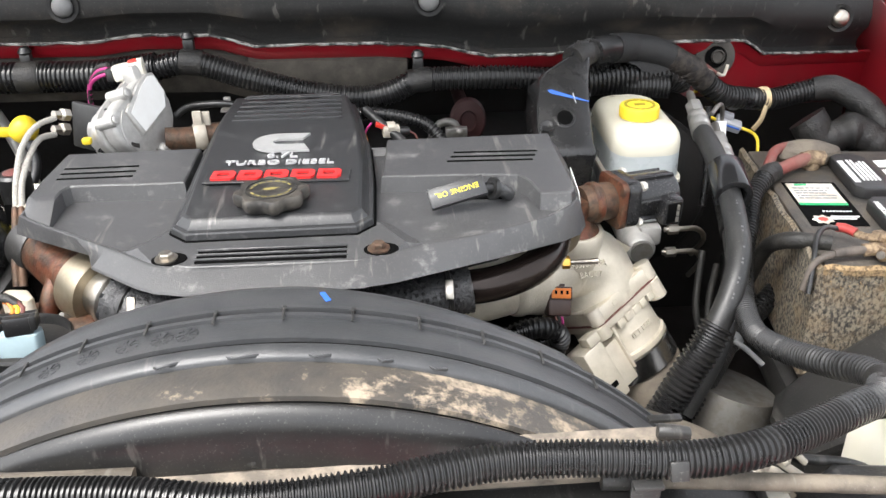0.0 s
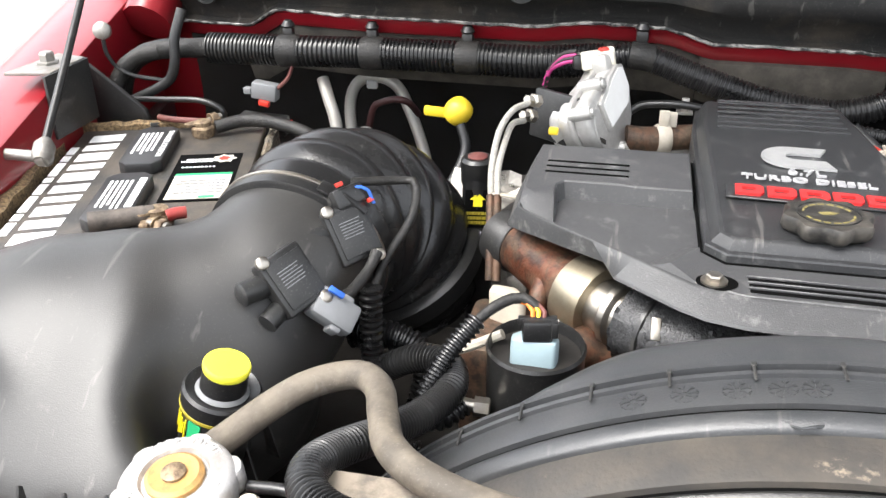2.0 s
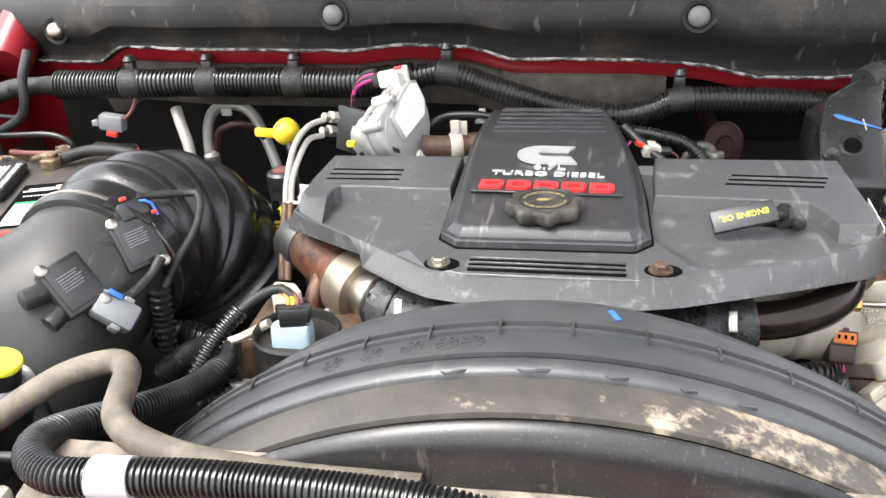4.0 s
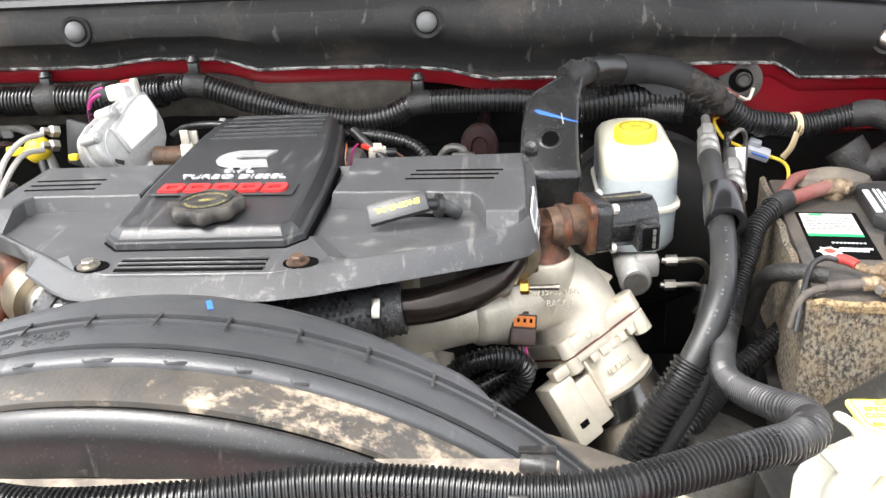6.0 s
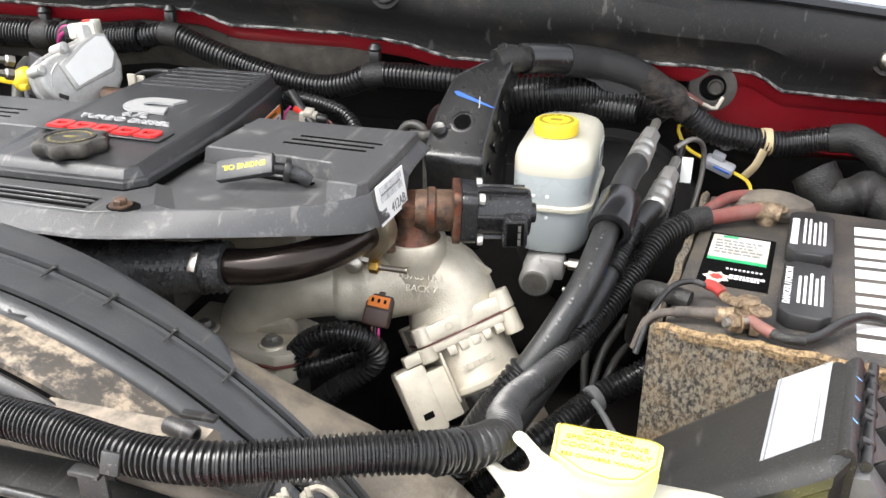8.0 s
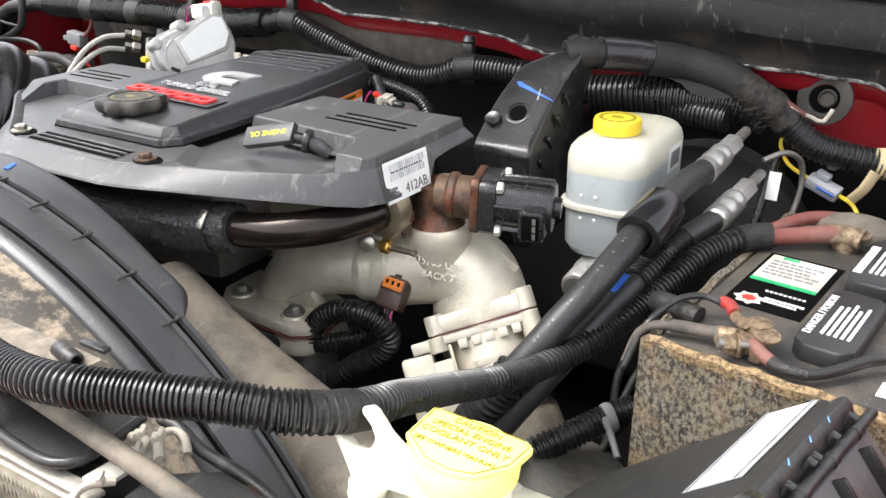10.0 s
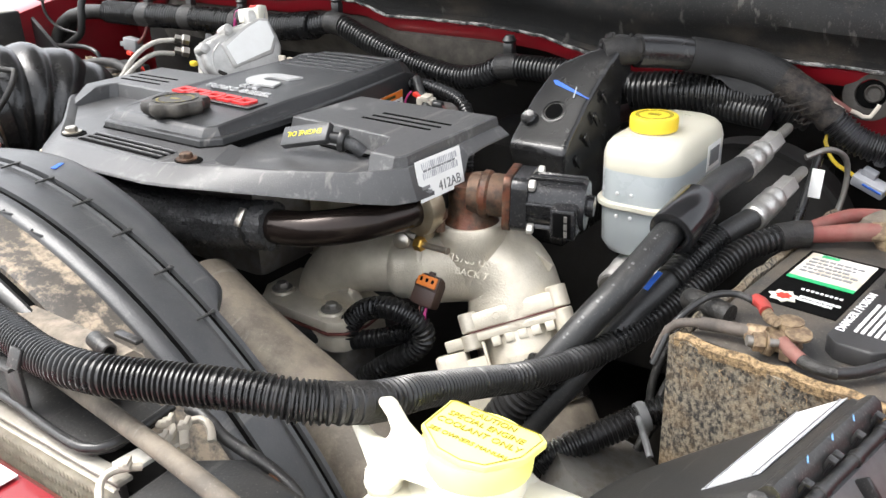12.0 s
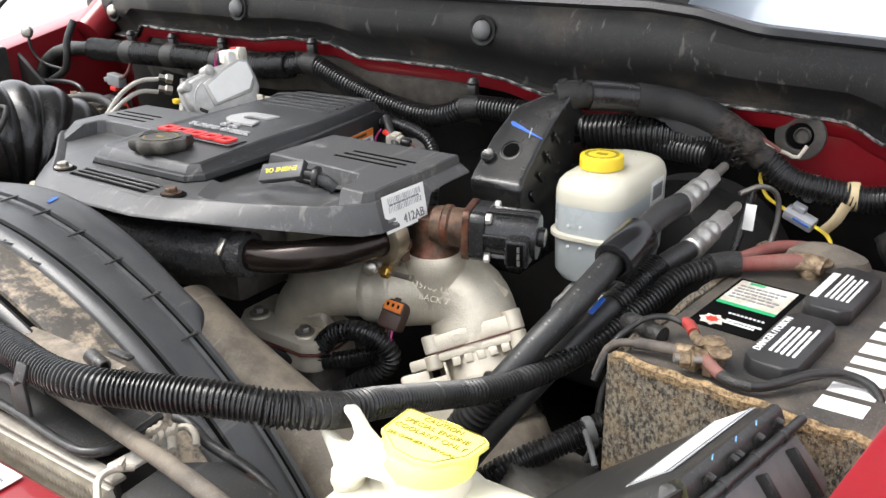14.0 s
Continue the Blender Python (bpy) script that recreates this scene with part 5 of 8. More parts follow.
part("conduit", tube([(0.250, 1.045, 1.270), (0.30, 1.050, 1.275), (0.35, 1.056, 1.2765), (0.400, 1.070, 1.272), (0.43, 1.084, 1.262)], 0.0205, 26, rib=0.0030, pitch=0.0058), M["loom"], loom)
for x in (-0.63, -0.535, -0.40, -0.205, 0.085):
    i = min(range(len(LP)), key=lambda k: abs(LP[k][0] - x))
    c = Vector(LP[i])
    d = Vector(LP[min(i + 1, len(LP) - 1)]) - Vector(LP[i - 1])
    part("tape_band", xf(lathe([(0.0148, -0.014), (0.0156, -0.012), (0.0156, 0.012), (0.0148, 0.014)], 24), along(d, c) @ Matrix.Diagonal((*((1.3, 1.3) if x < -0.25 else (1, 1)), 1, 1))), M["tape"], loom, "black tape band")
    part("clip", xf(merge(box(0.014, 0.012, 0.020, 0.003), xf(lathe([(0.007, 0), (0.009, 0.003), (0.005, 0.009)], 10), pose(0, 0, 0.009))), pose(c.x - 0.002, c.y + 0.006, c.z + 0.019)), M["black"], loom)
tail = thing("loom_branch", "thin taped loom branch beside the red cowl wall", "wiring loom", (-0.83, 1.0, 1.25))
part("branch", tube([(-0.82, 1.072, 1.288), (-0.85, 1.062, 1.28), (-0.872, 1.05, 1.255), (-0.878, 1.04, 1.22)], 0.011, 14, wob=0.1), M["tape"], tail)
part("branch", tube([(-0.775, 1.065, 1.345), (-0.783, 1.05, 1.31), (-0.785, 1.045, 1.28), (-0.80, 1.045, 1.255), (-0.85, 1.04, 1.23)], 0.0065, 12), M["rubber"], tail)
part("lead", tube([(-0.865, 1.03, 1.235), (-0.80, 1.02, 1.24), (-0.745, 1.02, 1.242), (-0.715, 1.02, 1.232), (-0.72, 1.02, 1.216), (-0.77, 1.01, 1.212), (-0.80, 0.99, 1.215)], 0.004, 10), M["black"], tail)
part("wire", tube([(-0.80, 1.05, 1.255), (-0.85, 1.04, 1.265), (-0.868, 1.03, 1.29), (-0.870, 1.03, 1.325)], 0.0028, 8), M["black"], tail)
part("eyelet", xf(lathe([(0.011, 0), (0.011, 0.008), (0.006, 0.012)], 14), along((0.3, -1, 0.3), (-0.868, 1.03, 1.322))), M["dullsteel"], tail)

# small things in the dark gap behind the cover
rear = thing("rear_harness", "black corrugated harness with a cream plug behind the cover", "wiring loom", (0.05, 0.95, 1.24))
part("conduit", tube([(-0.03, 0.975, 1.262), (0.01, 0.972, 1.268), (0.045, 0.966, 1.266), (0.078, 0.957, 1.259), (0.096, 0.946, 1.245), (0.108, 0.928, 1.222), (0.112, 0.915, 1.18)], 0.0072, 16, rib=0.0013, pitch=0.0038), M["loom"], rear)
part("conduit", tube([(0.010, 0.965, 1.276), (0.028, 0.950, 1.263), (0.055, 0.930, 1.244), (0.075, 0.910, 1.215)], 0.0055, 14), M["rubber"], rear)
part("plug", xf(merge(box(0.020, 0.014, 0.013, 0.002), box(0.010, 0.016, 0.006, 0.001, 2, (0, 0, 0.006))), pose(0.040, 0.943, 1.2555, 5, 6, 8)), M["tanplastic"], rear, "cream plug")
part("plug_lock", xf(box(0.012, 0.008, 0.005, 0.001), pose(0.028, 0.944, 1.2625, 0, 20, 0)), M["redplastic"], rear, "red lock tab")
part("plug_end", xf(lathe([(0.005, 0), (0.0055, 0.003), (0.0055, 0.010), (0.004, 0.012)], 12), along((1, 0.1, -0.05), (0.050, 0.944, 1.2545))), M["black"], rear)
part("wire", tube([(0.061, 0.945, 1.254), (0.068, 0.944, 1.250), (0.072, 0.940, 1.235), (0.070, 0.935, 1.20)], 0.0014, 6), M["redcable"], rear)
part("wire", tube([(0.018, 0.944, 1.266), (0.010, 0.943, 1.255), (0.008, 0.942, 1.230), (0.010, 0.94, 1.20)], 0.0014, 6), M["pink"], rear)
loop_ = thing("rear_coolant_pipe", "dull grey bent pipe at the firewall", "pipe", (0.105, 1.02, 1.15))
part("pipe", tube([(0.097, 1.10, 1.10), (0.094, 1.10, 1.17), (0.097, 1.10, 1.192), (0.108, 1.10, 1.206), (0.124, 1.10, 1.205), (0.132, 1.10, 1.188), (0.133, 1.10, 1.10)], 0.0055, 14), M["dullsteel"], loop_)
part("clip", xf(merge(box(0.030, 0.010, 0.014, 0.002), xf(lathe([(0.005, 0), (0.006, 0.003), (0.002, 0.005)], 8), along((0, -1, 0), (0.004, -0.004, 0)))), pose(0.128, 1.092, 1.195)), M["dullsteel"], loop_)
solo("round_cap", xf(lathe([(0.010, -0.21), (0.010, -0.001), (0.025, 0), (0.026, 0.004), (0.023, 0.010), (0.012, 0.012), (0.010, 0.008), (0.001, 0.008)], 28), along((0, -1, 0.1), (0.148, 1.140, 1.195)) @ Matrix.Diagonal((1, 1.25, 1, 1))), M["darkred"], "dull dark red cap on the firewall", "cap")
rb = thing("cover_bracket", "small brassy bracket at the cover's rear edge", "bracket", (0.172, 0.815, 1.27))
part("plate", xf(prism([(-0.016, -0.006), (0.016, -0.007), (0.020, 0.004), (0.006, 0.009), (-0.012, 0.008)], 0, 0.003, 0.0008), pose(0.172, 0.822, 1.274, 18, 4, 10)), M["brass"], rb)
part("bolt", xf(lathe([(0.006, 0), (0.006, 0.004), (0.004, 0.0055)], 6), pose(0.172, 0.822, 1.2765, 18, 4, 10)), M["dullsteel"], rb)
relay = thing("relay_plug", "black relay plug with a pale tag at the firewall", "connector", (-0.675, 1.055, 1.20))
part("body", xf(box(0.040, 0.022, 0.024, 0.003), pose(-0.664, 1.056, 1.203, 0, 4, 6)), M["black"], relay)
part("tag", xf(box(0.018, 0.0012, 0.011, 0), pose(-0.690, 1.043, 1.210, 0, -4, 0)), M["greyplug"], relay, "pale grey tag")
part("socket", xf(box(0.024, 0.018, 0.018, 0.002), pose(-0.694, 1.056, 1.208, 0, 4, 0)), M["blackmatt"], relay)
part("wire", tube([(-0.644, 1.05, 1.205), (-0.632, 1.045, 1.213), (-0.626, 1.05, 1.18), (-0.63, 1.06, 1.15)], 0.0016, 6), M["redplastic"], relay)
solo("heater_hose", tube([(-0.56, 1.12, 1.15), (-0.545, 1.11, 1.212), (-0.528, 1.105, 1.226), (-0.508, 1.10, 1.232), (-0.495, 1.11, 1.225), (-0.49, 1.14, 1.20)], 0.0045, 14), M["darkred"], "dull red hose behind the steel pipes", "hose")

tl = thing("taped_loom", "taped and corrugated loom below the red cowl wall", "wiring loom", (0.45, 1.07, 1.27))
part("taped_run", tube([(0.318, 1.026, 1.3205), (0.350, 1.05, 1.3130), (0.384, 1.060, 1.3040), (0.408, 1.064, 1.2925)], 0.0182, 26, step=0.0028, wob=0.05), M["cloth"], tl, "woven cloth tape")
part("tape_end", tube([(0.280, 0.980, 1.3290), (0.300, 1.006, 1.3250), (0.322, 1.030, 1.3195)], 0.0168, 20, step=0.003), M["tower"], tl)
part("frayed_run", tube([(0.402, 1.062, 1.2960), (0.416, 1.064, 1.288), (0.432, 1.065, 1.2800), (0.448, 1.067, 1.2670), (0.456, 1.068, 1.260)], 0.0182, 30, step=0.0016, wob=0.18, r_end=0.0155), M["frayed"], tl, "unravelled brownish tape")
fray = random.Random(11)
for k in range(26):
    c0 = Vector((0.400, 1.062, 1.2965)).lerp(Vector((0.440, 1.066, 1.266)), fray.random())
    a0 = fray.uniform(-2.6, 0.4)
    o0 = lambda a, r: Vector((0.55 * r * math.sin(a), -r * math.cos(a * 0.7), 0.75 * r * math.sin(a)))
    part("loose_thread", tube([c0 + o0(a0, 0.0176), c0 + o0(a0 + 0.5, 0.0194) + Vector((0.003, 0, -0.003)), c0 + o0(a0 + 1.0, 0.0182) + Vector((0.008, 0, -0.005))], 0.00045, 4, step=0.004), M["frayed"], tl)
# the loosened edge of the cloth hangs a little below
flap_rows = []
for k in range(13):
    c = Vector((0.338 + 0.0058 * k, 1.0335 + 0.0018 * k, 1.3030 - 0.0014 * k))
    drop = 0.002 + 0.011 * max(0.0, math.sin(k * 0.26)) ** 1.5 + 0.0012 * math.sin(k * 2.1)
    flap_rows.append([c, c + Vector((0.001, -0.0035, -drop * 0.5)), c + Vector((0.002, -0.0040 + 0.001 * math.sin(k * 1.3), -drop)), c + Vector((0.002, -0.0030, -drop)), c + Vector((0.001, -0.0022, -drop * 0.5)), c + Vector((0, 0.0015, 0))])
part("hanging_tape", loft(flap_rows), M["cloth"], tl)
part("conduit", tube([(0.446, 1.067, 1.2685), (0.464, 1.070, 1.2525), (0.486, 1.072, 1.2385), (0.520, 1.078, 1.231), (0.56, 1.09, 1.224), (0.600, 1.09, 1.232), (0.632, 1.085, 1.240)], 0.0140, 20, rib=0.0022, pitch=0.0046), M["loom"], tl)
part("taped_run", tube([(0.615, 1.088, 1.236), (0.645, 1.08, 1.238), (0.685, 1.05, 1.214), (0.72, 1.00, 1.16)], 0.017, 18, step=0.004, wob=0.15), M["tape"], tl)
part("taped_branch", tube([(0.600, 1.06, 1.205), (0.62, 1.045, 1.18), (0.66, 1.04, 1.19), (0.70, 1.02, 1.17)], 0.024, 16, step=0.004, wob=0.3), M["tape"], tl)
part("tie", xf(lathe([(0.0155, -0.004), (0.0160, 0), (0.0155, 0.004)], 22), along((1, 0.2, -0.2), (0.505, 1.084, 1.229))), M["greyplug"], tl)
part("bare_wire", tube([(0.446, 1.06, 1.284), (0.462, 1.065, 1.274), (0.474, 1.075, 1.268), (0.486, 1.082, 1.262), (0.493, 1.09, 1.274)], 0.0022, 8), M["tanplastic"], tl)
part("bare_wire", tube([(0.440, 1.06, 1.289), (0.456, 1.064, 1.280), (0.470, 1.07, 1.270)], 0.0028, 8), M["redcable"], tl)

mt_ = thing("masking_tape_tag", "strip of beige masking tape round the loom", "tape", (0.547, 1.08, 1.22))
part("wrap", xf(lathe([(0.0155, -0.006), (0.0162, 0), (0.0155, 0.006)], 22), along((1, 0.1, 0.05), (0.547, 1.088, 1.226))), M["masking"], mt_)
part("tail", tube([(0.545, 1.068, 1.222), (0.538, 1.062, 1.205), (0.528, 1.060, 1.192)], 0.0075, 10, flat=0.25), M["masking"], mt_)
plug = thing("wire_connector", "pale grey wire connector with a yellow wire", "connector", (0.495, 1.075, 1.20))
PM = pose(0.499, 1.076, 1.196, 20, 18, -12) @ Matrix.Scale(0.85, 4)
part("shell", xf(box(0.042, 0.018, 0.016, 0.003), PM), M["palegrey"], plug)
part("latch", xf(box(0.018, 0.010, 0.010, 0.002), PM @ pose(-0.006, 0.004, 0.012)), M["palegrey"], plug)
part("insert", xf(box(0.024, 0.004, 0.003, 0.001), PM @ pose(0.006, -0.0085, 0.003)), M["blue"], plug, "blue insert")
part("wire", tube([PM @ Vector((-0.020, 0, 0)), (0.462, 1.08, 1.212), (0.452, 1.085, 1.224), (0.448, 1.09, 1.236), (0.462, 1.095, 1.240)], 0.0022, 8), M["yellow"], plug)
part("wire", tube([PM @ Vector((0.020, 0, 0)), (0.530, 1.065, 1.186), (0.537, 1.06, 1.176), (0.535, 1.05, 1.160)], 0.0022, 8), M["yellow"], plug)

# ---- the two fluid hoses with crimped ends ----
def crimp_hose(name, label, top, dirv, pts, r, block=None):
    t = thing(name, label, "hose", pts[-1])
    d = Vector(dirv).normalized()
    top = Vector(top)
    part("tip", xf(lathe([(0.0045, 0), (0.0052, 0.002), (0.0052, 0.034), (0.007, 0.036)], 16), along(d, top)), M["dullsteel"], t)
    part("nut", xf(lathe([(0.0098, 0), (0.0106, 0.002), (0.0106, 0.030), (0.0098, 0.032)], 6), along(d, top + d * 0.030)), M["line"], t, "", 25)
    part("ferrule", xf(lathe([(0.010, 0), (0.0120, 0.003), (0.0120, 0.010), (0.0112, 0.012), (0.0112, 0.016), (0.0124, 0.018), (0.0124, 0.028), (0.0115, 0.030), (0.0115, 0.034), (0.0128, 0.036), (0.0128, 0.044), (0.011, 0.046)], 26),
                       along(d, top + d * 0.056)), M["ferrule"], t, "bright crimped ferrule")
    part("hose", tube([top + d * 0.095] + pts, r, 22), M["rubber"], t)
    if block:
        c0, c1 = block
        dd = (Vector(c1) - Vector(c0)).normalized()
        fl = (Vector(c1) - Vector(c0)).length
        arc_o = [(0.0200 * math.cos(radians(w)), 0.0200 * math.sin(radians(w))) for w in range(-168, 169, 8)]
        arc_i = [(0.0125 * math.cos(radians(w)), 0.0125 * math.sin(radians(w))) for w in range(165, -166, -11)]
        part("foam_sleeve", xf(prism(arc_o + arc_i, 0, fl, 0.0012), along(dd, c0, (0.55, -0.5, 0.65)) @ Matrix.Rotation(radians(62), 4, "Z")), M["gloss"], t, "glossy black split foam sleeve")
    return t


ha = crimp_hose("pressure_hose", "thick black rubber hose with crimped end and foam sleeve", (0.424, 1.030, 1.257), (-0.13, -0.93, -0.18),
                [(0.404, 0.88, 1.238), (0.398, 0.815, 1.226), (0.391, 0.762, 1.208), (0.384, 0.728, 1.194), (0.374, 0.704, 1.178), (0.363, 0.688, 1.160), (0.350, 0.675, 1.140), (0.337, 0.667, 1.119)], 0.0122,
                ((0.4040, 0.840, 1.2340), (0.3990, 0.793, 1.2215)))
hl_ = spline([(0.398, 0.815, 1.226), (0.391, 0.762, 1.208), (0.384, 0.728, 1.194), (0.374, 0.704, 1.178), (0.363, 0.688, 1.160)], 0.004)
for k in range(2, len(hl_) - 1):
    if k % 4 not in (0, 3) and k % 7:
        dv = (hl_[k + 1] - hl_[k - 1]).normalized()
        nv = (Vector((0.0, -0.72, 0.69)) - dv * Vector((0.0, -0.72, 0.69)).dot(dv)).normalized()
        part("print_bar", xf(box(0.0020, 0.0014 + 0.0006 * (k % 3), 0.0003, 0), Matrix.Translation(hl_[k] + nv * 0.0124) @ Matrix((dv, nv.cross(dv), nv)).transposed().to_4x4()), M["pin"], ha)
part("lower_conduit", tube([(0.350, 0.675, 1.140), (0.337, 0.667, 1.119), (0.322, 0.662, 1.095), (0.300, 0.655, 1.055), (0.27, 0.65, 1.0)], 0.0155, 20, rib=0.0025, pitch=0.005), M["loom"], ha)
hb = crimp_hose("return_hose", "black rubber hose with a crimped end", (0.450, 1.000, 1.225), (-0.16, -0.95, -0.20),
                [(0.418, 0.87, 1.196), (0.408, 0.82, 1.188), (0.398, 0.775, 1.176), (0.388, 0.735, 1.160), (0.372, 0.700, 1.135), (0.350, 0.672, 1.10), (0.32, 0.655, 1.05)], 0.0105)
part("wrap", tube([(0.416, 0.865, 1.196), (0.409, 0.825, 1.189), (0.402, 0.790, 1.180)], 0.0125, 18, rib=0.0020, pitch=0.004), M["loom"], hb)
part("paint_mark", xf(box(0.005, 0.020, 0.0008, 0), along((-0.1, -0.5, 0.85), (0.3960, 0.768, 1.1885), (0.25, 0.8, 0.4))), M["blue"], hb, "blue paint mark")
hl = thing("thin_line", "pale thin steel line with a paper tag", "pipe", (0.47, 1.05, 1.2))
part("line", tube([(0.448, 1.01, 1.235), (0.465, 1.03, 1.240), (0.478, 1.05, 1.225), (0.480, 1.05, 1.19), (0.472, 1.03, 1.14)], 0.0030, 10), M["dullsteel"], hl)
part("line", tube([(0.455, 1.04, 1.235), (0.452, 1.03, 1.205), (0.448, 1.0, 1.16), (0.44, 0.98, 1.12)], 0.0045, 10), M["loom"], hl)
part("tag", xf(box(0.012, 0.028, 0.0006, 0), along((-0.2, -0.95, 0.2), (0.462, 1.005, 1.212), (0, 0.2, 1))), M["paper"], hl, "white paper tag")

# ---- battery, with its felt box ----
def battery(m):
    b = thing("battery", "black dusty car battery with white print on its top", "battery", m @ Vector((0.09, 0.137, 0)), "batteries beside the engine")
    P = lambda nm, bm, mt, lb="", par=None: part(nm, xf(bm, m), M[mt], par or b, lb)
    P("case", box(0.185, 0.292, 0.17, 0.006, 2, (0.0925, 0.147, -0.087)), "battery")
    P("lid", box(0.189, 0.297, 0.012, 0.003, 2, (0.0925, 0.147, -0.007)), "battery")
    for u in (0.078, 0.200):
        cap = P("vent_cap", prism([(0.080, u - 0.043), (0.088, u - 0.051), (0.112, u - 0.051), (0.120, u - 0.043), (0.120, u + 0.043), (0.112, u + 0.051), (0.088, u + 0.051), (0.080, u + 0.043)], -0.001, 0.013, 0.002), "ventcap")
        P("cap_print", xf(bars(5, 0.060, 0.022, int(u * 1000), 0.5), pose(0.103, u, 0.0135, 0, 0, 90)), "white", "", cap)
        if u < 0.1:
            P("cap_lettering", xf(text("DANGER / POISON", 0.0082, 0.0003), pose(0.0855, u, 0.0135, 0, 0, 90)), "white", "", cap)
        else:
            P("cap_print", xf(bars(1, 0.07, 0.007, 77, 0.1), pose(0.0855, u, 0.0135, 0, 0, 90)), "white", "", cap)
    # ten plain blocks where a maker's name is printed
    u = 0.014
    for k, w in enumerate((0.019, 0.015, 0.020, 0.013, 0.020, 0.017, 0.012, 0.019, 0.016, 0.020)):
        P("name_block", prism([(0.1400, u), (0.1400, u + w), (0.1720, u + w + 0.004), (0.1720, u + 0.004)], -0.0012, -0.0004, 0), "white")
        u += w + 0.0085
    P("print_line", xf(bars(1, 0.20, 0.009, 9, 0.1), pose(0.1815, 0.15, -0.0006, 0, 0, 90)), "white")
    P("label_dark", box(0.060, 0.112, 0.0008, 0, 1, (0.041, 0.138, -0.0006)), "slot")
    P("label", box(0.052, 0.055, 0.0008, 0, 1, (0.040, 0.162, -0.0001)), "grime", "stained white label")
    P("label_band", box(0.052, 0.005, 0.0008, 0, 1, (0.040, 0.1345, 0.0001)), "green")
    P("label_spot", box(0.014, 0.005, 0.0008, 0, 1, (0.030, 0.186, 0.0001)), "green")
    P("label_print", xf(bars(5, 0.044, 0.034, 11, 0.6), pose(0.040, 0.163, 0.0005)), "greyplug")
    P("label_print", xf(bars(2, 0.03, 0.010, 12, 0.5), pose(0.052, 0.100, 0.0005)), "white")
    for k in range(9):
        P("dot", box(0.0022, 0.0022, 0.0006, 0, 1, (0.034 + 0.0036 * k, 0.116, 0.0003)), "white")
    star = [(0.014 * (1.0 if k % 2 else 0.72) * math.cos(2 * math.pi * k / 14), 0.013 * (1.0 if k % 2 else 0.72) * math.sin(2 * math.pi * k / 14)) for k in range(14)]
    P("mark", xf(prism(star, 0, 0.0006, 0), pose(0.027, 0.096, -0.0001) @ Matrix.Scale(0.85, 4)), "grime")
    P("mark_centre", xf(prism([(x * 0.72, y * 0.72) for x, y in star], 0, 0.0006, 0), pose(0.027, 0.096, 0.0005) @ Matrix.Scale(0.62, 4)), "redplastic")
    for u in (0.028, 0.240):
        P("post", xf(lathe([(0.012, -0.004), (0.0095, 0.0), (0.009, 0.018), (0.007, 0.019)], 18), pose(0.058, u, 0)), "lead")
    return b


BZ = 1.195
BM1 = Matrix.Translation((0.457, 0.690, BZ)) @ Matrix(((0.9925, 0.122, 0), (-0.122, 0.9925, 0), (0, 0, 1))).to_4x4()
BM2 = Matrix.Translation((-0.664, 1.028, 1.213)) @ Matrix(((-0.954, 0.29, 0), (-0.29, -0.954, 0), (0, 0, 1))).to_4x4() @ Matrix.Diagonal((1.19, 1.19, 1.0, 1))
battery(BM1)
battery(BM2)


def clamp(m, u, flip=1):
    c = thing("battery_terminal", "corroded battery terminal clamp with a bolt", "terminal", m @ Vector((0.058, u, 0)))
    P = lambda nm, bm, mt, lb="", sm=40: part(nm, xf(bm, m @ pose(0.058, u, 0.006) @ Matrix.Scale(0.8, 4)), M[mt], c, lb, sm)
    P("ring", lathe([(0.0105, -0.006), (0.0145, -0.005), (0.0150, 0.006), (0.0130, 0.009), (0.0105, 0.009)], 24), "lead")
    P("jaw", box(0.010, 0.020, 0.013, 0.002, 2, (0.010, -flip * 0.014, 0)), "lead")
    P("jaw", box(0.010, 0.020, 0.013, 0.002, 2, (-0.006, -flip * 0.014, 0)), "lead")
    P("bolt", xf(lathe([(0.0034, 0), (0.0034, 0.026), (0.0046, 0.0262), (0.0046, 0.031)], 12), along((-0.75, -flip * 0.6, 0.1), (0.006, -flip * 0.016, 0.006))), "dullsteel")
    P("nut", xf(lathe([(0.0076, 0), (0.0082, 0.001), (0.0082, 0.0085), (0.0072, 0.0095)], 6), along((-0.75, -flip * 0.6, 0.1), (-0.007, -flip * 0.0265, 0.0075))), "lead", "", 25)
    P("washer", xf(lathe([(0.0098, 0), (0.0098, 0.0016)], 22), along((-0.75, -flip * 0.6, 0.1), (-0.0055, -flip * 0.0252, 0.0073))), "lead")
    P("eyelet", xf(lathe([(0.0060, -0.001), (0.0110, -0.001), (0.0110, 0.0014), (0.0060, 0.0014)], 22), pose(0.012, -flip * 0.002, 0.011, 8, 6, 0)), "lead")


for m_, u_, f_ in ((BM1, 0.020, 1), (BM1, 0.240, -1), (BM2, 0.028, 1), (BM2, 0.240, -1)):
    clamp(m_, u_, f_)
W = lambda m, *p: [m @ Vector(q) for q in p]
cab = thing("battery_cables", "black battery cables clamped to the front terminal", "cable", (0.505, 0.70, 1.20))
part("taped_stub", tube([(0.474, 0.722, 1.199), (0.456, 0.728, 1.2000), (0.444, 0.734, 1.198), (0.436, 0.748, 1.190), (0.433, 0.775, 1.165), (0.43, 0.80, 1.11)], 0.0085, 16, wob=0.08), M["tape"], cab, "black taped cable")
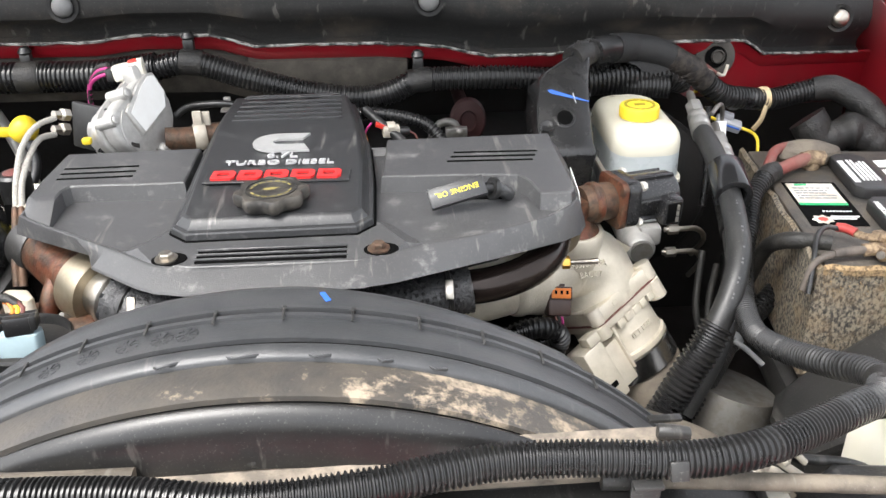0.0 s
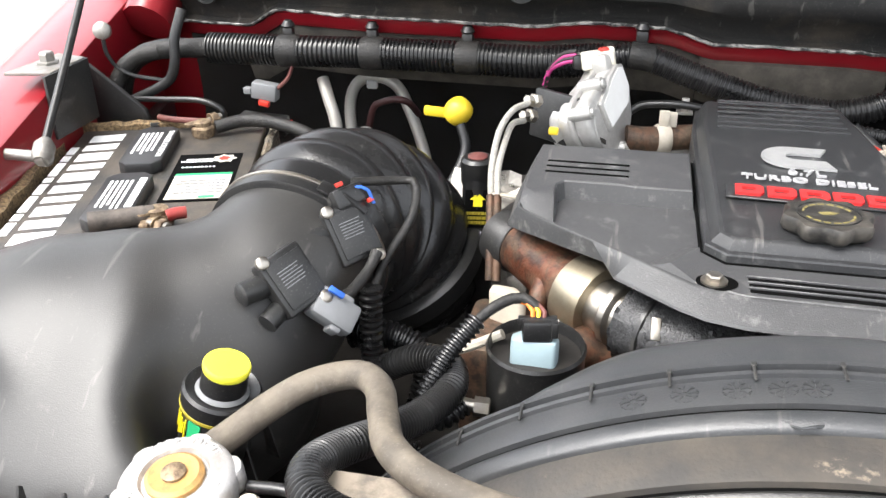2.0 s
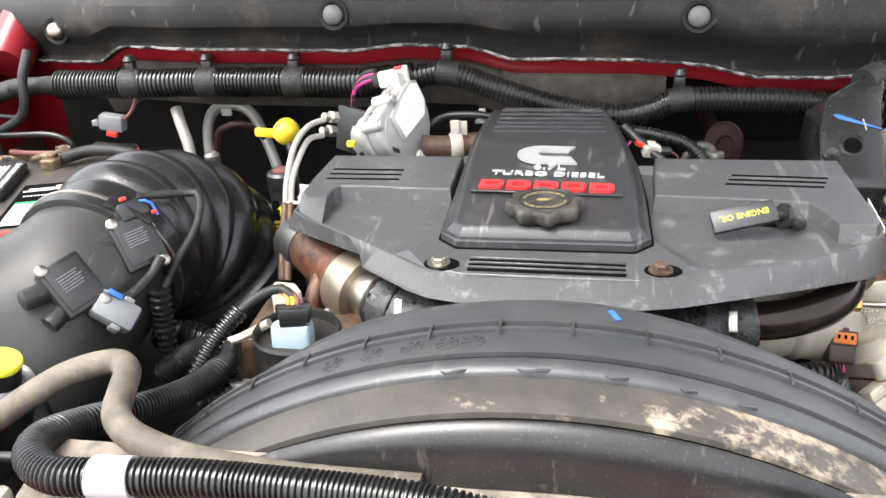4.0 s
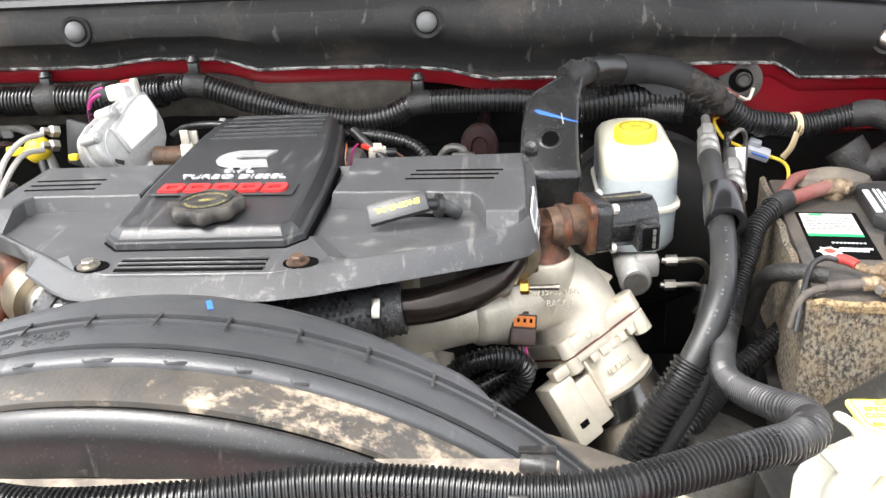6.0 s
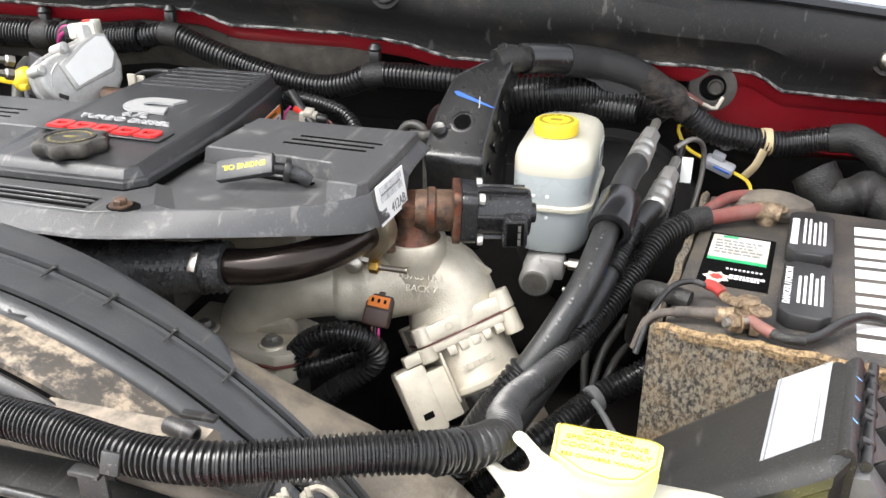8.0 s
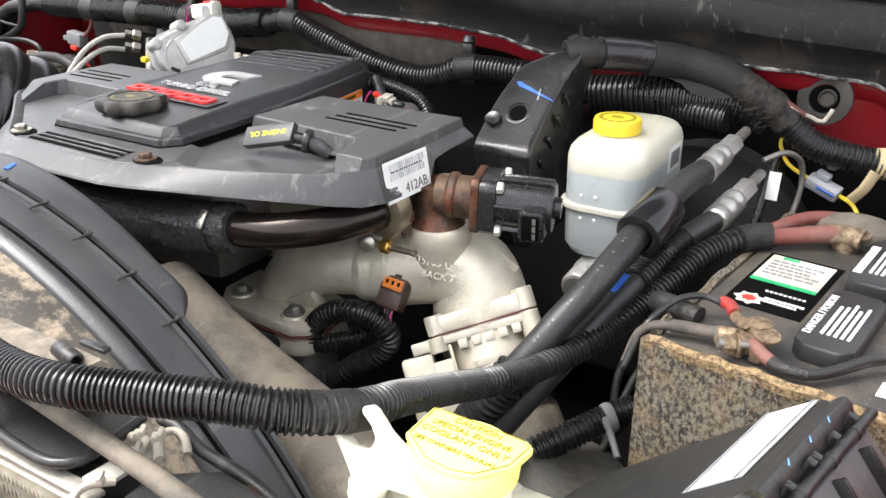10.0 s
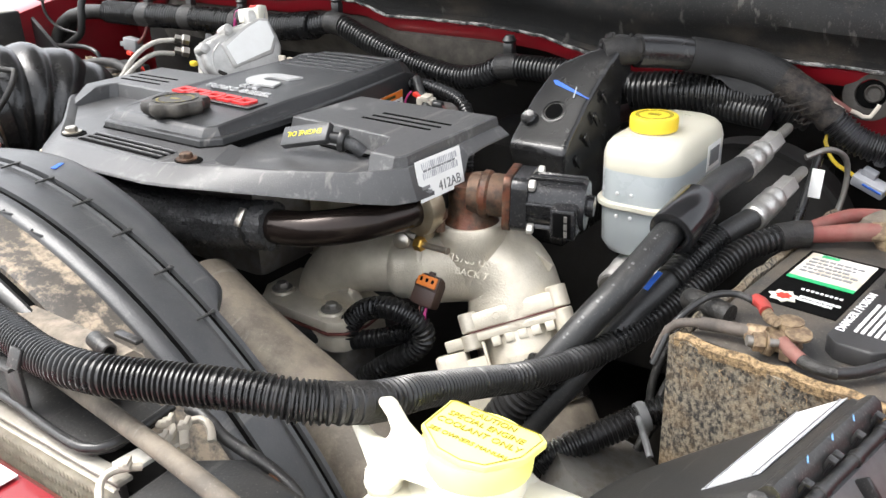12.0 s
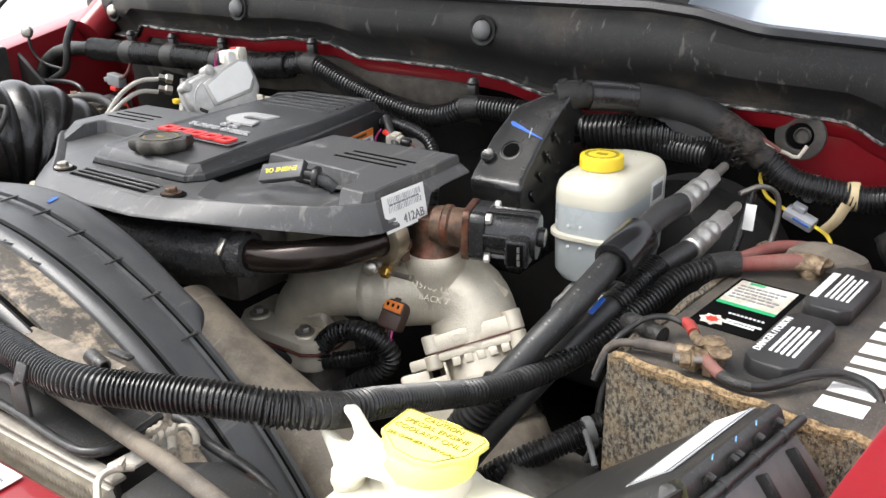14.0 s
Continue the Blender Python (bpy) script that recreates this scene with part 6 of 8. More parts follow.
part("shrink_sleeve", tube([(0.4625, 0.6925, 1.2035), (0.478, 0.6945, 1.2040), (0.4945, 0.6965, 1.2040)], 0.0048, 14), M["dirtycable"], cab, "dust caked sleeve")
part("cable", tube([(0.465, 0.6927, 1.2035), (0.452, 0.690, 1.202), (0.441, 0.688, 1.194), (0.434, 0.684, 1.17)], 0.0034, 12), M["dirtycable"], cab)
part("ear", tube([(0.4935, 0.6960, 1.2040), (0.5000, 0.6955, 1.2050), (0.5070, 0.694, 1.2060)], 0.0066, 12, flat=0.6), M["lead"], cab)
part("thin_lead", tube([(0.4875, 0.735, 1.2080), (0.474, 0.7330, 1.2120), (0.460, 0.722, 1.2120), (0.450, 0.706, 1.2060), (0.443, 0.690, 1.196), (0.436, 0.676, 1.17)], 0.0026, 12), M["black"], cab)
part("red_sleeve", tube([(0.4865, 0.738, 1.2085), (0.4930, 0.7315, 1.2100), (0.4985, 0.7225, 1.2090)], 0.0048, 12), M["redsleeve"], cab, "red insulating sleeve")
part("crimp_lug", tube([(0.4985, 0.7225, 1.2090), (0.5020, 0.7160, 1.2090), (0.5080, 0.7080, 1.2110), (0.5120, 0.7020, 1.2140)], 0.0042, 12, flat=0.5), M["lead"], cab)
part("red_sleeve", tube([(0.5186, 0.6910, 1.2060), (0.5265, 0.6835, 1.2050), (0.5350, 0.6770, 1.2040)], 0.0047, 12), M["fadedsleeve"], cab, "faded red sleeve")
part("sleeve_end", tube([(0.5335, 0.6780, 1.2040), (0.5440, 0.6735, 1.2035), (0.5580, 0.6745, 1.2030)], 0.0045, 12, wob=0.1), M["tape"], cab)
part("cable", tube([(0.5560, 0.6742, 1.2030), (0.5640, 0.6790, 1.2030), (0.5740, 0.6900, 1.2035), (0.590, 0.708, 1.2060), (0.612, 0.725, 1.204), (0.635, 0.722, 1.195), (0.65, 0.70, 1.16)], 0.0040, 12), M["black"], cab)
posc = thing("positive_cable", "red positive cable in a black corrugated sleeve", "cable", BM1 @ Vector((0.03, 0.25, 0)))
part("cable", tube([(0.535, 0.917, 1.2080), (0.518, 0.9075, 1.2075), (0.500, 0.8985, 1.2055), (0.482, 0.8870, 1.2050)], 0.0082, 18, r_end=0.0072), M["fadedsleeve"], posc, "faded red sleeve")
part("cable", tube([(0.540, 0.962, 1.2060), (0.524, 0.955, 1.2080), (0.506, 0.940, 1.2090), (0.490, 0.915, 1.2070), (0.478, 0.895, 1.2040)], 0.0062, 16), M["fadedsleeve"], posc)
part("lug", tube([(0.556, 0.915, 1.2080), (0.543, 0.917, 1.2090), (0.530, 0.914, 1.2085)], 0.0092, 16, flat=0.7), M["lead"], posc)
part("boot", xf(lathe([(0.030, 0), (0.034, 0.008), (0.030, 0.018), (0.016, 0.025), (0.002, 0.027)], 20), BM1 @ pose(0.062, 0.268, -0.002) @ Matrix.Diagonal((1.25, 0.75, 0.9, 1))), M["tanhose"], posc, "dusty terminal boot")
part("conduit", tube([(0.478, 0.886, 1.2050), (0.463, 0.868, 1.204), (0.442, 0.843, 1.196), (0.425, 0.805, 1.180), (0.408, 0.768, 1.163), (0.393, 0.727, 1.154), (0.378, 0.681, 1.153), (0.364, 0.621, 1.165), (0.360, 0.560, 1.190),
                      (0.365, 0.498, 1.220), (0.372, 0.462, 1.238), (0.366, 0.430, 1.249), (0.345, 0.408, 1.255)], 0.0098, 18, rib=0.0023, pitch=0.0040), M["loom"], posc)
part("collar", tube([(0.486, 0.890, 1.2052), (0.476, 0.884, 1.2052), (0.464, 0.8695, 1.2042)], 0.0122, 18, step=0.003, wob=0.12), M["tape"], posc)

felt = thing("battery_felt_box", "sooty brown felt box round the battery", "battery box", BM1 @ Vector((0.09, 0.13, -0.13)))


def felt_wall(m, a, b, z0, z1, th=0.007, sag=0.004):
    rows = []
    A, B = Vector((*a, 0)), Vector((*b, 0))
    nrm = Vector((-(B - A).y, (B - A).x, 0)).normalized() * th
    for k in range(25):
        c = A.lerp(B, k / 24)
        top = z1 + sag * noise.noise(Vector((k * 0.6, z0 * 9, 3)))
        w = nrm * (0.3 * noise.noise(Vector((k * 0.4, 7, 1))))
        rows.append([m @ (c + w + Vector((0, 0, z0))), m @ (c + w + Vector((0, 0, (z0 + top) / 2))), m @ (c + w + Vector((0, 0, top))), m @ (c + w + nrm * 0.5 + Vector((0, 0, top + 0.003))), m @ (c + w + nrm + Vector((0, 0, top))), m @ (c + w + nrm + Vector((0, 0, z0)))])
    return loft(rows)


part("front_wall", felt_wall(BM1, (-0.006, -0.004), (0.20, -0.004), -0.125, -0.004, -0.007), M["felt"], felt)
part("frayed_edge", felt_wall(BM1, (-0.0065, -0.0120), (0.20, -0.0120), -0.007, -0.0010, 0.009, 0.003), M["feltedge"], felt, "frayed tan upper edge")
hair = random.Random(4)
fuzz = []
for k in range(900):
    u, d = hair.uniform(-0.008, 0.198), hair.random() ** 2
    p0 = Vector((u, -0.0120 - 0.001 * hair.random(), -0.001 - 0.030 * d))
    p1 = p0 + Vector((hair.uniform(-0.004, 0.004), -hair.uniform(0.0005, 0.0022), hair.uniform(-0.004, 0.0045)))
    w_ = Vector((0.00028, 0, 0.0002))
    fuzz += [p0 - w_, p0 + w_, p1]
part("fuzz", xf(bm_from(fuzz, [[3 * k, 3 * k + 1, 3 * k + 2] for k in range(900)]), BM1), M["feltedge"], felt, "loose tan fibres")
part("side_wall", felt_wall(BM1, (-0.004, 0.300), (-0.004, -0.010), -0.125, -0.002, -0.007), M["felt"], felt)
felt2 = thing("battery_felt_box", "sooty brown felt box round the battery", "battery box", BM2 @ Vector((0.09, 0.13, -0.13)))
part("side_wall", felt_wall(BM2, (0.197, 0.29), (0.197, -0.012), -0.125, 0.002, 0.009), M["felt"], felt2)
part("back_wall", felt_wall(BM2, (0.20, -0.006), (0.02, -0.006), -0.125, 0.002, 0.009), M["felt"], felt2)
part("inner_wall", felt_wall(BM2, (-0.006, -0.01), (-0.006, 0.28), -0.125, -0.004, 0.008), M["felt"], felt2)
part("frayed_edge", felt_wall(BM2, (0.1945, 0.29), (0.1945, -0.012), -0.010, 0.0035, 0.013, 0.003), M["feltedge"], felt2, "frayed tan upper edge")
part("frayed_edge", felt_wall(BM2, (0.20, -0.0035), (0.02, -0.0035), -0.010, 0.0035, 0.013, 0.003), M["feltedge"], felt2, "frayed tan upper edge")
for b_, z in ((BM1, 1.02), (BM2, 1.04)):
    solo("battery_tray", xf(box(0.22, 0.31, 0.04, 0.004), b_ @ pose(0.0925, 0.137, -0.165)), M["blackmatt"], "black plastic tray under the battery", "tray")

c2 = thing("battery_cables", "black cable and red cap on the rear battery", "cable", BM2 @ Vector((0.03, 0.2, 0)))
part("cable", tube(W(BM2, (0.045, 0.028, 0.010), (0.015, 0.020, 0.014), (-0.02, 0.030, 0.012), (-0.06, 0.055, 0.0), (-0.10, 0.08, -0.05)), 0.008, 14), M["tape"], c2)
part("red_cap", tube(W(BM2, (0.050, 0.245, 0.012), (0.043, 0.242, 0.013), (0.036, 0.239, 0.012)), 0.0060, 14), M["redsleeve"], c2)
part("sleeve", tube(W(BM2, (0.060, 0.24, 0.012), (0.085, 0.245, 0.012), (0.11, 0.25, 0.012)), 0.0090, 14, wob=0.15), M["dirtycable"], c2)
part("lead", tube(W(BM2, (0.055, 0.020, 0.014), (0.09, 0.005, 0.012), (0.11, -0.01, 0.010)), 0.004, 10), M["redcable"], c2)

# ---- fuse box ----
fuse = thing("fuse_box", "black fuse box with a sloping lid and white label", "fuse box", (0.54, 0.58, 1.10))


def lid_z(x, y):
    return 0.848 + 0.8918 * x - 0.2296 * y


lid_plan = [(0.408, 0.566), (0.410, 0.640), (0.420, 0.658), (0.440, 0.661), (0.474, 0.6560), (0.540, 0.6435), (0.568, 0.6405), (0.5765, 0.635), (0.5806, 0.6195), (0.5590, 0.507), (0.5535, 0.5010), (0.5440, 0.5035), (0.4845, 0.5313)]
lid_plan = lid_plan[::-1]
fl_rings = []
for d, dz in ((-0.004, -0.060), (-0.004, -0.020), (-0.0055, -0.018), (-0.0055, -0.010), (-0.0030, -0.0085), (0.0, -0.004), (0.003, -0.0010), (0.008, 0.0)):
    fl_rings.append([Vector((x, y, lid_z(x, y) + dz)) for x, y in inset(lid_plan, d)])
part("lid", loft(fl_rings), M["blackmatt"], fuse, "scuffed black sloping lid", 30)
part("body", prism([(0.425, 0.580), (0.550, 0.520), (0.574, 0.625), (0.430, 0.645)], 0.98, 1.045, 0.004), M["blackmatt"], fuse)
lab_q = [(0.5214, 0.5357), (0.5515, 0.5290), (0.5711, 0.6327), (0.5405, 0.6470)]
lbl = prism(lab_q, 0, 0.0008, 0)
for v in lbl.verts:
    v.co.z += lid_z(v.co.x, v.co.y) + 0.0006
part("label", lbl, M["palegrey"], fuse, "silver grey label with a white field")
fld = prism(inset(lab_q, 0.0040), 0, 0.0006, 0)
for v in fld.verts:
    v.co.z += lid_z(v.co.x, v.co.y) + 0.0016
part("label_field", fld, M["paper"], fuse, "white field of the label")
for t_ in (0.25, 0.75):
    q0, q1 = Vector(lab_q[0]).lerp(Vector(lab_q[1]), t_ * 0.2 + (0.72 if t_ > 0.5 else 0.02)), Vector(lab_q[3]).lerp(Vector(lab_q[2]), t_ * 0.2 + (0.72 if t_ > 0.5 else 0.02))
    part("label_line", tube([(*q0, lid_z(*q0) + 0.0018), (*((q0 + q1) / 2), lid_z(*((q0 + q1) / 2)) + 0.0018), (*q1, lid_z(*q1) + 0.0018)], 0.0005, 6), M["greyplug"], fuse)
# the clipped side: a sloping shoulder with upright clips, a loose tube along it, and a dusty ribbed wall below
ex = lambda y: 0.5576 + (y - 0.4996) * 0.19
crest = lambda y: lid_z(ex(y), y)
run = [0.507 + 0.0108 * k for k in range(12)]
part("shoulder", loft([[Vector((ex(y) + dx, y, crest(y) + dz)) for dx, dz in ((-0.0045, -0.04), (-0.0040, -0.0050), (0.000, -0.0004), (0.0035, 0.0008), (0.0072, -0.0020), (0.0094, -0.0090), (0.0098, -0.05))] for y in run]), M["blackmatt"], fuse)
for y in (0.5250, 0.5520, 0.5585, 0.5850, 0.6110):
    part("clip", xf(merge(box(0.0024, 0.0048, 0.014, 0.0008), box(0.0050, 0.0046, 0.0022, 0.0006, 2, (0.0014, 0, 0.0066))), pose(ex(y) + 0.0092, y, crest(y) - 0.0085, 0, 16, -10)), M["black"], fuse)
part("edge_bar", tube([(ex(y) + 0.0150, y, crest(y) - 0.0125) for y in (0.512, 0.54, 0.57, 0.60, 0.622, 0.640)], 0.0034, 12), M["rubber"], fuse, "loose black tube along the edge")
for y in (0.535, 0.575, 0.612):
    part("tube_clip", xf(lathe([(0.0036, -0.003), (0.0044, -0.0025), (0.0044, 0.0025), (0.0036, 0.003)], 16), along((0.19, 1, -0.06), (ex(y) + 0.0150, y, crest(y) - 0.0125))), M["black"], fuse)
part("outer_wall", loft([[Vector((ex(y) + dx, y, crest(y) + dz)) for dx, dz in ((0.009, -0.15), (0.0095, -0.0185), (0.018, -0.0180), (0.040, -0.044), (0.048, -0.15))] for y in run]), M["pin"], fuse, "dusty grey outer wall")
for y in (0.525, 0.565, 0.605):
    part("side_rib", xf(box(0.034, 0.0035, 0.012, 0.001), pose(ex(y) + 0.032, y, crest(y) - 0.032, 0, 50, -10)), M["black"], fuse)
for y in (0.5400, 0.5680, 0.5940):
    part("paint_mark", xf(box(0.0008, 0.0085, 0.0004, 0), pose(ex(y) + 0.0050, y, crest(y) + 0.0008, -10, 22, 10)), M["chalkblue"], fuse)

# ---- coolant tank with lettered lid ----
tank = thing("coolant_tank", "white plastic coolant tank with a yellow lid", "coolant tank", (0.43, 0.42, 1.15))


def tank_ring(d, z):
    x0, x1, y0, y1 = 0.372 + d, 0.530 - d, 0.300 + d, 0.492 - d
    poly, r = [], 0.032
    for cx, cy, a0 in ((x1 - r, y1 - r, 0), (x0 + r, y1 - r, 90), (x0 + r, y0 + r, 180), (x1 - r, y0 + r, 270)):
        poly += [Vector((cx + r * math.cos(radians(a0 + 15 * i)), cy + r * math.sin(radians(a0 + 15 * i)), z)) for i in range(7)]
    return poly


part("body", loft([tank_ring(0.0, 1.00), tank_ring(0.0, 1.180), tank_ring(0.003, 1.193), tank_ring(0.010, 1.203), tank_ring(0.022, 1.209), tank_ring(0.034, 1.211)]), M["tank"], tank)
TL = pose(0.429, 0.452, 1.196, -4, 2, 0)
part("neck", xf(lathe([(0.040, 0.006), (0.034, 0.012), (0.027, 0.016), (0.027, 0.034)], 36), TL), M["tank"], tank)
part("collar", xf(lathe([(0.0270, 0.0), (0.0295, 0.002), (0.0300, 0.009), (0.027, 0.014)], 36), TL @ pose(0, 0, 0.027)), M["lidlemon"], tank, "bright yellow cap collar")
hexl = [(-0.030, 0.0200), (-0.028, 0.0215), (0.0255, 0.0215), (0.0310, 0.0175), (0.0295, -0.003), (0.018, -0.0205), (0.006, -0.0245), (-0.010, -0.0225), (-0.0285, -0.009)]
lid = part("lid", xf(prism(hexl, 0, 0.0045, 0.0015), TL @ pose(0, 0, 0.0395)), M["lidlemon"], tank, "bright yellow lid with warning print")
LT = TL @ pose(0, 0, 0.0444)
edge_l = [(x * 0.93, y * 0.93) for x, y in hexl]
for p, q in zip(edge_l, edge_l[1:] + edge_l[:1]):
    part("border", tube([LT @ Vector((*p, 0)), LT @ Vector(((p[0] + q[0]) / 2, (p[1] + q[1]) / 2, 0)), LT @ Vector((*q, 0))], 0.0003, 5), M["ochre"], lid)
for row, (s, y, sz) in enumerate((("CAUTION", 0.0155, 0.0062), ("SPECIAL ENGINE", 0.0085, 0.0062), ("COOLANT ONLY", 0.0010, 0.0064), ("SEE OWNERS MANUAL", -0.0085, 0.0046))):
    part("lettering", xf(text(s, sz, 0.0002), LT @ pose(0.0, y, 0)), M["ochre"], lid)
# forked bracket plate that holds the conduit
fork = [(-0.004, 0.042), (-0.001, 0.0445), (0.003, 0.043), (0.013, 0.035), (0.025, 0.029), (0.040, 0.022), (0.044, 0.010), (0.020, 0.008), (0.016, 0.003), (0.013, -0.002), (0.007, -0.005), (0.001, -0.005), (-0.002, -0.001),
        (0.0, 0.006), (-0.007, 0.014), (-0.018, 0.025), (-0.013, 0.026), (-0.005, 0.022), (0.003, 0.022), (0.007, 0.025), (0.008, 0.030), (0.004, 0.035), (-0.002, 0.039)]
FK = Matrix.Translation((0.385, 0.419, 1.216)) @ Matrix((Vector((1, 0, 0)), Vector((0, 0.428, 0.904)), Vector((0, -0.904, 0.428)))).transposed().to_4x4()
part("fork", xf(prism(fork, -0.010, 0.0, 0.0025), FK), M["tank"], tank)
part("fork_foot", tube([(0.392, 0.426, 1.219), (0.388, 0.432, 1.20), (0.385, 0.44, 1.15)], 0.010, 14), M["tank"], tank)
lid2 = thing("washer_cap", "yellow washer bottle cap with dark print", "cap", (0.532, 0.44, 1.15))
part("cap", xf(lathe([(0.030, -0.02), (0.032, -0.015), (0.032, 0.0), (0.030, 0.004), (0.001, 0.005)], 32), pose(0.537, 0.466, 1.190, -8, 0, 0)), M["lemon"], lid2)
part("print_mark", xf(bars(2, 0.036, 0.022, 31, 0.5), pose(0.537, 0.466, 1.1954, -8, 0, 0)), M["ochre"], lid2)
part("neck", xf(lathe([(0.026, -0.10), (0.026, 0.0)], 24), pose(0.537, 0.466, 1.172)), M["tank"], lid2)

# ---- lower hoses by the battery box ----
low = thing("lower_conduit", "black corrugated conduit low beside the battery box", "wiring loom", (0.40, 0.74, 1.06))
part("conduit", tube([(0.47, 0.80, 1.10), (0.43, 0.775, 1.078), (0.405, 0.757, 1.068), (0.375, 0.722, 1.055), (0.345, 0.69, 1.040), (0.30, 0.66, 1.00)], 0.0115, 18, rib=0.0020, pitch=0.0042), M["loom"], low)
part("tie", xf(lathe([(0.0130, -0.004), (0.0138, 0), (0.0130, 0.004)], 20), along((0.6, 0.6, 0.2), (0.402, 0.752, 1.067))), M["greyplug"], low)
part("tie_tail", tube([(0.402, 0.742, 1.072), (0.412, 0.730, 1.068), (0.425, 0.715, 1.058)], 0.003, 8), M["greyplug"], low)
for k in range(3):
    solo("cable", tube([(0.40 + 0.02 * k, 0.86, 1.12 - 0.02 * k), (0.385 + 0.015 * k, 0.82, 1.07), (0.39, 0.79 - 0.02 * k, 1.01), (0.37, 0.76, 0.96)], 0.0042, 12), M["tape"], "dark cable deep beside the engine", "cable", "deep cables")
solo("power_steering_body", xf(lathe([(0.02, 0), (0.05, 0.01), (0.055, 0.05), (0.05, 0.08)], 28), along((0.3, 0.2, 1), (0.37, 0.70, 0.96))), M["dullsteel"], "dirty cast pump body low in the bay", "pump")


# ---- air filter housing and intake duct ----
air = thing("air_filter_housing", "large rounded black air filter housing", "air filter", (-0.6, 0.55, 1.15))
base = [(-0.452, 0.630), (-0.510, 0.660), (-0.600, 0.668), (-0.660, 0.664), (-0.702, 0.642), (-0.722, 0.595), (-0.714, 0.525), (-0.690, 0.450), (-0.620, 0.402), (-0.520, 0.392), (-0.480, 0.405), (-0.468, 0.440), (-0.462, 0.520), (-0.445, 0.570)]


def smooth_ring(poly, n=84):
    pts = [Vector((*p, 0)) for p in poly]
    m = len(pts)
    out = []
    for k in range(n):
        s = k * m / n
        i, t = int(s), s - int(s)
        a, b, c, d = pts[(i - 1) % m], pts[i % m], pts[(i + 1) % m], pts[(i + 2) % m]
        out.append(0.5 * ((2 * b) + (c - a) * t + (2 * a - 5 * b + 4 * c - d) * t * t + (3 * b - a - 3 * c + d) * t ** 3))
    return out


ring0 = smooth_ring(base)
cen = Vector((-0.600, 0.560, 0))
prof = [(1.0, 1.10), (1.0, 1.172), (0.992, 1.184), (0.96, 1.194), (0.90, 1.204), (0.82, 1.216), (0.72, 1.230), (0.60, 1.246), (0.46, 1.263), (0.31, 1.277), (0.17, 1.286), (0.07, 1.289), (0.01, 1.290)]
rings = []
for p in spline([(sc, 0, z * 4) for sc, z in prof], 0.012):
    rings.append([cen + (q - cen) * p.x + Vector((0.032 * (1 - p.x), 0.022 * (1 - p.x), p.z / 4)) for q in ring0])
hb_ = loft(rings)
# a round hollow in the flank where the gauge stands
gc = Vector((-0.463, 0.484))
for v in hb_.verts:
    d = (v.co.xy - gc).length
    if d < 0.060 and v.co.z > 1.15:
        u = min(1, (0.060 - d) / 0.028)
        v.co.z += (1.150 - v.co.z) * u * u * (3 - 2 * u)
part("rim", loft([[cen + (p - cen) * s + Vector((0, 0, z)) for p in ring0] for s, z in ((1.0, 1.158), (1.04, 1.160), (1.045, 1.170), (1.04, 1.178), (1.0, 1.180))]), M["blackmatt"], air)
# upright fins along the front, a braced rail along the side
nr = len(ring0)
for k in range(13):
    p = ring0[int(nr * (0.50 + 0.0305 * k)) % nr]
    d = (p - cen).normalized()
    fin = prism([(0, 0.062), (0, 0), (0.024, 0), (0.008, 0.060), (0.004, 0.066)], -0.0008, 0.0008, 0)
    part("fin", xf(fin, Matrix.Translation(p + Vector((0, 0, 1.150))) @ Matrix((d, Vector((0, 0, 1)), d.cross(Vector((0, 0, 1))))).transposed().to_4x4()), M["blackmatt"], air)
side = [p for p in ring0 if p.x < -0.69 and p.y > 0.46]
side.sort(key=lambda p: p.y)
rail_o = [cen + (p - cen) * 1.27 + Vector((0, 0.0, 1.192)) for p in side]
part("side_rail", tube(rail_o, 0.0028, 8), M["blackmatt"], air)
for k in range(len(side) - 1):
    q = cen + (side[k] - cen) * 1.0 + Vector((0, 0, 1.196))
    part("rung", tube([q, (q + rail_o[k + 1]) / 2, rail_o[k + 1]], 0.0022, 6), M["blackmatt"], air)
    part("rung", tube([q, (q + rail_o[k]) / 2, rail_o[k]], 0.0016, 6), M["blackmatt"], air)
for at, rz in (((-0.60, 0.372, 1.165), 0), ((-0.53, 0.366, 1.160), 4)):
    part("latch", xf(box(0.036, 0.010, 0.05, 0.003), pose(*at, -12, 0, rz)), M["black"], air)
# the outlet neck with its clamp, then the ribbed duct
neck = [(-0.522, 0.540, 1.142), (-0.506, 0.588, 1.188), (-0.490, 0.624, 1.219), (-0.478, 0.668, 1.234), (-0.474, 0.690, 1.236)]
hump = tube([(-0.655, 0.540, 1.150), (-0.632, 0.550, 1.170), (-0.60, 0.556, 1.176), (-0.57, 0.562, 1.172), (-0.540, 0.570, 1.160)], 0.118, 48, r_end=0.100)
slope = tube([(-0.620, 0.535, 1.160), (-0.575, 0.563, 1.180), (-0.532, 0.592, 1.199), (-0.490, 0.622, 1.217)], 0.118, 48, r_end=0.076)
lid = part("lid", merge(hb_, tube(neck, 0.080, 48, r_end=0.073), hump, slope), M["airbox"], air, "satin black lid with its outlet neck", 80)
skin = lid.modifiers.new("skin", "REMESH")
skin.mode, skin.voxel_size, skin.use_smooth_shade = "VOXEL", 0.004, True
soft_ = lid.modifiers.new("soften", "SMOOTH")
soft_.factor, soft_.iterations = 0.5, 110
duct = thing("intake_duct", "black ribbed rubber intake duct with a clamp", "duct", (-0.46, 0.75, 1.15))
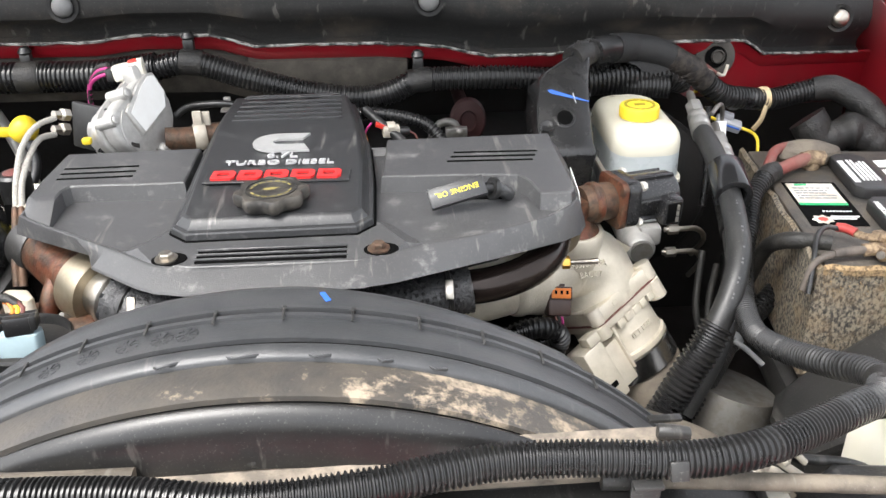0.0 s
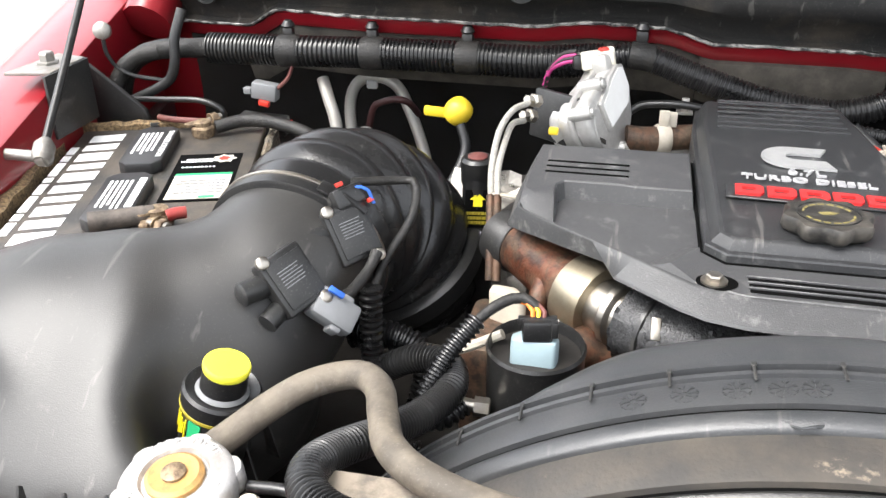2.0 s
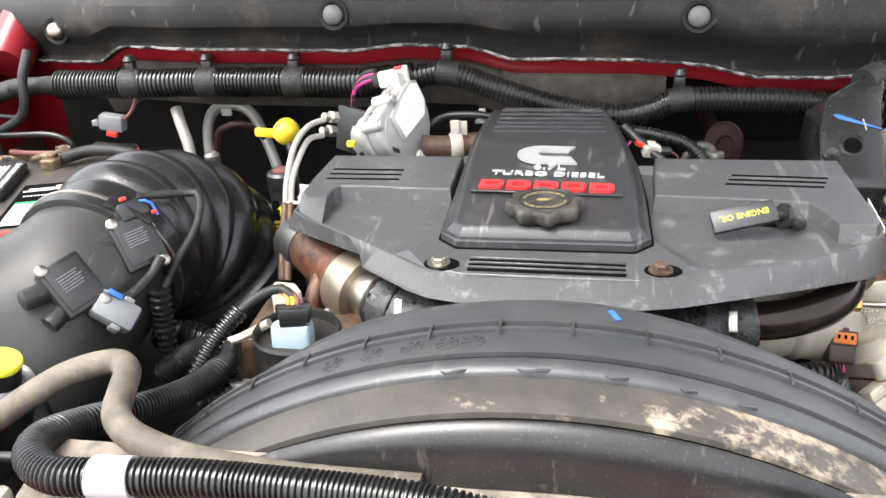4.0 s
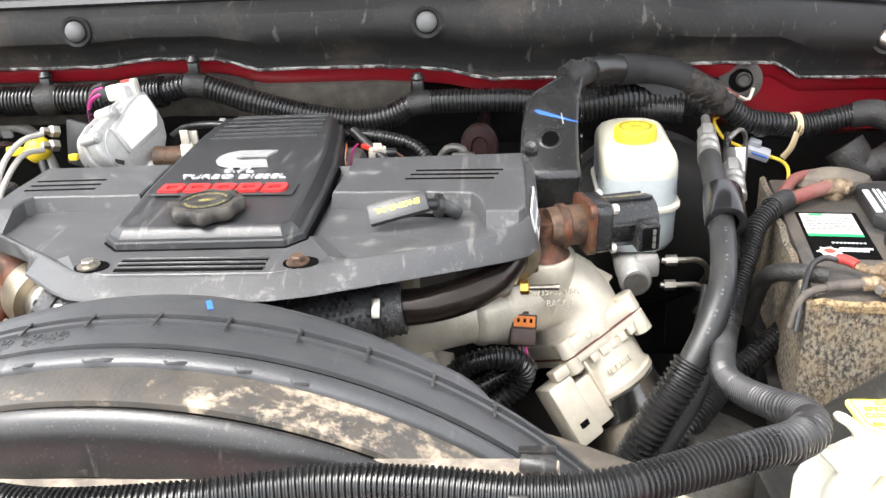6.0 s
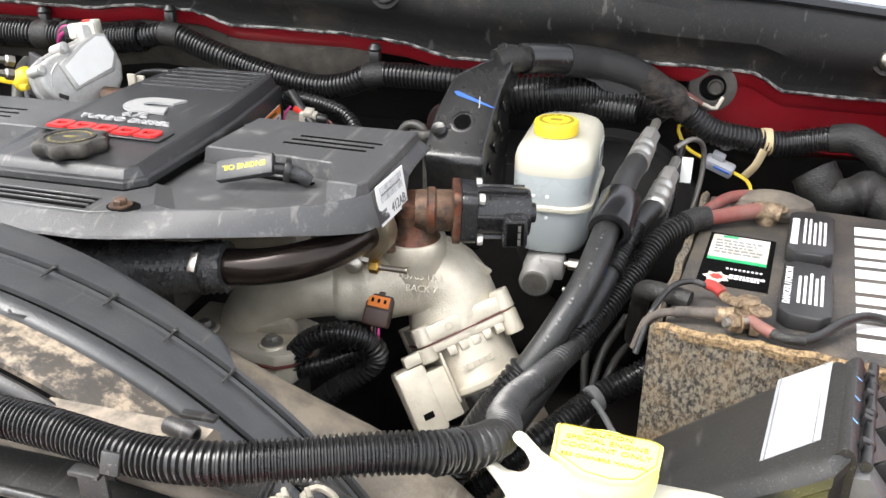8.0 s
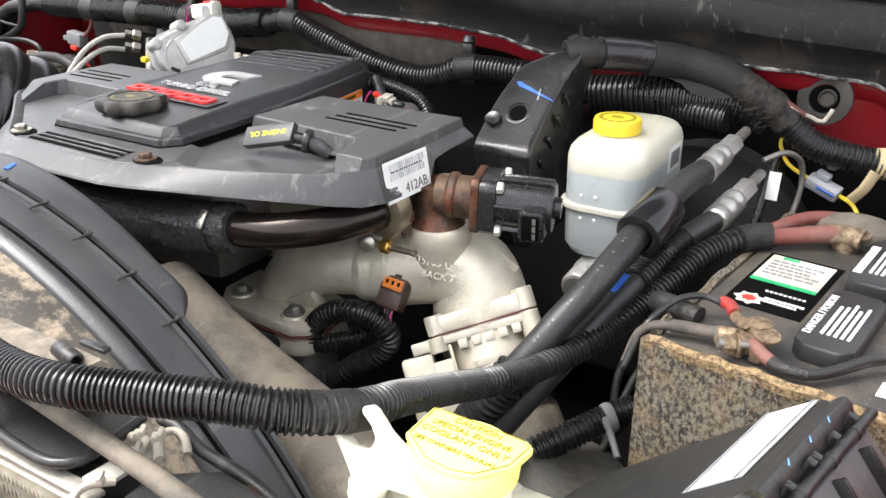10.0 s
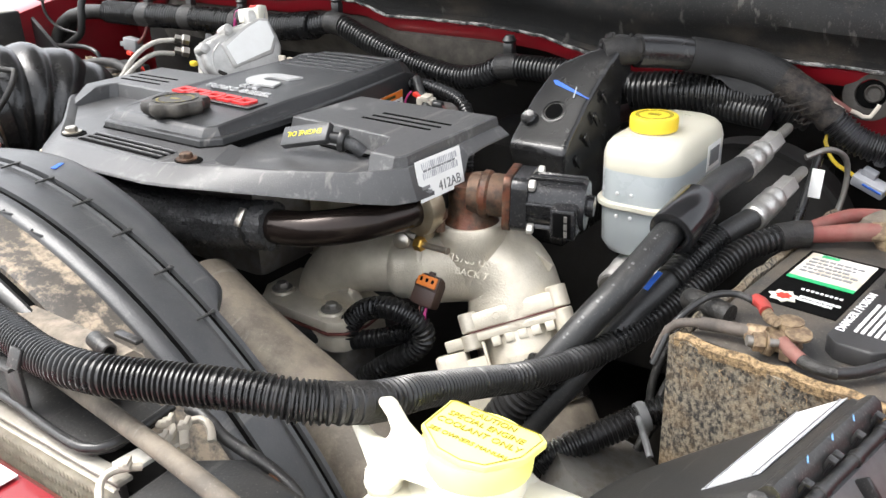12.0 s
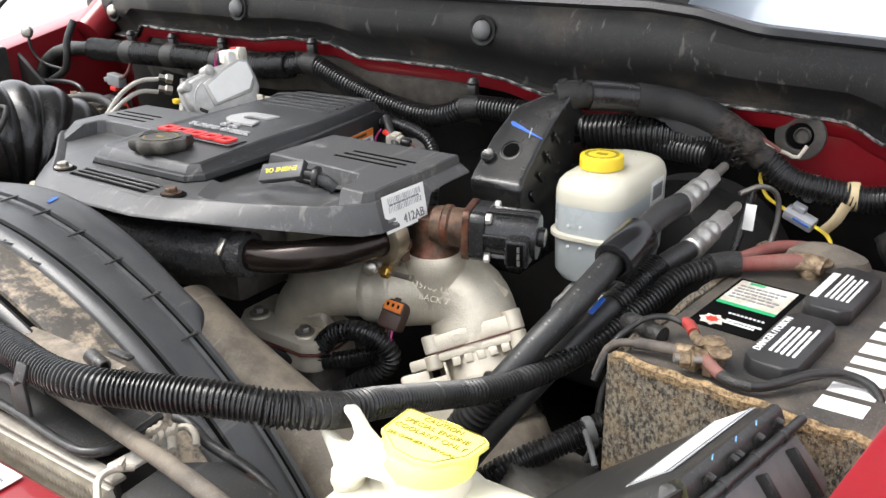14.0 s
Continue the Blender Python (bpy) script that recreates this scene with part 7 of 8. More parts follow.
line = spline([(-0.477, 0.672, 1.234), (-0.471, 0.715, 1.238), (-0.461, 0.758, 1.228), (-0.447, 0.790, 1.203), (-0.438, 0.812, 1.166), (-0.434, 0.825, 1.12)], 0.0025)
rings, L_ = [], len(line)
prev = None
for i, c in enumerate(line):
    d = (line[min(i + 1, L_ - 1)] - line[max(0, i - 1)]).normalized()
    side = Vector((0, 0, 1)) - d * d.z
    side = side.normalized() if side.length > 0.2 else prev
    prev = side
    up = d.cross(side)
    s = i / L_
    rr = 0.0745 + 0.010 * math.sin(min(1, s * 1.4) * math.pi / 2) + (0.0066 * abs(math.sin(i * 0.30)) - 0.003 if 0.12 < s < 0.98 else 0)
    rings.append([c + (side * math.cos(a) + up * math.sin(a)) * rr for a in (2 * math.pi * j / 44 for j in range(44))])
part("bellows", loft(rings), M["bellows"], duct)
dd = Vector((0.08, 0.96, 0.18)).normalized()
CL = along(dd, (-0.478, 0.669, 1.234))
part("clamp", xf(lathe([(0.0765, -0.0085), (0.0788, -0.0075), (0.0792, 0.0), (0.0788, 0.0075), (0.0765, 0.0085)], 56), CL), M["black"], duct, "black band clamp")
part("clamp_edge", xf(lathe([(0.0790, 0.0030), (0.0802, 0.0034), (0.0802, 0.0062), (0.0790, 0.0066)], 56), CL), M["steel"], duct, "bright clamp edge")
for a in (38, 46, 54, 62):
    part("clamp_strap", xf(box(0.012, 0.003, 0.013, 0.001), CL @ Matrix.Rotation(radians(-a + 90), 4, "Z") @ pose(0, 0.0806, 0.001)), M["tanplastic"] if a < 50 else M["black"], duct)
part("clamp_screw", xf(box(0.026, 0.010, 0.012, 0.002), CL @ Matrix.Rotation(radians(44), 4, "Z") @ pose(0, 0.085, 0.001)), M["black"], duct)
part("turbo_inlet", xf(lathe([(0.090, 0), (0.096, 0.004), (0.096, 0.022), (0.088, 0.026)], 44), along((0.25, 0.35, -0.9), (-0.440, 0.806, 1.172))), M["black"], duct)


def sensor(at, n, up, label, wires):
    s = thing("duct_sensor", label, "sensor", at)
    m = along(n, at, up) @ pose(0, 0, 0, 0, 0, wires) @ Matrix.Diagonal((0.90, 0.92, 1.0, 1))
    part("body", xf(box(0.042, 0.050, 0.016, 0.003), m), M["black"], s)
    part("face", xf(box(0.034, 0.040, 0.002, 0.0008), m @ pose(0, 0, 0.009)), M["rubber"], s)
    part("print_line", xf(bars(6, 0.022, 0.016, 41, 0.72), m @ pose(0, 0.004, 0.0102)), M["greyplug"], s)
    part("port", xf(lathe([(0.008, 0), (0.0095, 0.002), (0.0095, 0.022), (0.007, 0.024)], 18), m @ along((-1, 0.2, 0), (-0.018, 0.008, -0.004))), M["rubber"], s)
    part("port", xf(lathe([(0.007, 0), (0.0085, 0.002), (0.0085, 0.018)], 18), m @ along((-1, -0.2, 0), (-0.018, -0.014, -0.004))), M["rubber"], s)
    for p in ((-0.016, 0.024, 0.006), (0.014, -0.026, 0.006)):
        part("screw", xf(lathe([(0.0055, 0), (0.0055, 0.004), (0.004, 0.005)], 12), m @ pose(*p)), M["steel"], s)
    return s, m


s1, m1 = sensor((-0.420, 0.642, 1.272), (0.62, -0.58, 0.52), (-0.1, 0.6, 0.8), "black rectangular pressure sensor on the duct neck", 28)
part("plug", xf(box(0.030, 0.018, 0.020, 0.003), m1 @ pose(0.010, 0.030, 0.0)), M["black"], s1)
part("clip", xf(box(0.007, 0.004, 0.004, 0.001), m1 @ pose(0.004, 0.042, 0.010)), M["redplastic"], s1, "red locking clip")
part("clip", xf(box(0.006, 0.004, 0.004, 0.001), m1 @ pose(0.026, 0.020, 0.010)), M["redplastic"], s1, "red locking clip")
part("wire", tube([m1 @ Vector((0.020, 0.040, 0.004)), (-0.392, 0.690, 1.300), (-0.378, 0.690, 1.298), (-0.378, 0.675, 1.275), (-0.395, 0.655, 1.245), (-0.402, 0.635, 1.225)], 0.0036, 12, wob=0.2), M["tape"], s1)
part("wire", tube([m1 @ Vector((0.016, 0.036, 0.008)), m1 @ Vector((0.026, 0.030, 0.012)), m1 @ Vector((0.028, 0.016, 0.010))], 0.0014, 8), M["blue"], s1)
s2, m2 = sensor((-0.443, 0.572, 1.266), (0.66, -0.50, 0.56), (-0.25, 0.55, 0.8), "black pressure sensor with a grey plug on the housing", 30)
part("plug", xf(merge(box(0.026, 0.040, 0.020, 0.004), box(0.034, 0.010, 0.014, 0.002, 2, (0, -0.006, 0))), m2 @ pose(0.016, -0.040, 0.0, 0, 0, 25)), M["greyplug"], s2, "grey wire plug")
part("lock", xf(box(0.005, 0.014, 0.004, 0.001), m2 @ pose(0.022, -0.028, 0.012, 0, 0, 25)), M["blue"], s2, "blue lock")
part("wire", tube([m2 @ Vector((0.024, -0.030, 0.0)), (-0.408, 0.595, 1.245), (-0.400, 0.620, 1.252), (-0.396, 0.635, 1.262)], 0.0045, 12, wob=0.2), M["tape"], s2)

gauge = thing("filter_gauge", "air filter gauge with a yellow push button", "gauge", (-0.448, 0.484, 1.2))
GM = along((0.28, 0.02, 0.96), (-0.470, 0.484, 1.196), (0, 1, 0)) @ Matrix.Diagonal((0.96, 0.96, 1, 1))
part("cup", xf(lathe([(0.024, -0.03), (0.025, 0.0), (0.0262, 0.022), (0.0275, 0.026), (0.0275, 0.036), (0.0255, 0.038), (0.023, 0.036), (0.017, 0.034)], 40), GM), M["black"], gauge)
part("ring", xf(lathe([(0.0268, 0.0225), (0.0278, 0.0235), (0.0278, 0.0255), (0.0268, 0.0265)], 40), GM), M["ochre"], gauge, "dull yellow ring")
part("collar", xf(lathe([(0.0165, 0.033), (0.0188, 0.0355), (0.0165, 0.038)], 32), GM), M["greyplug"], gauge)
part("stem", xf(lathe([(0.0165, 0.032), (0.0155, 0.054)], 32), GM), M["black"], gauge)
part("button", xf(lathe([(0.0156, 0.052), (0.0164, 0.054), (0.0164, 0.0565), (0.0155, 0.058), (0.001, 0.0583)], 36), GM), M["lemon"], gauge, "bright yellow push button")
part("window", xf(box(0.010, 0.016, 0.001, 0), GM @ Matrix.Rotation(radians(-14), 4, "Z") @ along((0, -1, 0), (0, -0.0259, 0.013), (0, 0, 1))), M["green"], gauge, "green scale")
part("window", xf(box(0.014, 0.008, 0.001, 0), GM @ Matrix.Rotation(radians(-6), 4, "Z") @ along((0, -1, 0), (0, -0.0257, 0.001), (0, 0, 1))), M["redplastic"], gauge, "red scale")
for k in range(7):
    part("print_bar", xf(box(0.0011, 0.017 - 0.004 * (k % 3), 0.001, 0), GM @ Matrix.Rotation(radians(-68 + 6 * k), 4, "Z") @ along((0, -1, 0), (0, -0.0261, 0.010), (0, 0, 1))), M["yprint"], gauge)
part("print_line", xf(box(0.020, 0.0025, 0.001, 0), GM @ Matrix.Rotation(radians(30), 4, "Z") @ along((0, -1, 0), (0, -0.0264, 0.018), (0, 0, 1))), M["yprint"], gauge)

rad_cap = thing("filler_cap", "silver lobed radiator cap with a rusty centre", "filler cap", (-0.422, 0.361, 1.25))
RM = pose(-0.428, 0.371, 1.252, 6, -3, 20) @ Matrix.Diagonal((0.95, 0.95, 1.05, 1))
part("cap", xf(lathe([(0.030, -0.008), (0.0325, -0.006), (0.0335, 0.003), (0.032, 0.008), (0.029, 0.0105), (0.020, 0.0115), (0.0185, 0.009), (0.001, 0.009)], 60), RM), M["capmetal"], rad_cap)
for k in range(6):
    part("lobe", xf(merge(lathe([(0.0055, -0.008), (0.0068, -0.006), (0.0068, 0.004), (0.0055, 0.0068)], 16)), RM @ Matrix.Rotation(radians(60 * k + 12), 4, "Z") @ pose(0.0315, 0, 0) @ Matrix.Diagonal((0.8, 1.25, 1, 1))), M["capmetal"], rad_cap)
part("spring_plate", xf(lathe([(0.0165, 0.008), (0.0165, 0.0115), (0.014, 0.013), (0.010, 0.0125), (0.001, 0.0125)], 32), RM), M["rustdisc"], rad_cap, "orange rust stained disc")
part("rivet", xf(lathe([(0.007, 0.012), (0.007, 0.014), (0.004, 0.0155), (0.001, 0.0155)], 20), RM), M["lead"], rad_cap)
for s, a0 in (("DO NOT OPEN HOT", 200), ("KEEP TIGHT", 55)):
    for k, ch in enumerate(s):
        if ch == " ":
            continue
        a = a0 + k * 10.5 if a0 == 200 else a0 + 70 - k * 10.5
        mt = Matrix.Rotation(radians(a), 4, "Z") @ pose(0.0255, 0, 0.0112) @ Matrix.Rotation(radians(90 if a0 == 200 else -90), 4, "Z")
        part("raised_letter", xf(text(ch, 0.0062, 0.0007), RM @ mt), M["capletter"], rad_cap)
part("neck", xf(lathe([(0.026, -0.05), (0.026, -0.008), (0.029, -0.006)], 30), RM), M["black"], rad_cap)
part("paint_mark", xf(box(0.004, 0.0008, 0.022, 0), pose(-0.440, 0.3295, 1.236)), M["blue"], rad_cap)

th = thing("overflow_hose", "dusty grey rubber hose bent over the bay", "hose", (-0.36, 0.45, 1.22))
part("end_clamp", xf(lathe([(0.0100, -0.006), (0.0112, -0.005), (0.0112, 0.005), (0.0100, 0.006)], 20), along((0.5, 0.85, 0.2), (-0.4455, 0.422, 1.2275))), M["dullsteel"], th)
part("hose", tube([(-0.455, 0.405, 1.224), (-0.435, 0.440, 1.231), (-0.402, 0.478, 1.244), (-0.370, 0.493, 1.249), (-0.350, 0.480, 1.252), (-0.338, 0.450, 1.255), (-0.325, 0.420, 1.258), (-0.300, 0.398, 1.260), (-0.26, 0.385, 1.258), (-0.20, 0.380, 1.254), (-0.12, 0.382, 1.250)], 0.0095, 20), M["tanhose"], th)

# ---- turbo actuator group behind the cover ----
act = thing("turbo_actuator", "silver turbo actuator with a white sticker and plug", "actuator", (-0.245, 0.92, 1.26))
U1 = Vector((0.31, 0.94, 0.08)).normalized()
U3 = U1.cross(Vector((-0.30, 0.10, 0.95))).normalized()
AM = Matrix.Translation((-0.232, 0.915, 1.295)) @ Matrix((U1, U3.cross(U1), U3)).transposed().to_4x4()
drop = [(-0.050, 0.012), (-0.0505, -0.004), (-0.045, -0.020), (-0.034, -0.032), (-0.016, -0.040), (0.010, -0.041), (0.034, -0.036), (0.049, -0.022), (0.056, -0.004), (0.055, 0.014), (0.049, 0.034), (0.036, 0.040), (0.020, 0.034), (-0.006, 0.031), (-0.034, 0.025), (-0.045, 0.020)]
part("body", xf(prism(drop, -0.018, 0.0, 0.006, 4), AM), M["greycast"], act)
part("rim", xf(prism(inset(drop, -0.0035), -0.022, -0.017, 0.0015), AM), M["greycast"], act)
part("gear_case", xf(prism(inset(drop, 0.002), -0.036, -0.022, 0.004), AM), M["greycast"], act)
part("motor", xf(lathe([(0.030, 0.0), (0.030, 0.012), (0.026, 0.018), (0.012, 0.019), (0.010, 0.023), (0.002, 0.023)], 32), AM @ pose(-0.010, -0.006, -0.035, 180, 0, 0)), M["greycast"], act)
part("face_step", xf(prism([(-0.018, -0.017), (0.040, -0.010), (0.051, 0.008), (0.047, 0.034), (0.036, 0.037), (0.014, 0.032), (-0.024, 0.016)], -0.001, 0.0035, 0.0015), AM), M["greycast"], act)
part("sticker", xf(prism([(-0.013, -0.013), (0.037, -0.005), (0.0475, 0.010), (0.0445, 0.031), (0.034, 0.034), (0.014, 0.028), (-0.019, 0.012)], 0.0036, 0.0042, 0), AM), M["paper"], act, "white sticker")
part("oval_slot", xf(box(0.012, 0.005, 0.001, 0.0004), AM @ pose(-0.034, -0.019, 0.0003, 0, 0, -35)), M["dark"], act)
part("arc_rib", tube([AM @ Vector((-0.012 + 0.030 * math.cos(w), -0.008 + 0.029 * math.sin(w), 0.0002)) for w in (2.0, 2.4, 2.8, 3.2, 3.6, 4.0, 4.4, 4.8)], 0.0011, 8), M["greycast"], act)
part("neck", xf(box(0.026, 0.020, 0.020, 0.005), AM @ pose(0.036, 0.040, -0.012, 0, 0, -12)), M["greycast"], act)
for q in ((-0.047, 0.016), (-0.010, 0.032), (0.004, -0.042)):
    part("boss", xf(lathe([(0.0068, -0.020), (0.0068, 0.003), (0.006, 0.004), (0.0045, 0.004), (0.0045, 0.0065), (0.003, 0.007)], 16), AM @ pose(*q, 0)), M["greycast"], act)
part("plate", xf(box(0.060, 0.05, 0.008, 0.002), along((-0.55, -0.8, 0.2), (-0.285, 0.905, 1.288), (0, 0, 1))), M["rubber"], act, "dark mounting plate")
part("plug", xf(merge(box(0.034, 0.022, 0.018, 0.003), box(0.012, 0.016, 0.022, 0.002, 2, (0.012, 0, 0))), pose(-0.251, 0.958, 1.335, -10, -8, 12)), M["tank"], act, "white wire plug")
part("plug_boot", xf(box(0.010, 0.018, 0.015, 0.003), pose(-0.271, 0.956, 1.332, -10, -8, 12)), M["black"], act)
part("plug_lock", xf(box(0.010, 0.012, 0.005, 0.0015), pose(-0.245, 0.957, 1.3455, -10, -8, 12)), M["redplastic"], act, "red lock")
for k, mt in enumerate(("pink", "black", "pink", "tape")):
    part("wire", tube([(-0.272, 0.956, 1.334 + 0.003 * k), (-0.288, 0.962, 1.328 + 0.003 * k), (-0.302, 0.970, 1.315), (-0.306, 0.975, 1.285), (-0.30, 0.98, 1.25)], 0.0028, 8), M[mt], act)
for k in (0, 1):
    part("fitting", xf(lathe([(0.007, 0), (0.007, 0.008), (0.0045, 0.010), (0.0045, 0.018)], 6), along((-0.5, -0.8, 0.3), (-0.303 - 0.004 * k, 0.890, 1.309 - 0.016 * k))), M["steel"], act)
for k in (0, 1):
    dx, dz = 0.006 * k, 0.014 * k
    part("braided_line", tube([(-0.310 - 0.004 * k, 0.872, 1.312 - 0.018 * k), (-0.322, 0.850, 1.3115 - dz), (-0.331 + dx, 0.825, 1.298 - 0.6 * dz), (-0.333 + dx, 0.797, 1.272), (-0.329 + dx, 0.772, 1.251)], 0.0031, 12), M["paleline"], act, "pale braided line")
    part("copper_end", tube([(-0.330 + dx, 0.776, 1.254), (-0.326 + dx, 0.752, 1.236), (-0.322 + dx, 0.728, 1.218), (-0.320 + dx, 0.715, 1.20)], 0.0040, 12), M["brownrust"], act, "brown metal line end")
part("line_clip", xf(box(0.024, 0.005, 0.002, 0.0008), pose(-0.318, 0.776, 1.2555, 10, 4, 0)), M["tanplastic"], act, "pale clip across both lines")
part("yellow_clip", xf(box(0.010, 0.008, 0.007, 0.002), pose(-0.285, 0.878, 1.283)), M["yellow"], act)
cool = thing("coolant_stub", "short coolant hose with a spring clamp", "hose", (-0.19, 0.93, 1.26))
part("hose", tube([(-0.215, 0.925, 1.264), (-0.19, 0.93, 1.262), (-0.165, 0.94, 1.262), (-0.13, 0.95, 1.262)], 0.013, 16), M["brownrust"], cool)
part("spring_clamp", xf(lathe([(0.0142, -0.007), (0.0155, -0.005), (0.0155, 0.005), (0.0142, 0.007)], 20), along((1, 0.3, 0), (-0.178, 0.934, 1.262))), M["tanplastic"], cool)
part("clamp_ear", xf(box(0.010, 0.004, 0.018, 0.001), pose(-0.178, 0.932, 1.284)), M["tanplastic"], cool)
part("clamp_ear", xf(box(0.010, 0.004, 0.016, 0.001), pose(-0.170, 0.938, 1.282)), M["tanplastic"], cool)
part("conduit", tube([(-0.215, 0.985, 1.270), (-0.20, 0.99, 1.279), (-0.16, 0.985, 1.283), (-0.12, 0.985, 1.276), (-0.09, 0.98, 1.262)], 0.0042, 12), M["loom"], cool)
solo("spring_clip", xf(merge(box(0.010, 0.006, 0.020, 0.001), box(0.022, 0.016, 0.003, 0.001, 2, (0, 0, -0.010))), pose(-0.155, 1.0, 1.278) @ Matrix.Scale(0.8, 4)), M["line"], "pale metal clip behind the cover", "clip")

canister = thing("heater_tube", "black upright tube with a yellow printed label", "tube", (-0.353, 0.81, 1.1))
part("tube", tube([(-0.354, 0.840, 1.254), (-0.353, 0.832, 1.20), (-0.347, 0.815, 1.10), (-0.338, 0.80, 0.98)], 0.0145, 20), M["black"], canister)
part("cap", xf(lathe([(0.0155, -0.018), (0.0168, -0.014), (0.0168, 0.008), (0.014, 0.011)], 22), pose(-0.354, 0.841, 1.254)), M["black"], canister)
part("cap_centre", xf(lathe([(0.010, 0.009), (0.010, 0.012), (0.006, 0.014), (0.001, 0.0145)], 18), pose(-0.354, 0.841, 1.254)), M["redcable"], canister, "faded red cap centre")
LMY = along((0.25, -0.95, 0.20), (-0.3505, 0.8212, 1.218), (0, 0.2, 1))
part("label", xf(prism([(-0.0125, -0.019), (0.0125, -0.019), (0.0125, 0.019), (-0.0125, 0.019)], -0.001, 0.0006, 0), LMY), M["slot"], canister)
part("arrow", xf(prism([(-0.0045, -0.006), (0.0045, -0.006), (0.0045, 0.001), (0.0075, 0.001), (0, 0.008), (-0.0075, 0.001), (-0.0045, 0.001)], 0, 0.0006, 0), LMY @ pose(0, 0.0085, 0.0007)), M["yprint"], canister, "yellow arrow")
part("print_line", xf(bars(3, 0.022, 0.014, 51, 0.35), LMY @ pose(0, -0.009, 0.0009)), M["ochre"], canister)
part("tie", xf(lathe([(0.0155, -0.003), (0.0165, 0), (0.0155, 0.003)], 20), pose(-0.353, 0.831, 1.192)), M["palegrey"], canister)

dipy = thing("transmission_dipstick", "yellow plastic dipstick handle", "dipstick", (-0.415, 1.025, 1.24))
part("knob", xf(lathe([(0.005, -0.0165), (0.0105, -0.0145), (0.0140, -0.0105), (0.0160, -0.0055), (0.0166, 0.0), (0.0160, 0.0055), (0.0140, 0.0105), (0.0105, 0.0145), (0.005, 0.0165)], 32), along((0.5, 0.1, 0.5), (-0.412, 1.025, 1.247))), M["yellow"], dipy)
part("tab", xf(box(0.030, 0.008, 0.012, 0.003), pose(-0.438, 1.022, 1.246, 0, 4, 0)), M["yellow"], dipy)
part("tube", tube([(-0.408, 1.02, 1.235), (-0.40, 1.0, 1.20), (-0.43, 0.95, 1.14)], 0.006, 10), M["black"], dipy)

sp = thing("steel_coolant_pipes", "bent bare steel pipes at the firewall", "pipe", (-0.58, 1.2, 1.1))
part("pipe", tube([(-0.640, 1.185, 1.228), (-0.628, 1.17, 1.205), (-0.612, 1.15, 1.172), (-0.60, 1.12, 1.10)], 0.0085, 14), M["bright"], sp)
part("pipe", tube([(-0.605, 1.20, 1.10), (-0.618, 1.230, 1.165), (-0.616, 1.245, 1.195), (-0.600, 1.25, 1.211), (-0.572, 1.25, 1.214), (-0.548, 1.25, 1.200), (-0.530, 1.24, 1.172), (-0.508, 1.22, 1.13), (-0.49, 1.20, 1.08)], 0.0085, 14), M["bright"], sp)
part("clip", xf(box(0.016, 0.008, 0.012, 0.002), pose(-0.585, 1.240, 1.206)), M["paper"], sp, "white clip")
gcn = thing("grey_connector", "grey wire connector hanging under the loom", "connector", (-0.672, 1.06, 1.25))
part("shell", xf(box(0.034, 0.018, 0.022, 0.003), pose(-0.672, 1.062, 1.246, 0, 8, 0)), M["greyplug"], gcn)
part("tab", xf(box(0.010, 0.010, 0.008, 0.001), pose(-0.695, 1.060, 1.246)), M["greyplug"], gcn)
part("lock", xf(box(0.014, 0.008, 0.007, 0.001), pose(-0.672, 1.054, 1.232, 0, 12, 0)), M["redplastic"], gcn, "red lock")
part("wire", tube([(-0.655, 1.06, 1.25), (-0.642, 1.065, 1.262), (-0.635, 1.07, 1.28)], 0.0025, 8), M["redcable"], gcn)
solo("valve_cap", xf(lathe([(0.008, -0.016), (0.011, -0.010), (0.011, 0.010), (0.007, 0.014)], 14), pose(-0.55, 1.09, 1.18)), M["dullsteel"], "dull metal cap at the firewall", "cap")
foil = thing("heat_shield", "crumpled foil heat shield beside the duct", "heat shield", (-0.37, 0.9, 1.1))
fr = []
for k in range(10):
    fr.append([Vector((-0.405 + 0.02 * j + 0.008 * noise.noise(Vector((j * 0.9, k * 0.7, 2))), 0.86 + 0.012 * k + 0.012 * noise.noise(Vector((j * 0.9, k * 0.7, 9))), 1.10 + 0.011 * k)) for j in range(7)])
part("sheet", loft(fr, False, False, closed=False), M["foil"], foil, "", 0)

cup = thing("pump_cover", "black curved cover holding a pale connector", "cover", (-0.262, 0.575, 1.1))
CMt = pose(-0.264, 0.592, 1.0)
part("shell", xf(lathe([(0.0355, 0.0), (0.0362, 0.190), (0.0360, 0.214), (0.0370, 0.220), (0.0355, 0.2225), (0.0335, 0.218), (0.032, 0.10)], 40), CMt), M["black"], cup)
part("floor", xf(lathe([(0.0340, 0.213), (0.001, 0.214)], 30), CMt), M["dark"], cup)
part("strap", xf(lathe([(0.0360, 0.150), (0.0374, 0.152), (0.0374, 0.162), (0.0360, 0.164)], 36), CMt), M["blackmatt"], cup)
bc = thing("fluid_connector", "pale blue connector with a black lid and wires", "connector", (-0.264, 0.588, 1.20))
part("body", xf(prism([(-0.018, -0.010), (0.016, -0.011), (0.0185, 0.002), (0.013, 0.014), (-0.012, 0.014), (-0.019, 0.004)], 0, 0.034, 0.003), pose(-0.264, 0.582, 1.1975, -8, 0, 0) @ Matrix.Diagonal((0.95, 0.85, 1, 1))), M["blueplug"], bc)
part("collar", xf(lathe([(0.018, 0), (0.020, 0.002), (0.020, 0.006), (0.018, 0.008)], 24), pose(-0.264, 0.584, 1.1985, -8, 0, 0)), M["blueplug"], bc)
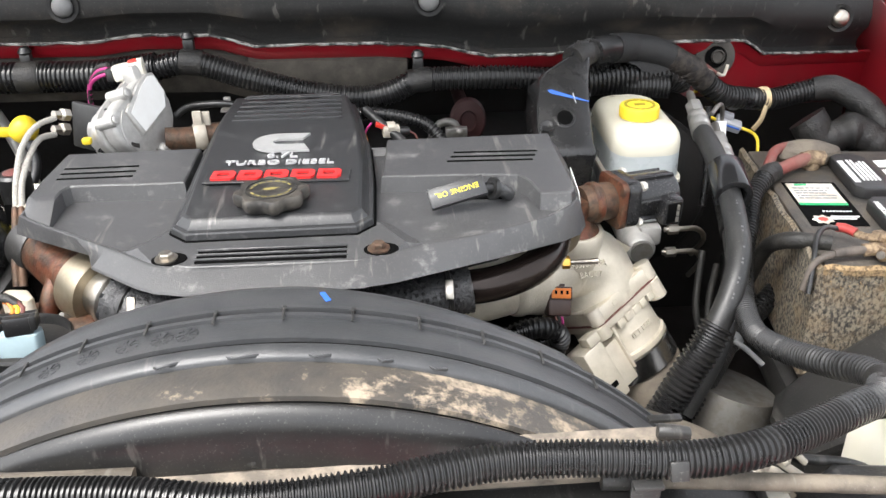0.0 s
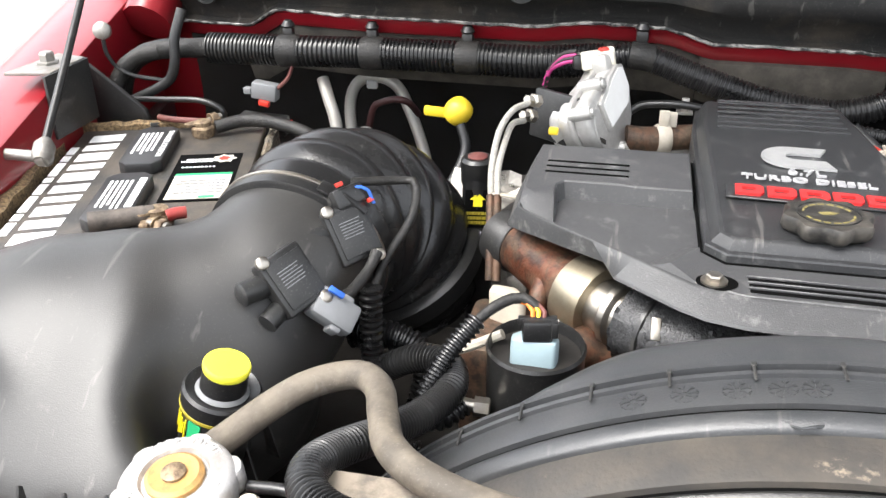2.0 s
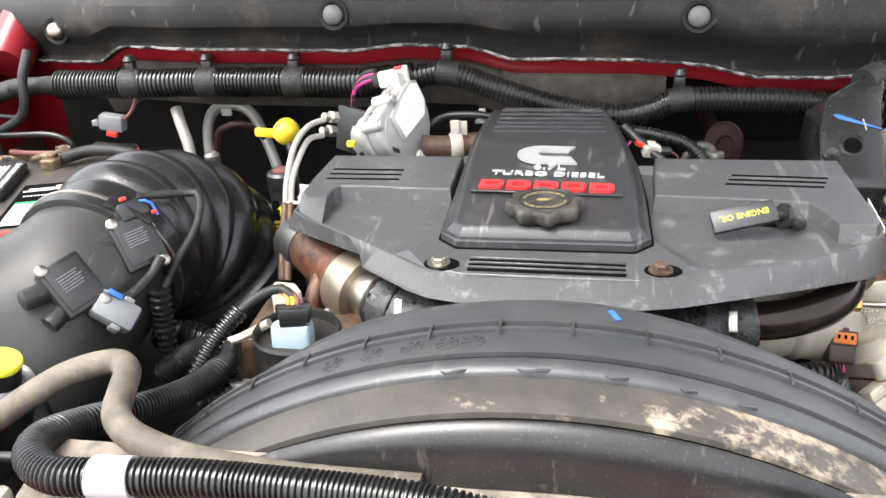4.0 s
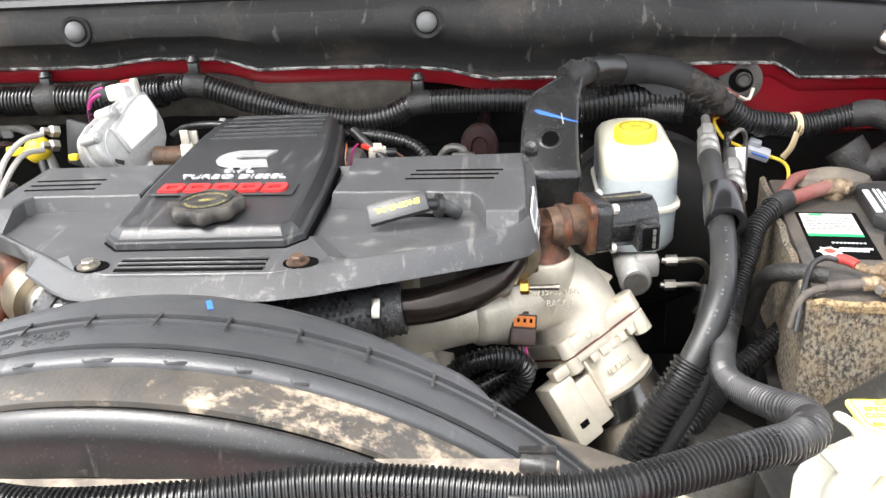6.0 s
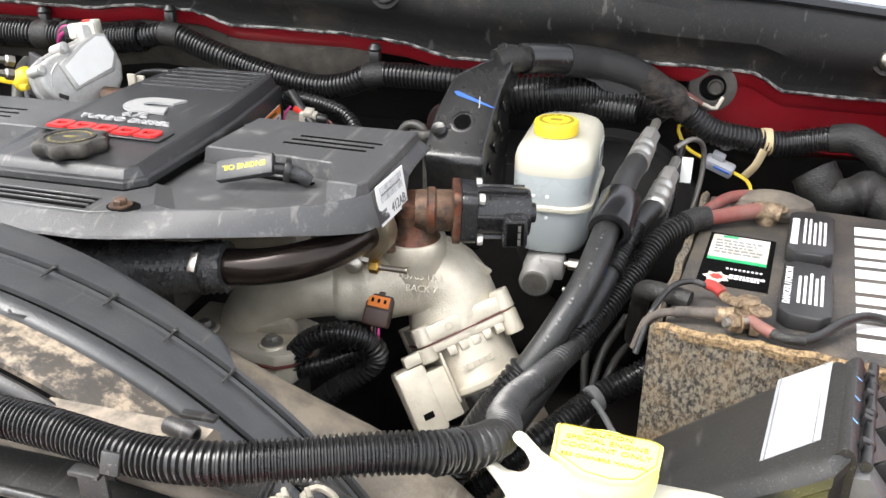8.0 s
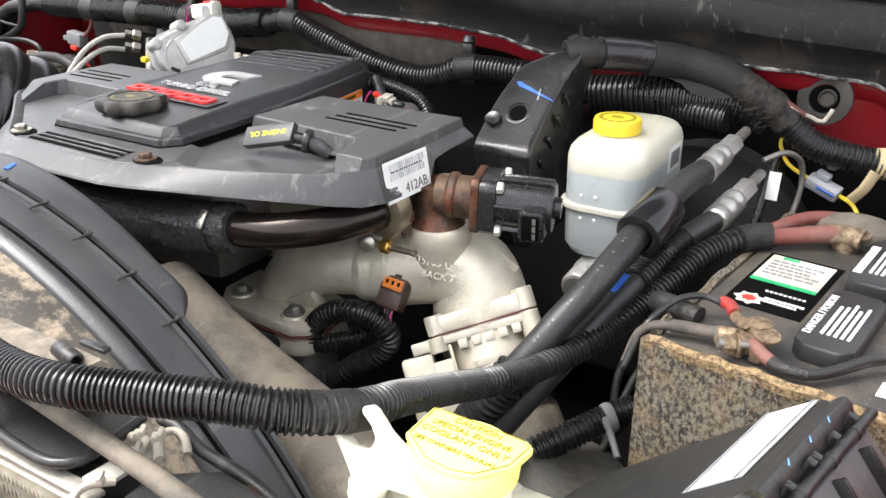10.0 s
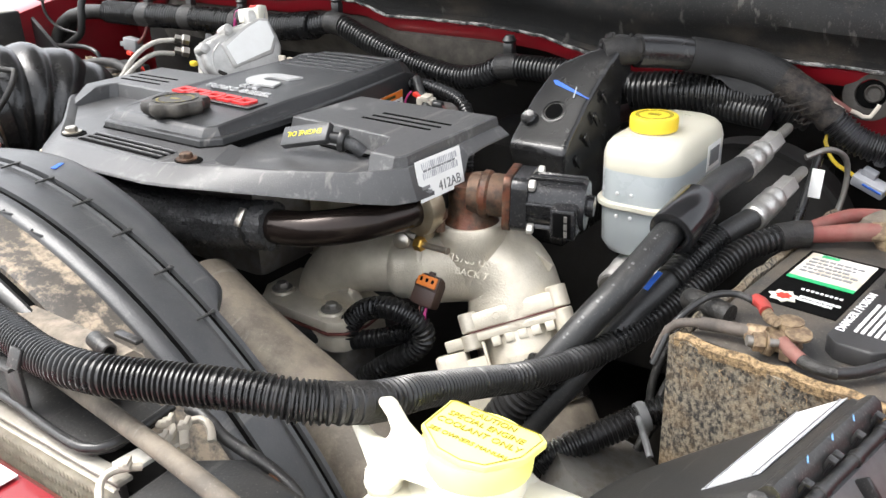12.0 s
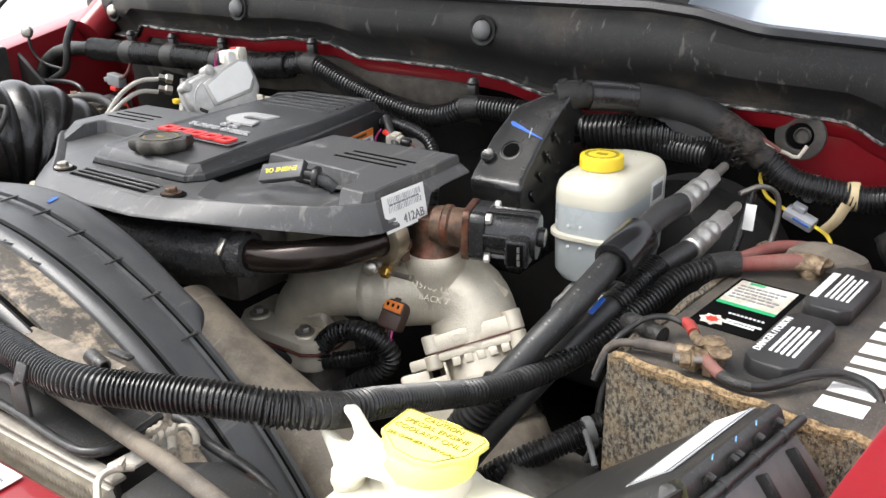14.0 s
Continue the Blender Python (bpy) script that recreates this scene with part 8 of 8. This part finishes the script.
part("plug", xf(merge(box(0.022, 0.014, 0.016, 0.002), box(0.028, 0.006, 0.006, 0.001, 2, (0, 0.002, 0.006)), box(0.005, 0.016, 0.012, 0.001, 2, (0.012, 0, 0.002))), pose(-0.263, 0.586, 1.2385, -8, 0, 10)), M["black"], bc)
for k, mt in enumerate(("orange", "yellow", "redcable")):
    part("wire", tube([(-0.267 + 0.004 * k, 0.588, 1.245), (-0.269 + 0.004 * k, 0.595, 1.252), (-0.279, 0.600, 1.252)], 0.0018, 8), M[mt], bc)
part("taped_lead", tube([(-0.264, 0.596, 1.250), (-0.278, 0.601, 1.2545), (-0.295, 0.592, 1.250), (-0.312, 0.577, 1.238), (-0.318, 0.570, 1.231)], 0.0042, 12, wob=0.15), M["tape"], bc)
part("lead", tube([(-0.306, 0.583, 1.243), (-0.320, 0.567, 1.229), (-0.331, 0.551, 1.212), (-0.336, 0.540, 1.196), (-0.332, 0.535, 1.186), (-0.322, 0.540, 1.184), (-0.31, 0.552, 1.188)], 0.0068, 14, rib=0.0018, pitch=0.0046), M["loom"], bc)
nutt = thing("fuel_line_end", "bright line fitting with a hexagon nut", "fitting", (-0.3, 0.559, 1.18))
part("nut", xf(lathe([(0.0075, 0), (0.0075, 0.011), (0.006, 0.012)], 6), along((1, 0.1, -0.1), (-0.304, 0.559, 1.184))), M["steel"], nutt, "", 20)
part("line", tube([(-0.304, 0.559, 1.184), (-0.325, 0.558, 1.188), (-0.335, 0.562, 1.192)], 0.0048, 10), M["steel"], nutt)
part("strip", tube([(-0.36, 0.60, 1.19), (-0.32, 0.60, 1.205), (-0.29, 0.60, 1.222)], 0.004, 8), M["tanplastic"], nutt)

# conduits deep on this side
def conduit(label, pts, r, rib=0.0024, pitch=0.005):
    return solo("conduit", tube(pts, r, 18, rib=rib, pitch=pitch), M["loom"], label, "conduit", "black corrugated conduits")


conduit("black corrugated conduit standing upright under the sensors", [(-0.402, 0.632, 1.232), (-0.402, 0.628, 1.20), (-0.400, 0.622, 1.165), (-0.39, 0.61, 1.12)], 0.0085)
conduit("black corrugated conduit curving below the duct", [(-0.43, 0.66, 1.165), (-0.40, 0.655, 1.172), (-0.372, 0.652, 1.165), (-0.36, 0.645, 1.145), (-0.365, 0.63, 1.11)], 0.0115)
conduit("black corrugated conduit running down to the pump", [(-0.345, 0.52, 1.165), (-0.322, 0.512, 1.155), (-0.29, 0.505, 1.14), (-0.24, 0.50, 1.10)], 0.0115)
solo("pulley_guard", xf(lathe([(0.03, 0), (0.06, 0.005), (0.065, 0.03), (0.05, 0.05)], 30), along((0.2, -0.6, 0.7), (-0.31, 0.47, 1.10))), M["tanhose"], "dusty ribbed pulley guard deep in the bay", "guard")
solo("cap_plug", xf(lathe([(0.018, -0.03), (0.02, 0.0), (0.018, 0.008), (0.010, 0.010)], 22), pose(-0.292, 0.40, 1.205, -15, 0, 0)), M["palegrey"], "pale grey round plug beside the shroud", "plug")
bb = thing("hose_bracket", "bent black rod bracket with a pale block", "bracket", (-0.36, 0.36, 1.22))
part("rod", tube([(-0.395, 0.385, 1.248), (-0.372, 0.384, 1.250), (-0.352, 0.378, 1.248), (-0.350, 0.365, 1.23), (-0.352, 0.355, 1.20)], 0.0035, 10), M["black"], bb)
part("block", xf(box(0.03, 0.018, 0.02, 0.005), pose(-0.382, 0.358, 1.236)), M["tanplastic"], bb)
part("knob", xf(lathe([(0.008, 0), (0.008, 0.014), (0.005, 0.018)], 14), pose(-0.384, 0.362, 1.244)), M["tanplastic"], bb)


# ---- fan shroud ----
shr = thing("fan_shroud", "large dark grey curved fan shroud with dried mud", "fan shroud", (-0.053, 0.45, 0.9))
SC = Vector((-0.053, 0, 0.890))


def arc(profile, a0, a1, n=90):
    """Turns rows of (depth, radius) round the fan's axis."""
    rows = []
    for k in range(n + 1):
        a = radians(a0 + (a1 - a0) * k / n)
        rows.append([Vector((SC.x + r * math.sin(a), y + 0.012 * 0, SC.z + r * math.cos(a))) for y, r in profile])
    return loft(rows, False, False, closed=False)


lip_rows = []
for k in range(141):
    a = -36 + 74 * k / 140
    f = clamp01((a + 34) / 15.0) * clamp01((36.0 - a) / 4.5)
    f = math.sin(f * math.pi / 2) * (1 - 0.36 * clamp01((a - 4) / 24.0))
    lip_rows.append([Vector((SC.x + r * math.sin(radians(a)), 0.496 + (y - 0.496) * f, SC.z + r * math.cos(radians(a)))) for y, r in ((0.496, 0.4035), (0.502, 0.4040), (0.512, 0.4052), (0.524, 0.4045), (0.535, 0.4005), (0.5415, 0.395), (0.5420, 0.392), (0.537, 0.388), (0.530, 0.37))])
part("outer_lip", loft(lip_rows, False, False, closed=False), M["shroud"], shr)
part("rim", arc([(0.487, 0.4025), (0.4875, 0.4062), (0.4905, 0.4066), (0.4912, 0.4032), (0.4950, 0.4032), (0.4956, 0.4072), (0.4990, 0.4072), (0.4998, 0.4025)], -62, 62), M["shroud"], shr)
part("band", arc([(0.4872, 0.4035), (0.478, 0.4048), (0.468, 0.4052), (0.4625, 0.4046), (0.4618, 0.4010)], -62, 62), M["shroud"], shr)
part("ledge", arc([(0.4575, 0.4005), (0.4568, 0.4042), (0.4545, 0.4056), (0.450, 0.4050), (0.4445, 0.4030), (0.4432, 0.4015), (0.4428, 0.3985)], -62, 62), M["shroud"], shr)
part("muddy_band", arc([(0.4430, 0.3992), (0.434, 0.3998), (0.424, 0.4000), (0.414, 0.3994), (0.4088, 0.3985), (0.4080, 0.3945)], -62, 62), M["shroud_dirt"], shr, "band caked with pale dried mud")
part("front_band", arc([(0.4035, 0.3940), (0.4026, 0.3978), (0.4000, 0.3990), (0.3960, 0.3975), (0.3920, 0.392), (0.390, 0.385), (0.388, 0.36)], -62, 62), M["black"], shr)
# black strips on the groove floors, shade put in as colour
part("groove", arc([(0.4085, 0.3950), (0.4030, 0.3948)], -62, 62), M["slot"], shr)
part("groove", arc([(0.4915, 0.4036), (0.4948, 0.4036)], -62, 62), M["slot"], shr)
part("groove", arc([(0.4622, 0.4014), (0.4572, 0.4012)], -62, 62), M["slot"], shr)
part("backing", arc([(0.503, 0.372), (0.498, 0.398), (0.450, 0.396), (0.395, 0.388)], -62, 62), M["blackmatt"], shr)
for k in range(13):
    a = radians(-44.0 + 6.6 * k)
    m = Matrix.Translation((SC.x, 0, SC.z)) @ Matrix.Rotation(a, 4, "Y") @ pose(0, 0.4895, 0.4068)
    part("tab", xf(merge(box(0.0020, 0.017, 0.0016, 0.0004, 1), box(0.0034, 0.004, 0.0022, 0.0005, 1, (0, 0.006, 0))), m), M["blackmatt"], shr)
# moulded marks: two crossed stars of thin raised strokes
for k, a in enumerate((-20.6, -16.5, -12.5, -9.1, -6.7)):
    m = Matrix.Translation((SC.x, 0, SC.z)) @ Matrix.Rotation(radians(a), 4, "Y") @ pose(0, 0.4745, 0.4051)
    strokes = []
    for j in range(8):
        ang = 45 * j + 11 * k
        q = Matrix.Rotation(radians(ang), 4, "Z")
        strokes.append(xf(box(0.0010, 0.0075, 0.0009, 0), q @ pose(0, 0.0056, 0)))
        for w in (-1, 1):
            strokes.append(xf(box(0.0008, 0.0030, 0.0009, 0), q @ pose(w * 0.0012, 0.0078, 0, 0, 0, -40 * w)))
    part("moulded_star", xf(merge(*strokes), m @ Matrix.Scale(0.85, 4)), M["shroud"], shr)
part("paint_mark", xf(box(0.004, 0.012, 0.0006, 0), Matrix.Translation((SC.x, 0, SC.z)) @ Matrix.Rotation(radians(6), 4, "Y") @ pose(0, 0.513, 0.4056, 0, 0, 25)), M["blue"], shr)
for k, (a, l) in enumerate(((-8, 0.016), (-1, 0.020), (6, 0.014), (12, 0.010), (17, 0.012))):
    m = Matrix.Translation((SC.x, 0, SC.z)) @ Matrix.Rotation(radians(a), 4, "Y") @ pose(0, 0.4440, 0.4025)
    part("torn_edge", xf(tube([(-l / 2, 0.002, 0), (-l / 5, -0.003, 0.002), (l / 5, -0.002, 0.0025), (l / 2, 0.002, 0)], 0.0010, 8, wob=0.4), m), M["shroud"], shr)
fan = thing("engine_fan", "dark fan blades inside the shroud", "fan", (-0.053, 0.52, 0.89))
part("hub", xf(lathe([(0.06, 0), (0.07, 0.01), (0.07, 0.05)], 30), along((0, 1, 0), (-0.053, 0.49, 0.89))), M["dark"], fan)
for k in range(9):
    part("blade", xf(box(0.09, 0.012, 0.27, 0.004), Matrix.Translation((-0.053, 0.52, 0.89)) @ Matrix.Rotation(2 * math.pi * k / 9, 4, "Y") @ pose(0, 0, 0.21, 0, 0, 30)), M["dark"], fan)

bp = thing("charge_air_pipe", "large dusty grey charge air pipe", "pipe", (0.2, 0.59, 1.1))
part("pipe", tube([(0.03, 0.595, 1.152), (0.10, 0.586, 1.123), (0.17, 0.580, 1.098), (0.24, 0.570, 1.079), (0.30, 0.553, 1.06), (0.36, 0.53, 1.015)], 0.042, 34), M["tanhose"], bp)

# ---- radiator top and the parts on it ----
radi = thing("radiator", "dusty radiator with a plastic top rail", "radiator", (-0.06, 0.33, 1.0))
rail = []
for k in range(40):
    x = -0.36 + 0.58 * k / 39
    u = min(1, max(0, (x + 0.03) / 0.07))
    q = 0.352 + 0.026 * u * u * (3 - 2 * u)
    e = 0.006 * max(0, (x - 0.20) / 0.06) ** 2
    rail.append([Vector((x, q + 0.004, 1.228)), Vector((x, q, 1.236 - e)), Vector((x, q + 0.006, 1.244 - e)), Vector((x, 0.5 * q + 0.206, 1.2485 - e)), Vector((x, 0.407 - e, 1.2480 - e)), Vector((x, 0.4125 - e, 1.242 - e)), Vector((x, 0.4125 - e, 1.228))])
part("top_rail", loft(rail), M["dusty"], radi, "dust covered top rail")
part("core", xf(box(0.66, 0.04, 0.44, 0.004), pose(-0.05, 0.390, 0.96)), M["dark"], radi)
for x, y in ((-0.058, 0.366), (0.208, 0.366)):
    part("clip_base", xf(box(0.010, 0.012, 0.005, 0.0015), pose(x, y, 1.250)), M["black"], radi)
    part("clip", xf(lathe([(0.0045, -0.010), (0.0052, -0.009), (0.0052, 0.009), (0.0045, 0.010), (0.0034, 0.010), (0.0034, -0.006)], 18), along((1, -0.15, -0.1), (x, y + 0.028, 1.2535))), M["blackmatt"], radi)
    part("flat_tab", xf(box(0.022, 0.006, 0.003, 0.001), pose(x, 0.412, 1.250)), M["black"], radi)
for x, y in ((-0.052, 0.344), (0.203, 0.356)):
    part("conduit_saddle", xf(box(0.011, 0.003, 0.012, 0.001), pose(x - 0.006, y - 0.0065, 1.2635, -25, 0, 0)), M["blackmatt"], radi)

fc = thing("front_conduit", "thick black corrugated conduit along the radiator", "conduit", (0.0, 0.355, 1.265))
part("conduit", tube([(0.368, 0.438, 1.246), (0.350, 0.414, 1.255), (0.322, 0.397, 1.2605), (0.285, 0.379, 1.2625), (0.247, 0.3635, 1.2635), (0.205, 0.361, 1.2615), (0.151, 0.367, 1.2615), (0.100, 0.370, 1.2605), (0.060, 0.364, 1.2605),
                      (0.02, 0.354, 1.262), (-0.052, 0.346, 1.264), (-0.12, 0.354, 1.267), (-0.19, 0.358, 1.267), (-0.25, 0.360, 1.266), (-0.295, 0.357, 1.265), (-0.330, 0.358, 1.263), (-0.355, 0.374, 1.260), (-0.364, 0.398, 1.255),
                      (-0.360, 0.430, 1.242), (-0.345, 0.468, 1.226), (-0.328, 0.510, 1.212), (-0.318, 0.55, 1.206), (-0.330, 0.585, 1.20), (-0.36, 0.60, 1.19), (-0.40, 0.61, 1.16)], 0.0104, 20, rib=0.0019, pitch=0.0030), M["loom"], fc)
part("clip_band", tube([(-0.304, 0.357, 1.265), (-0.292, 0.357, 1.265), (-0.280, 0.358, 1.2655)], 0.0125, 20), M["palegrey"], fc, "pale clip band round it")
part("fork_wrap", tube([(0.358, 0.422, 1.2525), (0.366, 0.434, 1.248), (0.373, 0.452, 1.241)], 0.0112, 18, step=0.004, wob=0.12), M["tape"], fc, "dark tape round the fork")

cond = thing("condenser", "dusty aluminium condenser with fine fins", "condenser", (0.05, 0.32, 1.1))
part("frame", xf(box(0.41, 0.010, 0.003, 0.001), pose(0.075, 0.3505, 1.2148)), M["fin"], cond, "dusty top bar")
part("back", xf(box(0.40, 0.004, 0.13, 0.001), pose(0.075, 0.352, 1.148)), M["dark"], cond)
for k in range(14):
    part("cooling_tube", xf(box(0.40, 0.004, 0.0016, 0.0004, 1), pose(0.075, 0.3475, 1.209 - 0.0088 * k)), M["findust"], cond)
zig = bmesh.new()
for k in range(14):
    n = 220
    vs = []
    for i in range(n + 1):
        x, z = -0.125 + 0.40 * i / n, 1.2046 - 0.0088 * k + (0.0033 if i % 2 else -0.0033)
        vs.append((zig.verts.new((x, 0.3425, z)), zig.verts.new((x, 0.3490, z))))
    for a, b in zip(vs, vs[1:]):
        zig.faces.new((a[0], b[0], b[1], a[1]))
tagged(part("zigzag_fin", zig, M["findust"], cond, "fine zigzag fins", 0), kind="stuff")

rod_t = thing("dusty_line", "dusty steel line across the radiator", "pipe", (0.3, 0.362, 1.23))
part("sleeve", tube([(0.160, 0.378, 1.234), (0.170, 0.3772, 1.2338), (0.180, 0.3765, 1.2336)], 0.0068, 16), M["blackmatt"], rod_t)
part("line", tube([(0.160, 0.378, 1.234), (0.208, 0.3742, 1.233), (0.28, 0.3670, 1.2315), (0.348, 0.3585, 1.230), (0.42, 0.350, 1.222)], 0.0056, 16), M["tanhose"], rod_t)
tray = thing("sight_shield", "black plastic shield with a raised rim", "shield", (0.2, 0.36, 1.23))
part("sheet", prism([(0.02, 0.356), (0.16, 0.354), (0.20, 0.351), (0.235, 0.349), (0.250, 0.351), (0.257, 0.360), (0.258, 0.378), (0.255, 0.402), (0.05, 0.404)], 1.218, 1.2205, 0.001), M["blackmatt"], tray)
part("rim", tube([(0.02, 0.356, 1.2235), (0.16, 0.354, 1.2235), (0.20, 0.351, 1.2235), (0.235, 0.349, 1.2235), (0.250, 0.3515, 1.2235), (0.257, 0.360, 1.2235), (0.258, 0.378, 1.2235), (0.255, 0.402, 1.2235)], 0.0030, 12), M["black"], tray)
part("hook", xf(merge(box(0.018, 0.003, 0.030, 0.001), box(0.018, 0.008, 0.003, 0.001, 2, (0, -0.003, 0.015))), pose(0.180, 0.354, 1.238)), M["blackmatt"], tray)
part("end_plate", prism([(0.262, 0.355), (0.269, 0.352), (0.278, 0.363), (0.279, 0.392), (0.265, 0.397)], 1.2145, 1.2175, 0.0008), M["bright"], cond, "bare aluminium end plate")
wb = thing("mounting_clip", "soiled white plastic mounting clips", "clip", (0.28, 0.37, 1.22))
for pts in ([(0.290, 0.382, 1.222), (0.282, 0.389, 1.225), (0.279, 0.395, 1.226), (0.284, 0.4005, 1.226), (0.293, 0.398, 1.225), (0.298, 0.394, 1.221)],
            [(0.284, 0.359, 1.221), (0.279, 0.351, 1.223), (0.2765, 0.345, 1.223), (0.2785, 0.338, 1.222), (0.284, 0.333, 1.219), (0.288, 0.330, 1.214)],
            [(0.260, 0.388, 1.221), (0.268, 0.389, 1.223), (0.275, 0.387, 1.223), (0.2775, 0.380, 1.222), (0.277, 0.372, 1.220)]):
    part("clip", tube(pts, 0.0028, 10, step=0.003, flat=0.8), M["tanplastic"], wb)
for at in ((0.2815, 0.390, 1.2275), (0.2800, 0.352, 1.2245), (0.2680, 0.389, 1.2250), (0.2770, 0.378, 1.2240)):
    part("clip_head", xf(merge(box(0.007, 0.006, 0.004, 0.0012), box(0.003, 0.008, 0.003, 0.0008, 2, (0.001, 0.001, 0.002))), pose(*at, 0, 6, 35)), M["tanplastic"], wb)
cb_ = thing("cooler_box", "black rounded plastic cooler end", "cooler", (0.34, 0.37, 1.2))
part("body", stacked([(0.372, 0.396), (0.318, 0.402), (0.286, 0.380), (0.288, 0.342), (0.300, 0.326), (0.360, 0.315), (0.395, 0.340)], [(0, 1.10), (0, 1.203), (0.004, 1.215), (0.011, 1.220)], 0.0), M["blackmatt"], cb_)
part("strap", tube([(0.268, 0.404, 1.226), (0.284, 0.403, 1.226), (0.296, 0.403, 1.218), (0.310, 0.404, 1.214), (0.332, 0.405, 1.209), (0.352, 0.404, 1.198), (0.356, 0.400, 1.17)], 0.0036, 10), M["blackmatt"], cb_)
part("lug", xf(box(0.008, 0.012, 0.010, 0.002), pose(0.336, 0.398, 1.204, 10, 20, 30)), M["rust"], cb_)

# ---- front panel with its information label ----
front = thing("front_panel", "red painted front crossmember with a white label", "body panel", (0.0, 0.27, 1.1), kind="structure")
fp = []
for k in range(20):
    x = -0.85 + 1.5 * k / 19
    fp.append([Vector((x, 0.215, 0.75)), Vector((x, 0.207, 1.14)), Vector((x, 0.216, 1.190)), Vector((x, 0.236, 1.210)), Vector((x, 0.326, 1.2095)), Vector((x, 0.332, 1.203)), Vector((x, 0.333, 0.75))])
part("panel", loft(fp), M["red"], front)
LBM = pose(0.147, 0.2965, 1.2112, 1.0, 0, 0)
part("label", xf(box(0.15, 0.055, 0.0008, 0), LBM), M["paper"], front, "white emission label")
part("lettering", xf(text("CONTROL INFORMATION", 0.0072, 0.0002), LBM @ pose(0.006, 0.0205, 0.0006)), M["ink"], front)
part("label_print", xf(bars(3, 0.09, 0.016, 61, 0.6), LBM @ pose(-0.024, -0.010, 0.0006)), M["greyplug"], front)
for k in range(9):
    part("code_bar", xf(box(0.0125, 0.0007 + 0.0004 * (k % 3), 0.0004, 0), LBM @ pose(0.0635, 0.0030 + 0.0019 * k, 0.0006)), M["pin"], front)
part("label_mark", xf(prism([(-0.004, -0.003), (0.003, -0.003), (0.004, 0.001), (0.000, 0.003), (-0.003, 0.001)], 0, 0.0004, 0), LBM @ pose(0.0347, 0.0020, 0.0005)), M["ink"], front)
